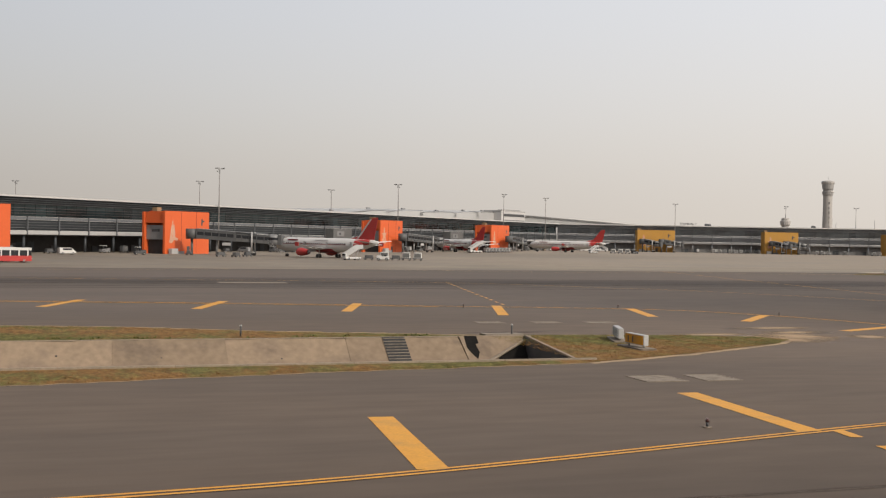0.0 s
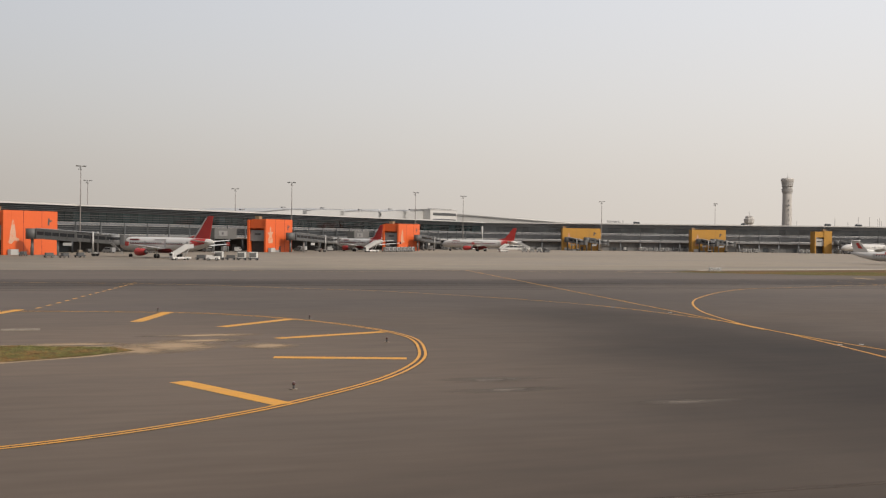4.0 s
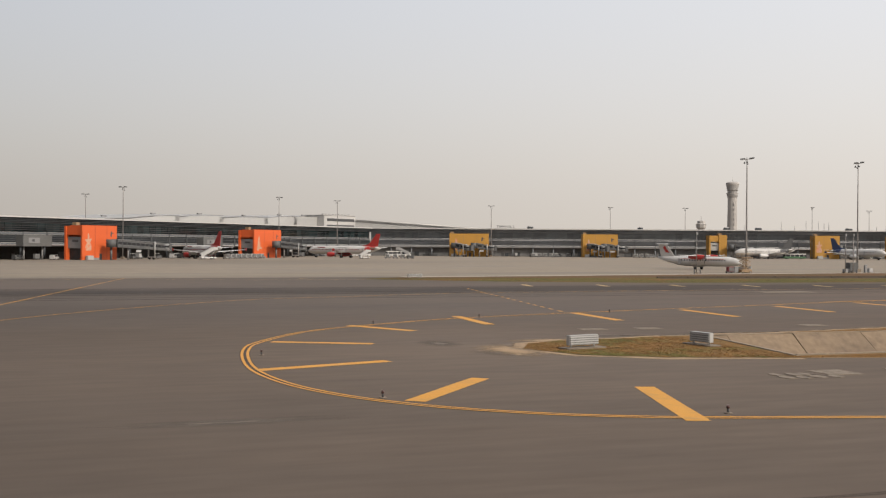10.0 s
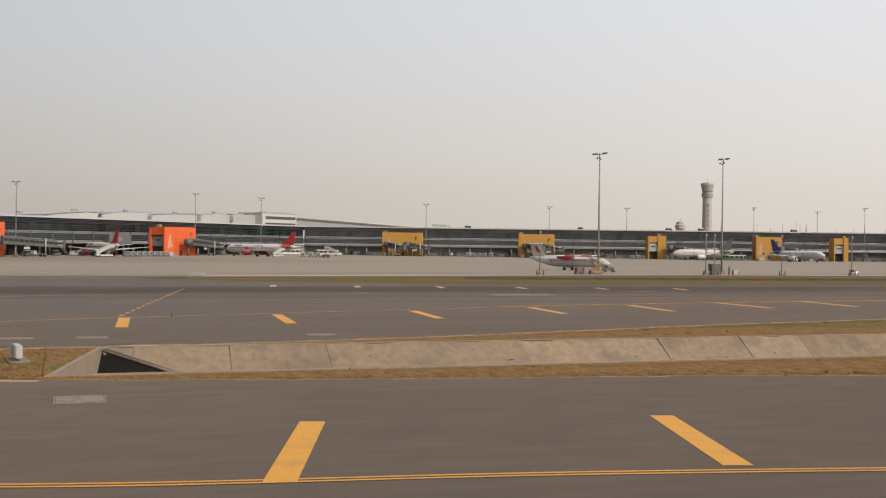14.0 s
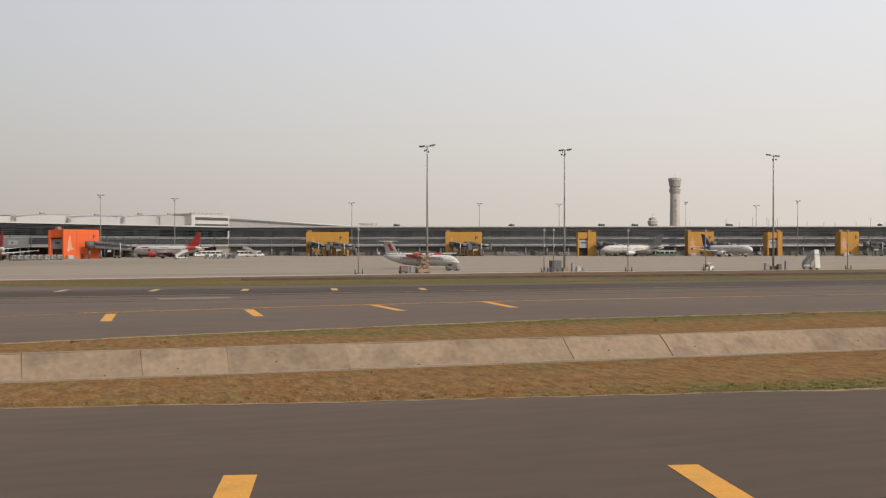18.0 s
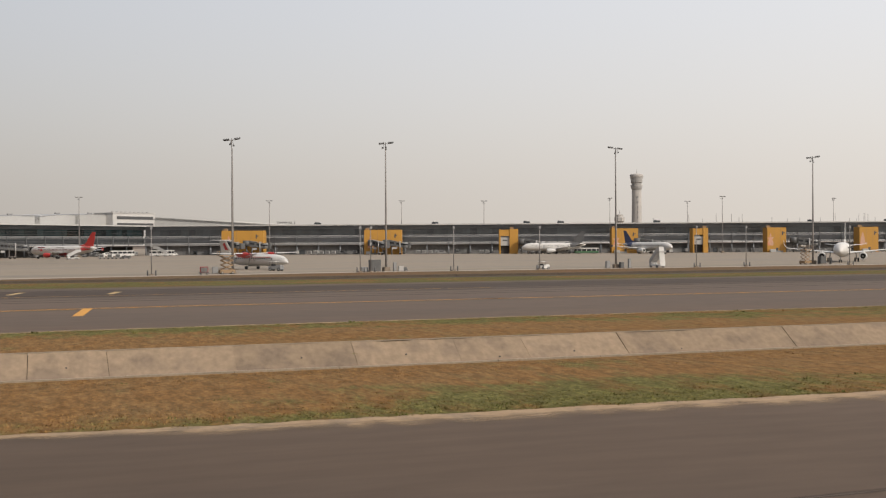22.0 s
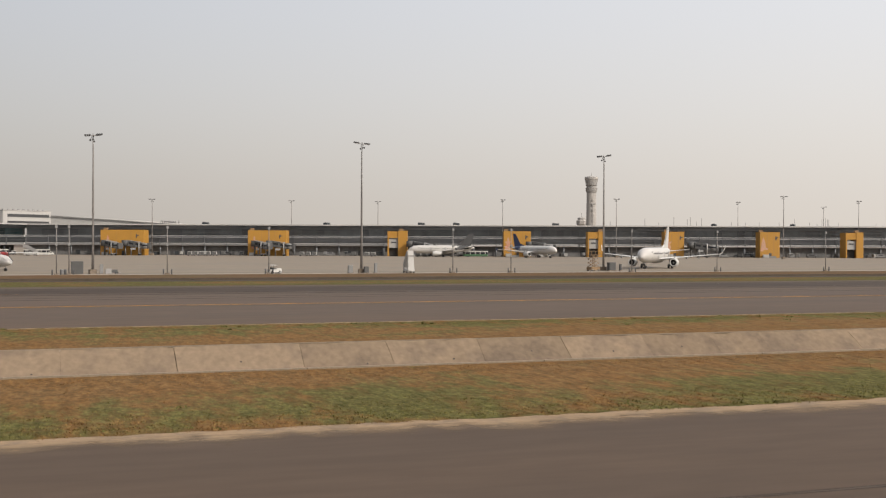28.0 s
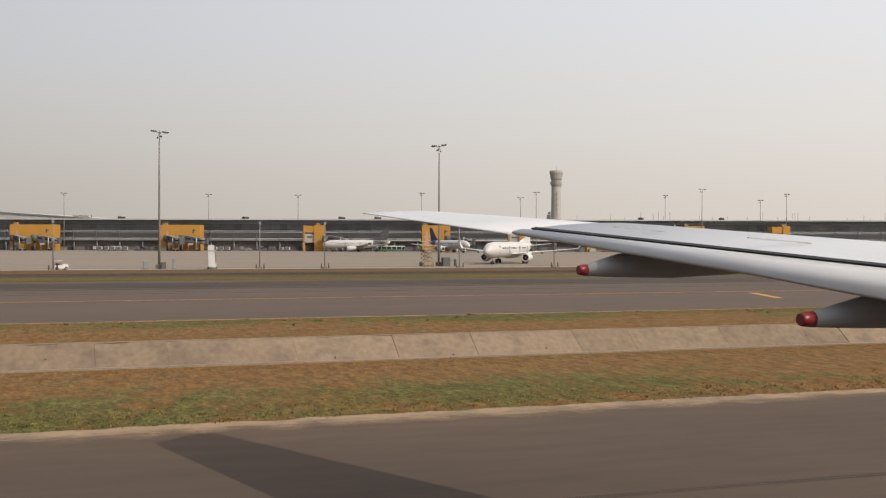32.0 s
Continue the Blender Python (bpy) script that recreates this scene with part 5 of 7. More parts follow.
def airliner(name, m, label, L=44.5, tail=M_RED, engine=M_RED, belly=None, sharklet=False, fin_band=None, cheat=None, root_mark=True):
    """Narrow-body twin jet: local x to the nose, tail tip at the origin."""
    th = thing(name, m, label, "aircraft")
    R, cz = 1.98, 3.75
    secs = [(0.3, 0.25, 0.3, cz + 1.0), (2.5, 0.75, 0.95, cz + 0.85), (6, 1.35, 1.5, cz + 0.45), (11, 1.9, 1.95, cz + 0.05), (13, R, 2.05, cz), (L - 6, R, 2.05, cz), (L - 3.6, 1.85, 1.92, cz - 0.06), (L - 1.8, 1.4, 1.45, cz - 0.2), (L - 0.6, 0.75, 0.8, cz - 0.42), (L, 0.12, 0.12, cz - 0.52)]
    part("fuselage", Geo().tube([ring_ellipse(*s) for s in secs], caps=True, smooth=True), M_CREAM, th)
    part("belly_fairing", Geo().tube([ring_ellipse(x, ry, rz, cz - 1.15) for x, ry, rz in ((L * 0.36, 0.6, 0.5), (L * 0.4, 1.7, 1.15), (L * 0.55, 1.8, 1.25), (L * 0.6, 0.6, 0.5))], caps=True, smooth=True), M_BELLY if belly is None else belly, th)
    # tail
    part("fin", Geo().tube([[(8.4, -0.22, cz + 1.5), (7.2, 0.0, cz + 1.5), (8.4, 0.22, cz + 1.5), (2.2, 0.06, cz + 1.4), (2.2, -0.06, cz + 1.4)], [(2.9, -0.1, 11.6), (2.4, 0, 11.75), (2.9, 0.1, 11.6), (0.6, 0.04, 11.75), (0.6, -0.04, 11.75)]], caps=True), tail, th, "tail fin")
    part("fin_fillet", Geo().tube([[(12.2, 0, cz + 1.85), (8.2, 0.3, cz + 1.6), (8.2, -0.3, cz + 1.6)], [(7.4, 0, cz + 3.0), (7.2, 0.12, cz + 2.9), (7.2, -0.12, cz + 2.9)]], caps=True), tail, th)
    if root_mark:
        gg = Geo()
        for sd in (-1, 1):
            rings = [[(x, sd * (ry + 0.02) * math.sin(a), c + (rz + 0.02) * math.cos(a)) for a in (0.15, 0.6, 1.05, 1.5, 1.9)] for x, ry, rz, c in ((3.2, 0.88, 1.04, cz + 0.78), (6, 1.36, 1.51, cz + 0.45), (8.8, 1.66, 1.76, cz + 0.22))]
            gg.tube(rings, closed=False, smooth=True)
        part("tail_band", gg, tail, th)
    if fin_band:
        for sd in (-1, 1):
            gg = Geo()
            gg.face([(8.9, sd * 0.26, cz + 2.0), (8.2, sd * 0.28, cz + 2.0), (3.0, sd * 0.13, 11.3), (3.6, sd * 0.13, 11.3)])
            part("fin_stripe", gg, fin_band, th)
    for sd in (-1, 1):
        part("tailplane", wing_panel(5.6, 3.8, 2.4, 1.6, sd * 0.6, sd * 6.2, cz + 0.9, cz + 1.45, 0.4, 0.2), M_WHITE, th)
        part("wing", wing_panel(L * 0.60, 7.0, L * 0.60 - 5.2, 3.6, sd * 1.2, sd * 7, cz - 1.2, cz - 0.7, 0.9, 0.55), M_WHITE, th)
        part("outer_wing", wing_panel(L * 0.60 - 5.2, 3.6, L * 0.60 - 10.2, 1.5, sd * 7, sd * 16.6, cz - 0.7, cz + 0.25, 0.55, 0.22), M_WHITE, th)
        tipx = L * 0.60 - 10.2
        if sharklet:
            part("winglet", Geo().tube([[(tipx, sd * 16.5, cz + 0.25), (tipx - 1.5, sd * 16.5, cz + 0.25), (tipx - 0.7, sd * 16.7, cz + 0.2)], [(tipx - 1.0, sd * 17.4, cz + 1.2), (tipx - 2.1, sd * 17.4, cz + 1.2), (tipx - 1.5, sd * 17.5, cz + 1.2)], [(tipx - 1.9, sd * 17.8, cz + 2.7), (tipx - 2.5, sd * 17.8, cz + 2.7), (tipx - 2.2, sd * 17.85, cz + 2.7)]], caps=True), M_WHITE, th)
        else:
            part("wing_fence", Geo().box((tipx - 0.8, sd * 16.7, cz + 0.3), (1.5, 0.08, 1.1)), tail, th)
        ex = L * 0.60 - 1.2
        eng = part("engine_cowl", Geo().tube([[(x, sd * 5.75 + r * math.sin(2 * math.pi * i / 16), cz - 2.05 + r * math.cos(2 * math.pi * i / 16)) for i in range(16)] for x, r in ((ex + 2.0, 0.78), (ex + 2.15, 0.98), (ex + 1.6, 1.14), (ex + 0.2, 1.18), (ex - 1.6, 0.9), (ex - 2.4, 0.7))], smooth=True), engine, th)
        part("fan_face", Geo().cyl((ex + 1.5, sd * 5.75, cz - 2.05), (ex + 1.6, sd * 5.75, cz - 2.05), 0.92, n=16), M_BLACK, eng)
        part("spinner", Geo().cyl((ex + 1.6, sd * 5.75, cz - 2.05), (ex + 1.95, sd * 5.75, cz - 2.05), 0.3, 0.05, n=10), M_STEEL, eng)
        part("exhaust_cone", Geo().cyl((ex - 2.3, sd * 5.75, cz - 2.05), (ex - 3.3, sd * 5.75, cz - 2.0), 0.55, 0.2, n=12), M_STEEL, eng)
        part("pylon", Geo().box((ex - 1.2, sd * 5.75, cz - 0.95), (3.2, 0.3, 0.7)), M_WHITE, th)
        leg = part("main_gear_leg", Geo().cyl((L * 0.47, sd * 3.8, 0.6), (L * 0.47, sd * 3.6, cz - 1.2), 0.16, n=8), M_STEEL, th)
        for dy in (-0.45, 0.45):
            part("wheel", Geo().cyl((L * 0.47, sd * 3.8 + dy - 0.2, 0.6), (L * 0.47, sd * 3.8 + dy + 0.2, 0.6), 0.6, n=14), M_BLACK, leg)
        for k in range(3):
            fx = L * 0.60 - 7.4 - k * 1.3
            part("flap_fairing", Geo().cyl((fx + 1.6, sd * (4.6 + 3.2 * k), cz - 1.15 + 0.15 * k), (fx - 0.8, sd * (4.6 + 3.2 * k), cz - 1.0 + 0.15 * k), 0.28, 0.08, n=8), M_WHITE, th)
        # cabin windows
        n = int((L - 17) / 0.9)
        rowg = Geo()
        for i in range(n):
            x = 12 + i * (L - 18) / n
            if i in (n // 3, 2 * n // 3):
                continue
            rowg.box((x, sd * (R - 0.005), cz + 0.42), (0.28, 0.06, 0.38))
        tagged(part("cabin_windows", rowg, M_WINDOW, th), kind="stuff")
        for x in (9.6, L * 0.44, L * 0.66, L - 5.6):
            part("door", Geo().box((x, sd * (R + (0.0 if 12 < x < L - 6 else -0.16)), cz + 0.1), (0.85, 0.08, 1.75)), M_BELLY, th)
        if cheat:
            g3 = Geo()
            g3.tube([[(x, sd * (ry + 0.03), cz + 0.12 + d) for d in (0, 0.16)] for x, ry in ((11.5, R - 0.02), (13, R), (L - 6, R), (L - 3.8, 1.88))], closed=False)
            part("cheat_line", g3, cheat, th)
            part("title_mark", Geo().box((L - 9.5, sd * (R - 0.28), cz + 1.35), (4.6, 0.12, 0.42)), cheat, th)
            part("title_mark", Geo().box((L * 0.5, sd * (R - 0.28), cz + 1.35), (5.6, 0.12, 0.28)), M_BELLY, th)
    part("cockpit_window", Geo().tube([[(L - 3.3, y, cz + 1.2 - abs(y) * 0.12) for y in (-1.35, -0.7, 0, 0.7, 1.35)], [(L - 2.15, y * 0.86, cz + 0.62 - abs(y) * 0.08) for y in (-1.35, -0.7, 0, 0.7, 1.35)]], closed=False), M_WINDOW, th)
    ng = part("nose_gear_leg", Geo().cyl((L - 5, 0, 0.5), (L - 5.1, 0, cz - 1.7), 0.13, n=8), M_STEEL, th)
    for dy in (-0.28, 0.28):
        part("wheel", Geo().cyl((L - 5, dy - 0.12, 0.42), (L - 5, dy + 0.12, 0.42), 0.42, n=12), M_BLACK, ng)
    return th


def heading(hx, hy):
    return math.degrees(math.atan2(hy, hx))


def at_tail(x, y, hx, hy, z=0.0):
    return pose(x, y, z, 0, 0, heading(hx, hy))


airliner("airliner", at_tail(46, 303, -0.5, 0.866), "white airliner with red tail and red engines at a gate", 44.5, M_RED, M_RED, M_DEEP_RED, fin_band=M_WHITE, cheat=M_DEEP_RED)
airliner("airliner", at_tail(139, 468, -0.307, 0.953), "white airliner with red tail parked by an orange gate house", 37.6, M_RED, M_RED, M_DEEP_RED, cheat=M_DEEP_RED)
airliner("airliner", at_tail(220, 512, -0.62, 0.785), "white airliner with red tail and boarding stair at the pier", 44.5, M_RED, M_RED, M_DEEP_RED, cheat=M_DEEP_RED)
WH = (-0.66, -0.746)
airliner("airliner", at_tail(412 - 37.6 * WH[0], 262 - 37.6 * WH[1], *WH), "plain white airliner facing the taxiway with upturned winglets", 37.6, M_WHITE, M_WHITE, M_WHITE, sharklet=True, root_mark=False)
airliner("airliner", at_tail(482, 520, 0.2, -0.98), "white airliner with a dark blue tail at an amber gate", 37.6, M_BLUE, M_WHITE, M_BELLY, sharklet=False)
airliner("airliner", at_tail(465, 528, -0.94, 0.34), "distant white airliner standing by the terminal front", 33.8, M_DARK, M_WHITE, M_BELLY)


def turboprop(m, label):
    """High-wing twin turboprop with a T-tail: local x to the nose, tail tip at the origin."""
    th = thing("turboprop", m, label, "aircraft")
    L, R, cz = 27.2, 1.42, 2.35
    secs = [(0.4, 0.2, 0.25, cz + 1.0), (3, 0.65, 0.75, cz + 0.6), (7, 1.2, 1.25, cz + 0.15), (9.5, R, R, cz), (L - 4.5, R, R, cz), (L - 2.4, 1.2, 1.2, cz - 0.08), (L - 0.9, 0.75, 0.72, cz - 0.3), (L, 0.1, 0.1, cz - 0.5)]
    part("fuselage", Geo().tube([ring_ellipse(*s) for s in secs], caps=True, smooth=True), M_CREAM, th)
    part("fin", Geo().tube([[(6.2, -0.2, cz + 1.1), (5.4, 0, cz + 1.1), (6.2, 0.2, cz + 1.1), (1.4, 0.06, cz + 1.0), (1.4, -0.06, cz + 1.0)], [(3.0, -0.12, 7.3), (2.6, 0, 7.3), (3.0, 0.12, 7.3), (0.5, 0.05, 7.3), (0.5, -0.05, 7.3)]], caps=True), M_CREAM, th)
    part("fin_root_panel", Geo().tube([[(6.6, -0.26, cz + 1.0), (6.6, 0.26, cz + 1.0), (1.6, 0.16, cz + 0.9), (1.6, -0.16, cz + 0.9)], [(4.4, -0.2, cz + 2.3), (4.4, 0.2, cz + 2.3), (1.2, 0.12, cz + 2.3), (1.2, -0.12, cz + 2.3)]], caps=True), M_CREAM, th)
    for sd in (-1, 1):
        gg = Geo()
        gg.face([(4.4, sd * 0.24, cz + 2.4), (3.0, sd * 0.2, cz + 2.5), (2.0, sd * 0.16, cz + 4.0), (2.8, sd * 0.17, cz + 4.4), (3.3, sd * 0.2, cz + 3.6)])
        part("fin_mark", gg, M_RED, th)
        part("tailplane", wing_panel(2.9, 1.8, 2.2, 1.1, 0, sd * 3.7, 7.3, 7.35, 0.25, 0.15), M_WHITE, th)
        part("wing", wing_panel(L * 0.58, 2.6, L * 0.58 - 0.5, 1.6, 0, sd * 13.5, cz + 1.55, cz + 1.75, 0.4, 0.2), M_WHITE, th)
        nac = part("engine_nacelle", Geo().tube([[(x, sd * 4.05 + r * 0.8 * math.sin(2 * math.pi * i / 14), cz + 1.25 + r * math.cos(2 * math.pi * i / 14)) for i in range(14)] for x, r in ((L * 0.58 + 2.2, 0.35), (L * 0.58 + 1.6, 0.62), (L * 0.58 - 0.5, 0.72), (L * 0.58 - 3.2, 0.3))], caps=True, smooth=True), M_RED, th)
        for k in range(6):
            a = k * math.pi / 3 + 0.3
            part("propeller_blade", Geo().cyl((L * 0.58 + 2.15, sd * 4.05, cz + 1.25), (L * 0.58 + 2.15, sd * 4.05 + 1.95 * math.sin(a), cz + 1.25 + 1.95 * math.cos(a)), 0.12, 0.08, n=5), M_DARK, nac)
        part("gear_sponson", Geo().tube([ring_ellipse(x, 0.5, 0.45, 1.15, 10) for x in (L * 0.44, L * 0.56)], caps=True, smooth=True), M_CREAM, th)
        leg = part("main_gear_leg", Geo().cyl((L * 0.5, sd * 1.9, 0.45), (L * 0.5, sd * 1.2, 1.2), 0.12, n=6), M_STEEL, th)
        part("wheel", Geo().cyl((L * 0.5, sd * 1.9 - 0.2, 0.42), (L * 0.5, sd * 1.9 + 0.2, 0.42), 0.42, n=12), M_BLACK, leg)
        for i in range(17):
            part("cabin_window", Geo().box((9 + i * 0.85, sd * (R - 0.01), cz + 0.35), (0.3, 0.06, 0.4)), M_WINDOW, th)
        part("cheat_line", Geo().box((15.5, sd * (R - 0.08), cz + 0.72), (13.5, 0.1, 0.14)), M_RED, th)
        part("door", Geo().box((8.2, sd * (R - 0.08), cz), (0.8, 0.1, 1.6)), M_BELLY, th)
    part("cockpit_window", Geo().tube([[(L - 2.6, y, cz + 0.95 - abs(y) * 0.2) for y in (-0.95, 0, 0.95)], [(L - 1.5, y * 0.85, cz + 0.42 - abs(y) * 0.1) for y in (-0.95, 0, 0.95)]], closed=False), M_WINDOW, th)
    ng = part("nose_gear_leg", Geo().cyl((L - 2.6, 0, 0.35), (L - 2.6, 0, cz - 1), 0.1, n=6), M_STEEL, th)
    part("wheel", Geo().cyl((L - 2.6, -0.25, 0.33), (L - 2.6, 0.25, 0.33), 0.33, n=10), M_BLACK, ng)
    return th


AH = (0.5, -0.866)
turboprop(at_tail(256.5 - 27.2 * AH[0], 270 - 27.2 * AH[1], *AH), "white turboprop with red markings and high wing parked on the apron")


# ---------------------------------------------------------------- the airliner whose wing is seen from its cabin, standing at the end of the way
def own_airliner():
    th = thing("wide_body_airliner", pose(310.17, -4.9, 0), "white wide-body airliner with a long grey-white wing", "aircraft")
    cz = 5.6
    secs = [(-24, 0.6, 0.7, cz + 1.6), (-16, 1.9, 2.1, cz + 0.8), (-8, 2.8, 2.9, cz + 0.15), (0, 3.1, 3.1, cz), (34, 3.1, 3.1, cz), (38, 2.6, 2.7, cz - 0.15), (41, 1.5, 1.6, cz - 0.5), (42.3, 0.2, 0.2, cz - 0.8)]
    part("fuselage", Geo().tube([ring_ellipse(*s, 28) for s in secs], caps=True, smooth=True), M_CREAM, th)
    part("fin", Geo().tube([[(-14, -0.3, cz + 2.6), (-14, 0.3, cz + 2.6), (-22, 0.1, cz + 2.3), (-22, -0.1, cz + 2.3)], [(-22.5, -0.1, 16.5), (-22.5, 0.1, 16.5), (-25.5, 0.05, 16.5), (-25.5, -0.05, 16.5)]], caps=True), M_CREAM, th)

    def sec(y, le, te, zl, zt, t):
        c = le - te
        prof = ((0.0, 0.0), (0.04, 0.3), (0.15, 0.55), (0.4, 0.7), (0.6, 0.62), (0.8, 0.4), (0.97, 0.09), (1.0, 0.04), (1.0, -0.1), (0.97, -0.13), (0.7, -0.5), (0.35, -0.62), (0.1, -0.4))
        return [(le - f * c, y, zl + (zt - zl) * f + h * t) for f, h in prof]

    # straight leading edge, rear spar line and flap line, spanwise from the fuselage axis
    le = lambda y: 10.78 + 0.456 * (32.26 - y)
    te = lambda y: 7.70 + 0.2355 * (33.0 - y)
    gap = lambda y: 9.74 + 0.2345 * (26.61 - y)
    rear = lambda y: 9.25 + 0.2365 * (26.4 - y)
    z_le = lambda y: 7.26 - 0.0655 * (32.27 - y) - 0.00085 * (32.27 - y) ** 2
    z_te = lambda y: 7.29 - 0.0863 * (33.0 - y)
    z_gap = lambda y: 6.83 - 0.0726 * (26.61 - y)
    z_rear = lambda y: 6.75 - 0.098 * (26.4 - y) - 0.0012 * (26.4 - y) ** 2
    thick = lambda y: 0.1 + 0.018 * (34.3 - y)
    inner = [sec(y, le(y), gap(y), z_le(y) - 0.3 * thick(y), z_gap(y), thick(y)) for y in (2.6, 8.0, 14.0, 20.0, 26.48)]
    outer = [sec(y, le(y), te(y), z_le(y) - 0.3 * thick(y), z_te(y) - 0.02, thick(y) * 0.8) for y in (26.54, 29.0, 31.5, 33.0)]
    outer.append(sec(34.3, 9.85, 9.2, 7.36, 7.36, 0.06))
    part("inner_wing", Geo().tube(inner, caps=True, smooth=True), M_WING, th, "pale grey wing skin")
    part("outer_wing", Geo().tube(outer, caps=True, smooth=True), M_WING, th)

    def flap(y0, y1):
        rings = []
        for y in (y0, (y0 + y1) / 2, y1):
            g, r, zg, zr = gap(y) - 0.06, rear(y), z_gap(y), z_rear(y)
            rings.append([(g, y, zg - 0.14), (g - 0.03, y, zg - 0.012), (r + (g - r) * 0.5, y, (zg + zr) / 2 + 0.035), (r, y, zr), (r + 0.04, y, zr - 0.05), (r + (g - r) * 0.5, y, (zg + zr) / 2 - 0.12)])
        part("flap", Geo().tube(rings, caps=True, smooth=True), M_WING, th, "pale grey trailing edge flap")
        # proud black strip paints the shaded gap between wing and flap
        part("flap_gap_strip", Geo().tube([[(gap(y) + 0.05, y, z_gap(y) + 0.045), (gap(y) - 0.08, y, z_gap(y) + 0.02), (gap(y) - 0.02, y, z_gap(y) - 0.1)] for y in (y0, y1)], caps=True), M_BLACK, th)

    flap(13.2, 26.4)
    flap(3.3, 13.0)
    for y in (17.2, 20.6, 24.0):
        x, z = gap(y) + 0.75, z_gap(y)
        part("spoiler_joint", Geo().box((x, y, z + 0.135 + 0.01 * (26 - y)), (1.3, 0.045, 0.02), tilt=4), M_BELLY, th)
    for y, x, z, ln, k in ((23.58, 9.3, 6.0, 4.9, 1.32), (18.53, 10.55, 5.37, 6.6, 1.45)):
        loop = [2 * math.pi * i / 12 for i in range(12)]
        rings = [[(x + f * ln, y + k * w * math.sin(a), z + k * (dz + h * math.cos(a))) for a in loop] for f, w, h, dz in ((0.07, 0.09, 0.085, 0.0), (0.2, 0.15, 0.17, 0.06), (0.45, 0.2, 0.26, 0.13), (0.8, 0.18, 0.24, 0.17), (1.0, 0.05, 0.1, 0.2))]
        fa = part("flap_track_fairing", Geo().tube(rings, caps=True, smooth=True), M_FAIRING, th, "grey flap track fairing with a red tip")
        part("fairing_tip", Geo().tube([[(x + f * ln, y + k * w * math.sin(a), z + k * h * math.cos(a)) for a in loop] for f, w, h in ((0.035, 0.07, 0.064), (0.04, 0.08, 0.073), (0.07, 0.092, 0.087))], caps=True, smooth=True), M_DEEP_RED, fa, "dark red tip")
    part("engine_cowl", Geo().tube([[(ex, 9.8 + r * math.sin(2 * math.pi * i / 20), 2.9 + r * math.cos(2 * math.pi * i / 20)) for i in range(20)] for ex, r in ((26.6, 1.35), (26.4, 1.6), (24.9, 1.72), (22.4, 1.55), (20.4, 1.1))], caps=True, smooth=True), M_CREAM, th)
    part("pylon", Geo().box((21.8, 9.8, 4.75), (5.0, 0.4, 1.0)), M_CREAM, th)
    leg = part("main_gear_leg", Geo().cyl((17.0, 5.4, 0.7), (17.0, 5.0, 5.4), 0.28, n=10), M_STEEL, th)
    for dx in (-0.9, 0.9):
        for dy in (-0.55, 0.55):
            part("wheel", Geo().cyl((17.0 + dx, 5.4 + dy - 0.22, 0.66), (17.0 + dx, 5.4 + dy + 0.22, 0.66), 0.66, n=16), M_BLACK, leg)
    ng = part("nose_gear_leg", Geo().cyl((36, 0, 0.5), (36, 0, 3), 0.2, n=8), M_STEEL, th)
    part("wheel", Geo().cyl((36, -0.5, 0.5), (36, 0.5, 0.5), 0.5, n=14), M_BLACK, ng)
    return th


M_WING = mat("wing_grey_paint", (0.56, 0.56, 0.565), 0.35, 0.0, vary=0.05, scale=0.4, fine=2, stretch=(3, 0.3, 1))
M_LENS = mat("dark_amber_lens", (0.07, 0.03, 0.025), 0.3, vary=0.05)
M_FAIRING = mat("fairing_grey_paint", (0.33, 0.335, 0.34), 0.4, vary=0.06)
own_airliner()


# ---------------------------------------------------------------- ground vehicles and apron equipment
def wheels(th, xs, y, r, w=0.28):
    for x in xs:
        for sd in (-1, 1):
            wh = part("wheel", Geo().cyl((x, sd * y - w / 2, r), (x, sd * y + w / 2, r), r, n=12), M_BLACK, th)
            part("rim", Geo().cyl((x, sd * (y + w / 2) - 0.01, r), (x, sd * (y + w / 2) + 0.02, r), r * 0.5, n=8), M_STEEL, wh)


def apron_bus(m, label, band=M_WHITE, L=12.5):
    th = thing("apron_bus", m, label, "bus")
    part("lower_body", Geo().box((0, 0, 0.85), (L, 2.9, 1.1), bevel=0.3), band, th)
    part("window_band", Geo().box((0, 0, 1.95), (L - 0.15, 2.84, 1.15), bevel=0.3), M_WINDOW, th)
    part("roof", Geo().box((0, 0, 2.75), (L, 2.9, 0.5), bevel=0.35), M_WHITE, th)
    for i in range(5):
        for sd in (-1, 1):
            part("pillar", Geo().box((-L / 2 + (i + 0.5) * L / 5, sd * 1.43, 1.95), (0.25, 0.06, 1.15)), M_WHITE, th)
    for sd in (-1, 1):
        part("headlight", Geo().box((L / 2, sd * 1.05, 0.8), (0.08, 0.4, 0.2)), M_PANEL_PALE, th)
    wheels(th, (-L * 0.3, L * 0.32), 1.3, 0.5)
    return th


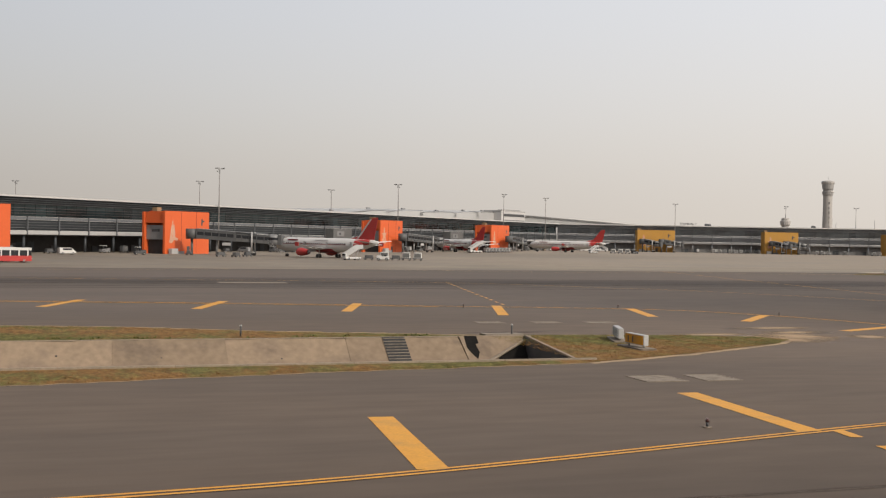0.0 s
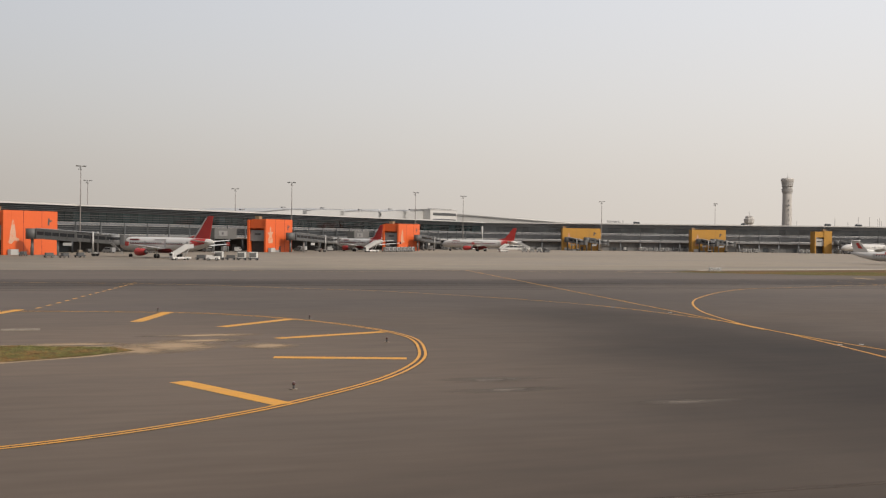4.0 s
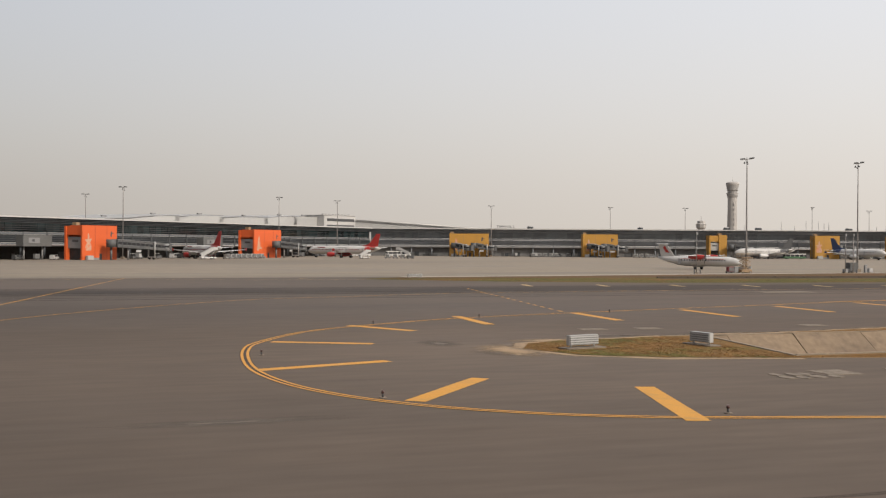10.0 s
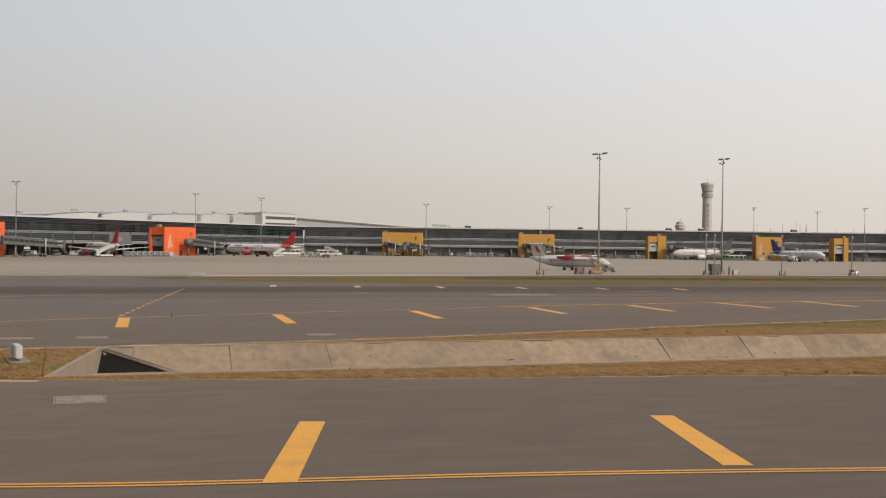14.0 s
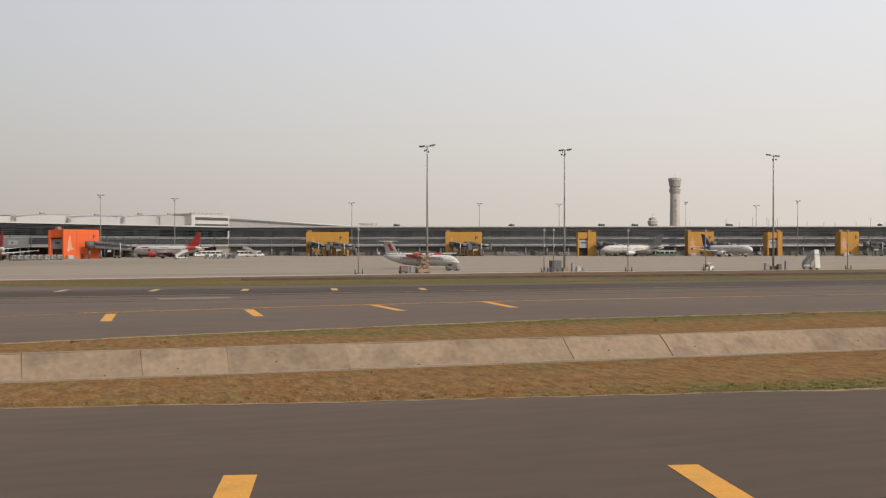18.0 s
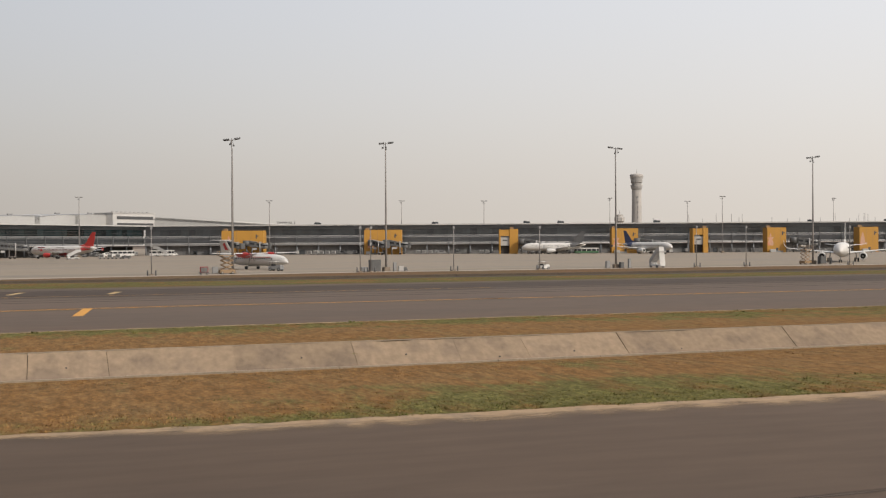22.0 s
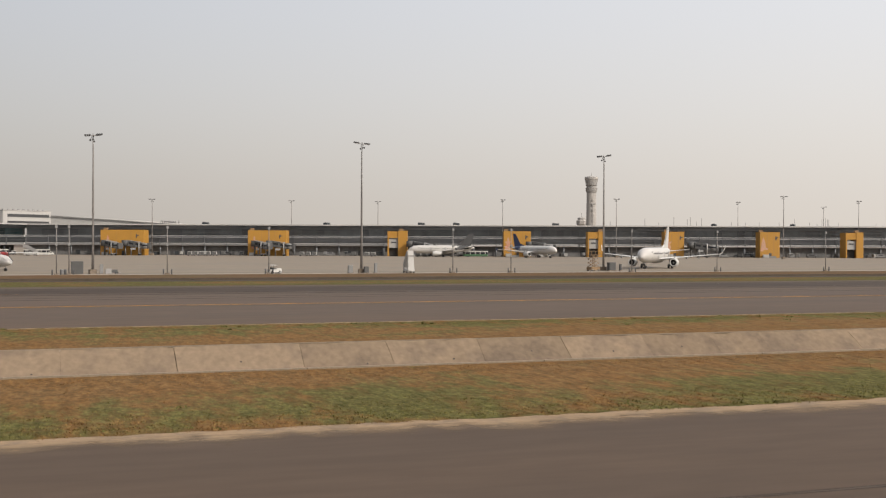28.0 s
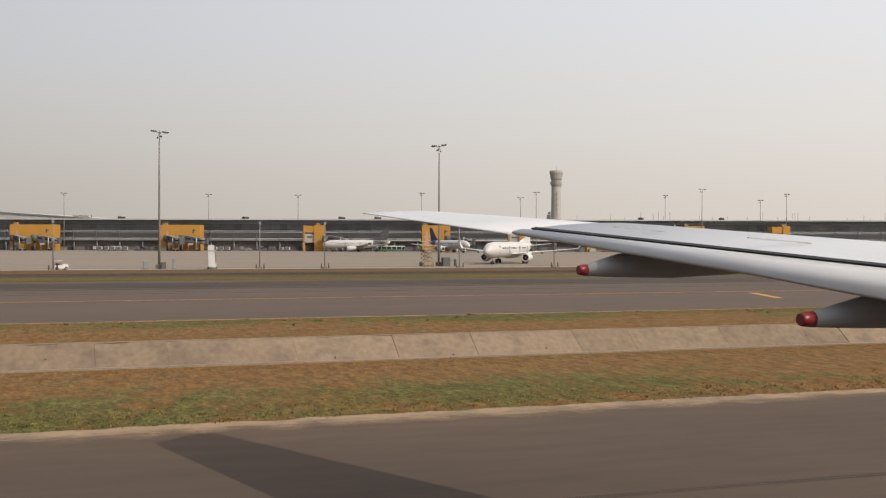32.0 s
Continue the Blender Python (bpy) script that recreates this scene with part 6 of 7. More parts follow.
def van(m, label, paint=M_WHITE, L=4.6):
    th = thing("service_van", m, label, "van")
    part("body", Geo().tube([[(-L / 2, y, z) for y, z in ((-0.85, 0.35), (-0.9, 1.1), (-0.8, 1.9), (0.8, 1.9), (0.9, 1.1), (0.85, 0.35))], [(L * 0.22, y, z) for y, z in ((-0.85, 0.35), (-0.9, 1.1), (-0.8, 1.9), (0.8, 1.9), (0.9, 1.1), (0.85, 0.35))], [(L * 0.38, y, z) for y, z in ((-0.85, 0.35), (-0.9, 1.1), (-0.8, 1.15), (0.8, 1.15), (0.9, 1.1), (0.85, 0.35))], [(L / 2, y, z) for y, z in ((-0.8, 0.4), (-0.82, 0.85), (-0.75, 0.9), (0.75, 0.9), (0.82, 0.85), (0.8, 0.4))]], caps=True), paint, th)
    for sd in (-1, 1):
        part("side_window", Geo().box((-0.2, sd * 0.87, 1.5), (L * 0.55, 0.06, 0.5)), M_WINDOW, th)
    part("windscreen", Geo().tube([[(L * 0.235, -0.7, 1.8), (L * 0.235, 0.7, 1.8)], [(L * 0.375, -0.7, 1.22), (L * 0.375, 0.7, 1.22)]], closed=False), M_WINDOW, th)
    wheels(th, (-L * 0.3, L * 0.3), 0.8, 0.33, 0.2)
    return th


def stair_truck(m, label, h=4.4):
    th = thing("stair_truck", m, label, "passenger stairs")
    part("chassis", Geo().box((0, 0, 0.75), (7.0, 2.1, 0.5), bevel=0.1), M_WHITE, th)
    part("cab", Geo().box((-2.9, 0, 1.5), (1.4, 2.0, 1.5), bevel=0.15), M_WHITE, th)
    part("cab_window", Geo().box((-3.62, 0, 1.8), (0.06, 1.7, 0.6)), M_WINDOW, th)
    rings = lambda x, z: [(x, -1.0, z), (x, 1.0, z), (x, 1.0, z + 0.35), (x, -1.0, z + 0.35)]
    part("stair_flight", Geo().tube([rings(-3.2, 1.0), rings(2.6, h - 0.6), rings(4.2, h - 0.6)], caps=True), M_STEEL, th)
    for sd in (-1, 1):
        part("side_panel", Geo().tube([[(-3.2, sd * 1.05, 1.2), (-3.2, sd * 1.05, 2.3)], [(2.6, sd * 1.05, h - 0.4), (2.6, sd * 1.05, h + 0.8)], [(4.2, sd * 1.05, h - 0.4), (4.2, sd * 1.05, h + 0.8)]], closed=False), M_PANEL_PALE, th)
    for i in range(10):
        part("tread", Geo().box((-3.0 + i * 0.56, 0, 1.4 + i * (h - 1.6) / 10), (0.4, 1.9, 0.08)), M_DARK, th)
    part("lift_strut", Geo().cyl((1.0, 0.7, 0.9), (2.8, 0.7, h - 0.6), 0.12, n=6), M_STEEL, th)
    part("lift_strut", Geo().cyl((1.0, -0.7, 0.9), (2.8, -0.7, h - 0.6), 0.12, n=6), M_STEEL, th)
    wheels(th, (-2.2, 2.2), 0.95, 0.42)
    return th


def cart(m, label, paint=M_WHITE, crate=True):
    th = thing("baggage_cart", m, label, "baggage cart", "baggage carts")
    part("deck", Geo().box((0, 0, 0.55), (2.8, 1.6, 0.2)), M_DARK, th)
    if crate:
        part("container", Geo().box((0, 0, 1.45), (2.2, 1.55, 1.55), bevel=0.18), paint, th)
        part("curtain", Geo().box((0, -0.79, 1.4), (1.8, 0.04, 1.2)), M_BRIDGE, th)
    else:
        part("luggage", Geo().box((0.1, 0, 1.0), (2.2, 1.3, 0.7), bevel=0.2), M_BRIDGE_DARK, th)
    part("tow_bar", Geo().cyl((1.4, 0, 0.5), (2.2, 0, 0.35), 0.06, n=5), M_STEEL, th)
    wheels(th, (-0.9, 0.9), 0.7, 0.25, 0.16)
    return th


def tug(m, label, paint=M_WHITE):
    th = thing("tow_tractor", m, label, "tow tractor")
    part("body", Geo().box((0, 0, 0.75), (3.4, 1.7, 0.8), bevel=0.15), paint, th)
    part("bonnet", Geo().box((0.9, 0, 1.25), (1.4, 1.5, 0.3), bevel=0.1), paint, th)
    part("canopy", Geo().box((-0.6, 0, 2.2), (1.7, 1.6, 0.12)), M_WHITE, th)
    for x in (-1.3, 0.1):
        for sd in (-1, 1):
            part("canopy_post", Geo().cyl((x, sd * 0.7, 1.1), (x, sd * 0.7, 2.15), 0.05, n=5), M_DARK, th)
    part("seat", Geo().box((-0.7, 0, 1.35), (0.6, 1.2, 0.5), bevel=0.1), M_BLACK, th)
    wheels(th, (-1.1, 1.1), 0.75, 0.4)
    return th


def white_box_truck(m, label):
    th = thing("catering_truck", m, label, "truck")
    part("box_body", Geo().box((-0.8, 0, 2.3), (5.4, 2.4, 2.5), bevel=0.08), M_WHITE, th)
    part("cab", Geo().box((2.9, 0, 1.5), (1.7, 2.2, 1.9), bevel=0.2), M_PANEL_PALE, th)
    part("windscreen", Geo().box((3.77, 0, 1.9), (0.06, 1.9, 0.8)), M_WINDOW, th)
    part("chassis", Geo().box((0.2, 0, 0.75), (7.0, 1.6, 0.4)), M_DARK, th)
    wheels(th, (-2.4, 2.6), 1.05, 0.48)
    return th


def scissor_lift(m, label):
    th = thing("scissor_lift", m, label, "scissor lift")
    part("base", Geo().box((0, 0, 0.6), (3.2, 1.8, 0.7), bevel=0.1), M_TRUSS, th)
    for k in range(3):
        for sd in (-0.7, 0.7):
            z = 1.0 + k * 0.95
            part("scissor_arm", Geo().cyl((-1.3, sd, z), (1.3, sd, z + 0.95), 0.09, n=5), M_TRUSS, th)
            part("scissor_arm", Geo().cyl((1.3, sd * 0.9, z), (-1.3, sd * 0.9, z + 0.95), 0.09, n=5), M_TRUSS, th)
    part("platform", Geo().box((0, 0, 3.95), (3.4, 1.9, 0.15)), M_TRUSS, th)
    for sd in (-0.95, 0.95):
        part("guard_rail", Geo().cyl((-1.7, sd, 4.9), (1.7, sd, 4.9), 0.05, n=5).cyl((-1.7, sd, 4.0), (-1.7, sd, 4.9), 0.05, n=5).cyl((1.7, sd, 4.0), (1.7, sd, 4.9), 0.05, n=5), M_TRUSS, th)
    wheels(th, (-1.1, 1.1), 0.8, 0.3, 0.2)
    return th


def cabinet(x, y, w, d, h, material, label):
    th = thing("utility_cabinet", pose(x, y, 0), label, "cabinet", "utility cabinets")
    part("body", Geo().box((0, 0, h / 2 + 0.1), (w, d, h), bevel=0.06), material, th)
    part("plinth", Geo().box((0, 0, 0.08), (w + 0.2, d + 0.2, 0.16)), M_SLAB, th)
    part("door", Geo().box((0, -d / 2 - 0.02, h / 2 + 0.1), (w * 0.8, 0.04, h * 0.85)), material, th)
    return th


apron_bus(pose(-53, 246, 0, 0, 0, 8), "white apron bus waiting near the gate", M_WHITE)
apron_bus(pose(-47.5, 241, 0, 0, 0, 15), "red and white apron bus with dark windows", M_RED, 8.5)
van(pose(-37, 326, 0, 0, 0, 20), "white and red service van by the pier", M_WHITE)
tug(pose(-17, 336, 0, 0, 0, 10), "dark tow tractor by the orange gate house", M_DARK)
# at the first red-tailed airliner
stair_truck(pose(36.5, 296, 0, 0, 0, 28) @ Matrix.Scale(0.8, 4), "white passenger stairs at the rear door of the airliner")
for i, (x, y, k) in enumerate(((47, 301, 1), (49.8, 299.5, 0), (52.6, 298.4, 1), (55.5, 297, 1), (42, 299, 0))):
    cart(pose(x, y, 0, 0, 0, -20), "white baggage cart with grey curtain on the apron" if k else "open dark baggage cart beside the airliner", M_WHITE, bool(k))
tug(pose(44.5, 293.5, 0, 0, 0, 160), "white tow tractor behind the airliner")
for x, y in ((4, 318), (8, 316), (12, 322), (-3, 336)):
    cart(pose(x, y, 0, 0, 0, rr.uniform(0, 90)), "open dark baggage cart under the boarding bridge", M_WHITE, False)
# second and third
stair_truck(pose(133, 466, 0, 0, 0, 25), "grey passenger stairs at the second red-tailed airliner")
stair_truck(pose(210, 506, 0, 0, 0, 28) @ Matrix.Scale(0.8, 4), "white passenger stairs behind the red-tailed airliner")
stair_truck(pose(254, 586, 0, 0, 0, 150), "white passenger stairs parked in front of the terminal")
for i in range(8):
    cart(pose(142 + i * 2.5, 476 + i * 2.3, 0, 0, 0, 43), "grey baggage cart in a row by the gate house", M_PANEL_PALE, True)
for i in range(3):
    cart(pose(222 + i * 3.4, 508 - i * 1.2, 0, 0, 0, -15), "white baggage cart behind the airliner", M_WHITE, True)
tug(pose(232, 504, 0, 0, 0, 10), "dark tow tractor with cart on the apron", M_DARK)
for x, y, a in ((228, 598, 20), (262, 607, 15)):
    van(pose(x, y, 0, 0, 0, a), "white service van parked under the terminal front")
apron_bus(pose(236, 612, 0, 0, 0, 10), "white apron bus parked under the terminal front")
apron_bus(pose(256, 606, 0, 0, 0, -12), "white apron bus parked under the terminal front")
for x, y, n in ((330, 583, 5), (384, 563, 3), (440, 543, 4), (415, 551, 2)):
    for i in range(n):
        cart(pose(x + i * 3.0, y - i * 1.08, 0, 0, 0, -20), "grey baggage cart standing by the terminal front", M_PANEL_PALE, True)
apron_bus(pose(451, 536, 0, 0, 0, -15), "grey apron bus standing by the terminal front", M_PANEL)
apron_bus(pose(466, 530, 0, 0, 0, -20), "green and white apron bus by the terminal front", M_GREEN)
van(pose(499, 520, 0, 0, 0, -30), "white service van near the blue-tailed airliner")
white_box_truck(pose(462, 536, 0, 0, 0, 160), "white truck near an amber gate house")
# service equipment standing close along the pier and the front
rc = random.Random(77)
for org, dx, dy, spans, count, far in ((PIER_A, 0.7071, 0.7071, ((100, 122), (172, 203), (306, 332), (410, 440)), 62, 555), (PIER_C, 0.9404, -0.34, ((40, 74), (118, 148), (190, 210), (250, 274), (294, 310), (334, 352), (382, 400)), 58, 470)):
    made = 0
    while made < count:
        u, off = rc.uniform(60, far), rc.uniform(2.5, 13)
        if any(a0 < u < a1 for a0, a1 in spans) and off > 7:
            continue
        m_ = pose(org.x + dx * u + dy * off, org.y + dy * u - dx * off, 0, 0, 0, math.degrees(math.atan2(dy, dx)) + rc.choice((0, 0, 0, 90, 20)))
        pick = rc.random()
        if pick < 0.4:
            cart(m_, "dark covered baggage cart parked by the terminal", rc.choice((M_PANEL, M_BRIDGE_DARK, M_BRIDGE, M_PANEL_PALE)), True)
        elif pick < 0.62:
            cart(m_, "open dark baggage cart with luggage by the terminal", M_DARK, False)
        elif pick < 0.78:
            tug(m_, "small tow tractor parked by the terminal", rc.choice((M_DARK, M_PANEL, M_BRIDGE)))
        else:
            van(m_, "service van parked under the terminal edge", rc.choice((M_PANEL_PALE, M_PANEL, M_BRIDGE_DARK)))
        made += 1
# along the apron edge
lone_stairs = stair_truck(pose(341.2, 240.5, 0, 0, 0, 262) @ Matrix.Scale(0.85, 4), "tall white passenger stairs parked alone on the apron edge", 5.0)
part("ramp_panel", Geo().tube([[(4.35, -0.8, 0.7), (4.35, 0.8, 0.7), (4.45, 0.8, 0.7), (4.45, -0.8, 0.7)], [(3.9, -1.0, 6.0), (3.9, 0.5, 6.0), (4.0, 0.5, 6.0), (4.0, -1.0, 6.0)]], caps=True), M_WHITE, lone_stairs, "white raised end panel")
tug(pose(310.6, 239.5, 0, 0, 0, 20) @ Matrix.Scale(0.85, 4), "white tow tractor with canopy at the apron edge")
scissor_lift(pose(237.4, 240.6, 0, 0, 0, 5), "yellow scissor lift parked at the mast")
scissor_lift(pose(393, 252, 0, 0, 0, 20), "yellow scissor frame parked at the mast")
cart(pose(232.5, 239.6, 0, 0, 0, 0) @ Matrix.Scale(0.75, 4), "low dark red generator cart on the apron edge", M_DEEP_RED, True)
cart(pose(277.4, 243, 0, 0, 0, 8) @ Matrix.Scale(0.7, 4), "low dark cart behind a mast", M_DARK, False)
tug(pose(252, 262, 0, 0, 0, -40), "grey tow tractor at the turboprop nose", M_PANEL)
for x, y, w, d, h, m_ in ((270.2, 241, 2.4, 1.8, 2.6, M_BRIDGE_DARK), (267.5, 240, 1.3, 1.0, 1.0, M_PANEL), (275, 241.5, 0.7, 0.6, 2.0, M_PANEL), (276.4, 241.4, 1.2, 0.8, 1.1, M_STEEL), (327.4, 239.6, 1.0, 0.8, 1.7, M_PANEL), (331.0, 239.4, 1.0, 0.9, 1.4, M_BRIDGE_DARK), (333.2, 239.6, 0.6, 0.6, 2.2, M_PANEL), (397.5, 251, 1.8, 1.4, 2.0, M_BRIDGE_DARK), (235, 241, 1.2, 0.9, 1.5, M_PANEL), (399.5, 250, 0.5, 0.5, 1.6, M_DARK)):
    cabinet(x, y, w, d, h, m_, "grey utility cabinet on a plinth at a mast base")


# ---------------------------------------------------------------- taxiway signs, edge lights, kerbs
def guidance_sign(m, w, label, face=M_PANEL_PALE, back=True):
    th = thing("taxiway_sign", m, label, "taxiway sign", "taxiway signs")
    part("plinth", Geo().box((0, 0, 0.06), (w + 0.8, 1.1, 0.12), bevel=0.1), M_SLAB, th)
    part("housing", Geo().box((0, 0, 0.58), (w, 0.34, 0.64), bevel=0.03), M_PANEL_PALE, th)
    if face is M_YELLOW:
        part("face_panel", Geo().box((0, -0.19, 0.58), (w - 0.12, 0.03, 0.54)), face, th)
        part("face_mark", Geo().box((-w * 0.3, -0.21, 0.58), (0.12, 0.02, 0.36)).box((-w * 0.05, -0.21, 0.58), (0.12, 0.02, 0.36)), M_DARK, th)
    else:
        part("face_panel", Geo().box((0, -0.18, 0.58), (w - 0.1, 0.03, 0.56)), M_BRIDGE, th)
        for i in range(4):
            part("louvre", Geo().box((0, -0.21, 0.37 + i * 0.14), (w - 0.08, 0.05, 0.085)), M_PANEL_PALE, th)
    for sx in (-0.8, 0.8):
        part("leg", Geo().cyl((sx * w / 2, 0, 0.1), (sx * w / 2, 0, 0.4), 0.06, n=6), M_STEEL, th)
    return th


guidance_sign(pose(-0.5, 66.2, 0, 0, 0, -110), 2.8, "small taxiway guidance sign with a pale housing on the grass island", M_PANEL_PALE)
guidance_sign(pose(-1.8, 61.2, 0, 0, 0, -90), 2.4, "yellow and black taxiway guidance sign on the grass island", M_YELLOW)
guidance_sign(pose(106.22, 65.0, 0, 0, 0, 14), 2.4, "pale ribbed back of a taxiway guidance sign on the grass tip")
guidance_sign(pose(115.02, 65.0, 0, 0, 0, -82), 2.0, "pale ribbed back of a taxiway guidance sign beside the culvert")
guidance_sign(pose(140.65, 209, 0, 0, 0, 0), 3.0, "pale ribbed back of a taxiway guidance sign on the median")


def edge_light():
    th = thing("edge_light", Matrix.Identity(4), "small dark taxiway edge light on a pale base plate", "edge light", "edge lights")
    part("base_plate", Geo().cyl((0, 0, 0), (0, 0, 0.04), 0.17, n=10), M_SLAB, th)
    part("stem", Geo().cyl((0, 0, 0.03), (0, 0, 0.22), 0.05, n=8), M_DARK, th)
    part("lens", Geo().cyl((0, 0, 0.2), (0, 0, 0.33), 0.08, 0.06, n=10), M_LENS, th)
    return th


el0 = edge_light()
el0.matrix_basis = pose(-13.1, 34.6, 0)
for x, y in ((2.7, 36.9), (99.5, 38.3), (17.6, 47.3), (27.4, 67.3), (26.72, 87.5), (15.8, 98.2), (0.3, 99.6), (87.6, 46.4), (85.8, 66.2), (99.11, 89.5), (110.82, 95.6), (126.33, 99.9), (114.4, 35.2)):
    copy_thing(el0, pose(x, y, 0))
for x, y in ((41.9, 30.9), (47.2, 39.7), (51.6, 49.3), (55.3, 59.8), (56.3, 48.9), (57, 39.1), (58.9, 30.2), (56.9, 59.7), (60.4, 90), (58.7, 98)):
    st_ = solid("inset_light", Geo().cyl((x + 0.3, y, 0), (x + 0.3, y, 0.03), 0.15, n=10), M_PANEL_PALE, "flush round centre line light set in the asphalt", "inset light", group="inset lights")
for x, y in ((-24.5, 71.6), (-6.3, 70.6)):
    mk = thing("marker_post", pose(x, y, 0), "short dark marker post beside the drain", "marker post", "marker posts")
    part("post", Geo().cyl((0, 0, 0), (0, 0, 0.7), 0.06, n=6), M_DARK, mk)
    part("cap", Geo().cyl((0, 0, 0.7), (0, 0, 0.78), 0.08, n=6), M_PANEL_PALE, mk)
kb = Geo()
for i in range(80):
    x = 191 + i * 7.0
    y = 205 - min(5.0, (x - 128) * 0.03)
    kb.box((x + 3.48, y, 0.21), (6.98, 0.45, 0.42))
flat("median_dark_strip", [(191, 202.4), (290, 199.2), (900, 199.2), (900, 194), (290, 194), (191, 200.5)], 0.03, M_RED_LINE, "flat dark strip before the kerb", "gutter")
solid("median_kerb", kb, M_KERB, "low concrete drain kerb along the grass median, face shade painted in", "kerb", "structure")
flat("apron_edging", [(141, 216), (170, 220.2), (215, 229.2), (262, 236.2), (900, 238), (900, 243), (262, 241.2), (215, 234.2), (170, 225.2), (141, 221)], 0.05, M_SLAB_PALE, "pale concrete edging along the apron", "edging")
flat("median_soil", [(134, 208), (262, 203.5), (900, 203.5), (900, 238), (262, 236.2), (215, 229.2), (170, 220.2), (141, 216)], 0.05, M_SOIL, "bare brown soil bank before the apron", "soil", "stuff")


# broken concrete paving beside the inspection slabs
rb = random.Random(8)
for k in range(7):
    bx, by = 109.4 + (k % 4) * 0.85 + rb.uniform(-0.2, 0.2), 47.7 + (k // 4) * 1.3 + rb.uniform(-0.2, 0.2)
    ring = [(bx + rb.uniform(0.3, 0.5) * math.cos(a * math.pi / 3), by + rb.uniform(0.45, 0.75) * math.sin(a * math.pi / 3)) for a in range(6)]
    solid("paving_fragment", Geo().tube([[(x, y, 0.0) for x, y in ring], [(x, y, 0.03) for x, y in ring]], caps=True), M_SLAB, "broken piece of pale concrete paving in the asphalt", "paving", "structure", "broken paving")


# pale scuffs, worn soil and wash marks on the asphalt
def patch(x, y, rx, ry, seed, material=None):
    r2 = random.Random(seed)
    n = 24
    z = 0.0026 + 0.00012 * seed if seed < 40 else 0.0085 + 0.0005 * (seed - 40)
    vs, sp, fs = [(x, y, z)], [0.0], []
    for f in (0.5, 1.0):
        for i in range(n):
            a = 2 * math.pi * i / n
            k = f * r2.uniform(0.85, 1.15)
            vs.append((x + rx * math.cos(a) * k, y + ry * math.sin(a) * k, z))
            sp.append(f)
    for i in range(n):
        j = (i + 1) % n
        fs += [(0, 1 + i, 1 + j), (1 + i, 1 + n + i, 1 + n + j, 1 + j)]
    me = bpy.data.meshes.new("dust_patch")
    me.from_pydata(vs, [], fs)
    me.attributes.new("spread", "FLOAT", "POINT").data.foreach_set("value", sp)
    solid("dust_patch", me, material or M_SCUFF, "pale dusty wash mark on the asphalt", "dust", "stuff")


for i, (x, y, rx, ry) in enumerate(((13.7, 66.5, 2.6, 3.2), (17.9, 70.5, 2.8, 2.0), (14.2, 74.2, 3.0, 0.8), (100.61, 64, 2.6, 3.0), (98.61, 71, 2.0, 3.5), (26.62, 45, 4, 1.2), (32.5, 40, 4, 1.0), (112.62, 73.8, 5.5, 1.2), (123.63, 74.0, 4.5, 1.2), (80.3, 41.7, 6.5, 1.2), (27.2, 48.5, 3.5, 1.6), (-5.3, 73.0, 5, 0.8), (122.23, 73.4, 3.6, 2.2), (110.62, 48.4, 2.2, 1.2))):
    patch(x, y, rx, ry, i)
for i, (x, y, rx, ry) in enumerate(((101.41, 65.2, 2.6, 5.6), (12.3, 65.6, 3.0, 3.8), (8.7, 69.6, 5.0, 1.4), (106.62, 71.5, 4.0, 1.4), (14.5, 67.5, 3.6, 4.6), (16.2, 70.6, 3.4, 1.6), (19.7, 66.5, 2.6, 2.6), (17.2, 74.4, 4.5, 1.5), (122.0, 73.2, 3.4, 1.2))):
    patch(x, y, rx, ry, 40 + i, M_DUST)


# ---------------------------------------------------------------- grass tufts
def tufts(name, x, y, z, material, label, h0, h1, seed, blades=4, spread=0.1):
    """Low leaning blades, a few at each place."""
    r2 = np.random.default_rng(seed)
    n = len(x)
    x, y = np.repeat(x, blades), np.repeat(y, blades)
    h = np.repeat(r2.uniform(h0, h1, n), blades) * r2.uniform(0.6, 1.1, n * blades)
    a = r2.uniform(0, 2 * math.pi, n * blades)
    c, s = np.cos(a), np.sin(a)
    w = h * r2.uniform(0.5, 1.1, n * blades)
    x = x + r2.normal(0, spread, n * blades)
    y = y + r2.normal(0, spread, n * blades)
    lean = h * r2.uniform(0.3, 1.4, n * blades)
    v = np.empty((n * blades, 3, 3))
    v[:, 0] = np.stack([x - s * w / 2, y + c * w / 2, np.full_like(x, z)], 1)
    v[:, 1] = np.stack([x + s * w / 2, y - c * w / 2, np.full_like(x, z)], 1)
    v[:, 2] = np.stack([x + c * lean, y + s * lean, z + h], 1)
    k = n * blades
    me = bpy.data.meshes.new(name)
    me.vertices.add(k * 3)
    me.vertices.foreach_set("co", v.ravel())
    me.loops.add(k * 3)
    me.loops.foreach_set("vertex_index", np.arange(k * 3, dtype=np.int32))
    me.polygons.add(k)
    me.polygons.foreach_set("loop_start", np.arange(0, k * 3, 3, dtype=np.int32))
    me.update(calc_edges=True)
    me.materials.append(material)
    return tagged(new(name, me), label, "grass", kind="stuff")


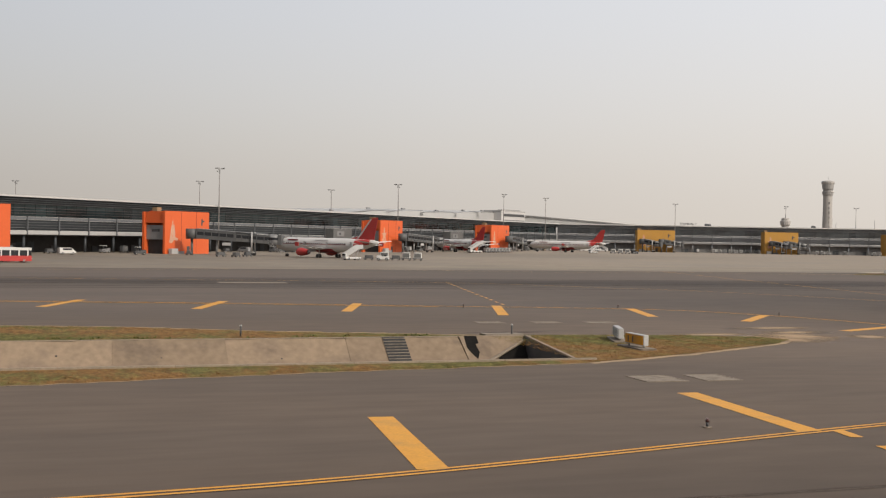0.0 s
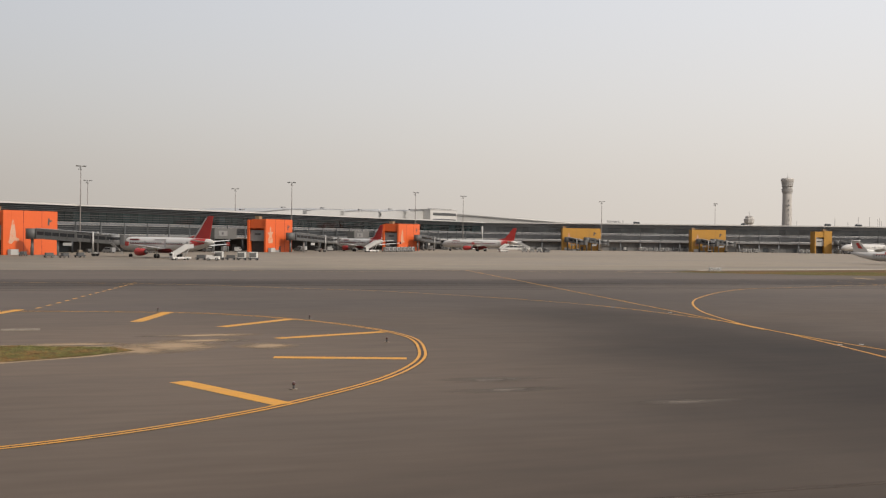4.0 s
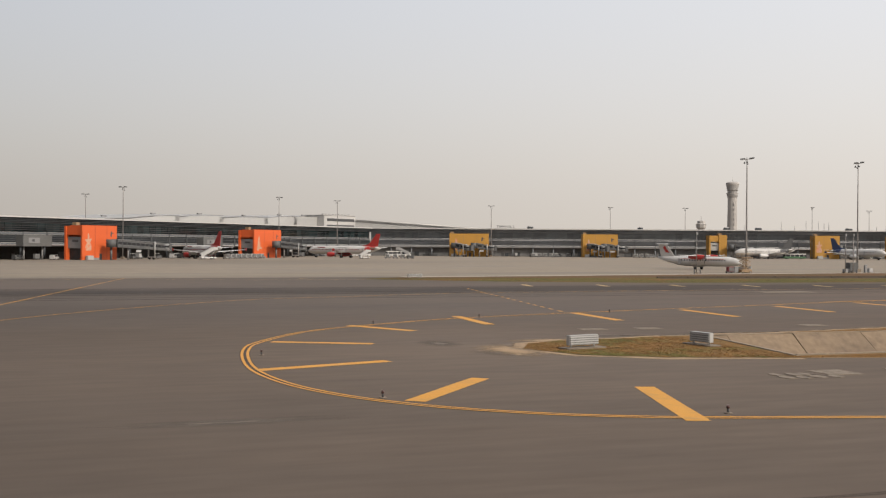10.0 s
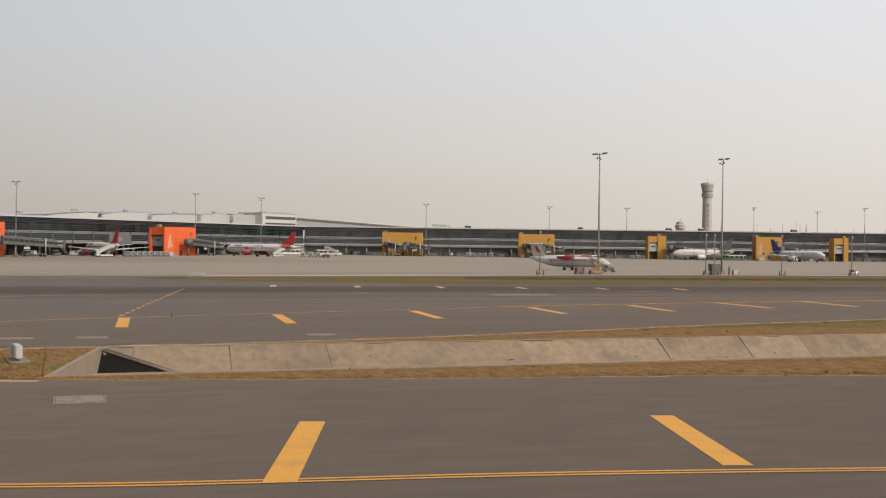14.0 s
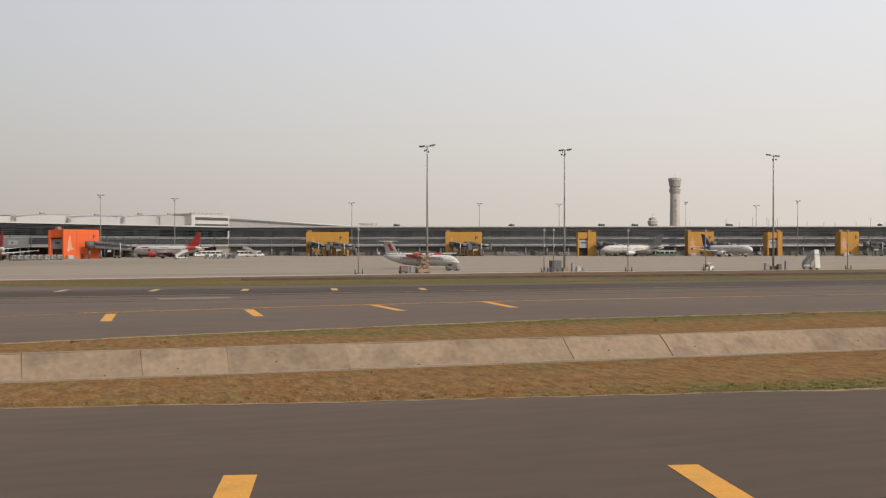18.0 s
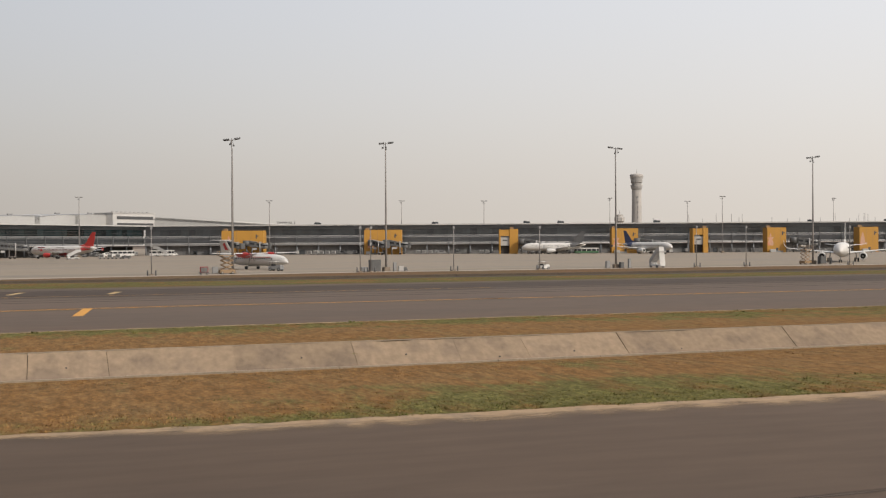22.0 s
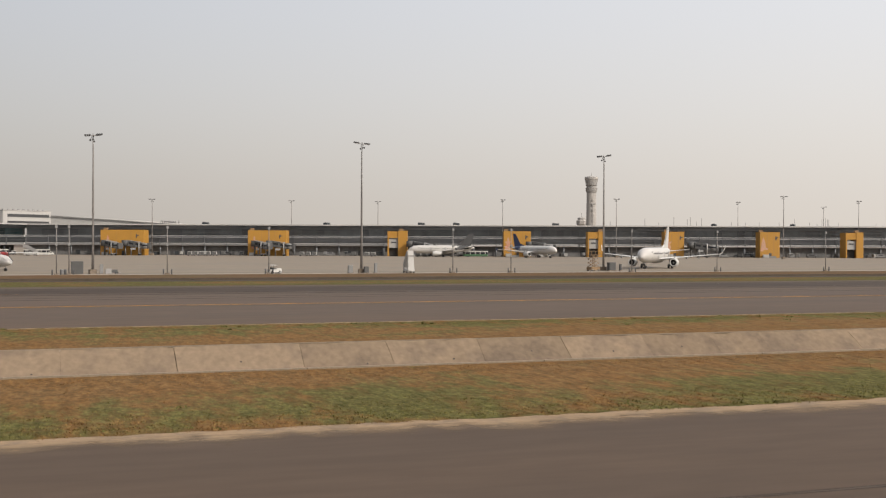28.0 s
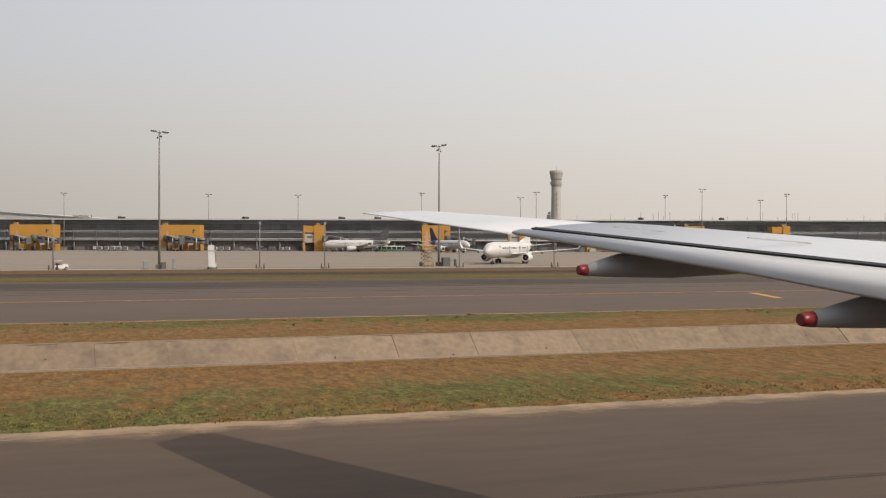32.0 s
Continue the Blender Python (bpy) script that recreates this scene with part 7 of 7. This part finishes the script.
def strewn(line, lip, xa, xb, per_m2, seed):
    """Random places between an outer grass line and a drain lip."""
    r2 = np.random.default_rng(seed)
    pts = sorted(line)
    lx, ly = np.array([p[0] for p in pts]), np.array([p[1] for p in pts])
    deep = np.abs(np.interp(np.linspace(xa, xb, 200), lx, ly) - lip)
    n = int(per_m2 * (xb - xa) * deep.mean())
    x = r2.uniform(xa, xb, n * 3)
    d = np.abs(np.interp(x, lx, ly) - lip)
    keep = r2.uniform(0, deep.max(), n * 3) < d
    x = x[keep][:n]
    y0 = np.interp(x, lx, ly)
    return x, y0 + (lip - y0) * r2.uniform(-0.01, 0.99, len(x))


for line, lip, xa, xb, dens in ((GRASS_C_NEAR, D2_NEAR, 114, 400, 26), (GRASS_C_FAR, D2_FAR, 114, 420, 12), (GRASS_A_NEAR, D1_NEAR, -62, -11, 22), (GRASS_A_FAR, D1_FAR, -80, -11, 12)):
    tufts("grass_tufts", *strewn(line, lip, xa, xb, dens, 7), 0.02, M_TUFT if xa > 0 else M_TUFT_A, "low mixed green and straw-coloured grass along the drain", 0.02, 0.065, 9)

# upright clumps, thicker towards the taxiway side
for line, lip, xa, xb, dens, h0, h1 in ((GRASS_C_NEAR, D2_NEAR, 116, 400, 3.0, 0.03, 0.085), (GRASS_C_FAR, D2_FAR, 116, 420, 1.2, 0.03, 0.08), (GRASS_A_NEAR, D1_NEAR, -62, -9, 3.0, 0.03, 0.09), (GRASS_A_FAR, D1_FAR, -80, -9, 1.4, 0.03, 0.09)):
    tufts("grass_clumps", *strewn(line, lip, xa, xb, dens, 17), 0.02, M_TUFT if xa > 0 else M_TUFT_A, "uneven clumps of olive and straw-coloured grass", h0, h1, 19, 9, 0.13)


def inside(poly, count, seed):
    r2 = np.random.default_rng(seed)
    xs, ys = np.array([p[0] for p in poly]), np.array([p[1] for p in poly])
    x, y = r2.uniform(xs.min(), xs.max(), count), r2.uniform(ys.min(), ys.max(), count)
    ins = np.zeros(count, bool)
    j = len(poly) - 1
    for i in range(len(poly)):
        if ys[i] != ys[j]:
            ins ^= ((ys[i] > y) != (ys[j] > y)) & (x < (xs[j] - xs[i]) * (y - ys[i]) / (ys[j] - ys[i]) + xs[i])
        j = i
    return x[ins], y[ins]


for poly, s_, blades_m in ((GRASS_A_TIP, 1, M_TUFT_A), (GRASS_C_TIP, 2, M_TUFT_TIP)):
    tufts("grass_tufts", *inside(poly, 7000, s_), 0.03, blades_m, "low patchy grass on the island tip", 0.02, 0.065, s_ + 5)
# weeds on the edges of the drain and along the taxiway side
rw = np.random.default_rng(31)
tufts("weeds", rw.uniform(-70, -12, 60), D1_FAR + rw.uniform(0.3, 1.6, 60), 0.02, M_WEED, "dark green weeds along the drain edge", 0.08, 0.2, 31, 9, 0.14)
wx = rw.uniform(160, 410, 120)
wf = np.interp(wx, [p[0] for p in GRASS_C_FAR], [p[1] for p in GRASS_C_FAR])
tufts("weeds", wx, wf - rw.uniform(0.3, 9.0, 120), 0.02, M_WEED, "dark green weeds on the far drain verge", 0.07, 0.2, 32, 9, 0.14)
wx = rw.uniform(125, 400, 190)
tufts("weeds", wx, np.interp(wx, [p[0] for p in GRASS_C_NEAR], [p[1] for p in GRASS_C_NEAR]) + rw.exponential(3.0, 190), 0.02, M_WEED, "dark green weeds near the taxiway edge", 0.05, 0.13, 33, 10, 0.16)
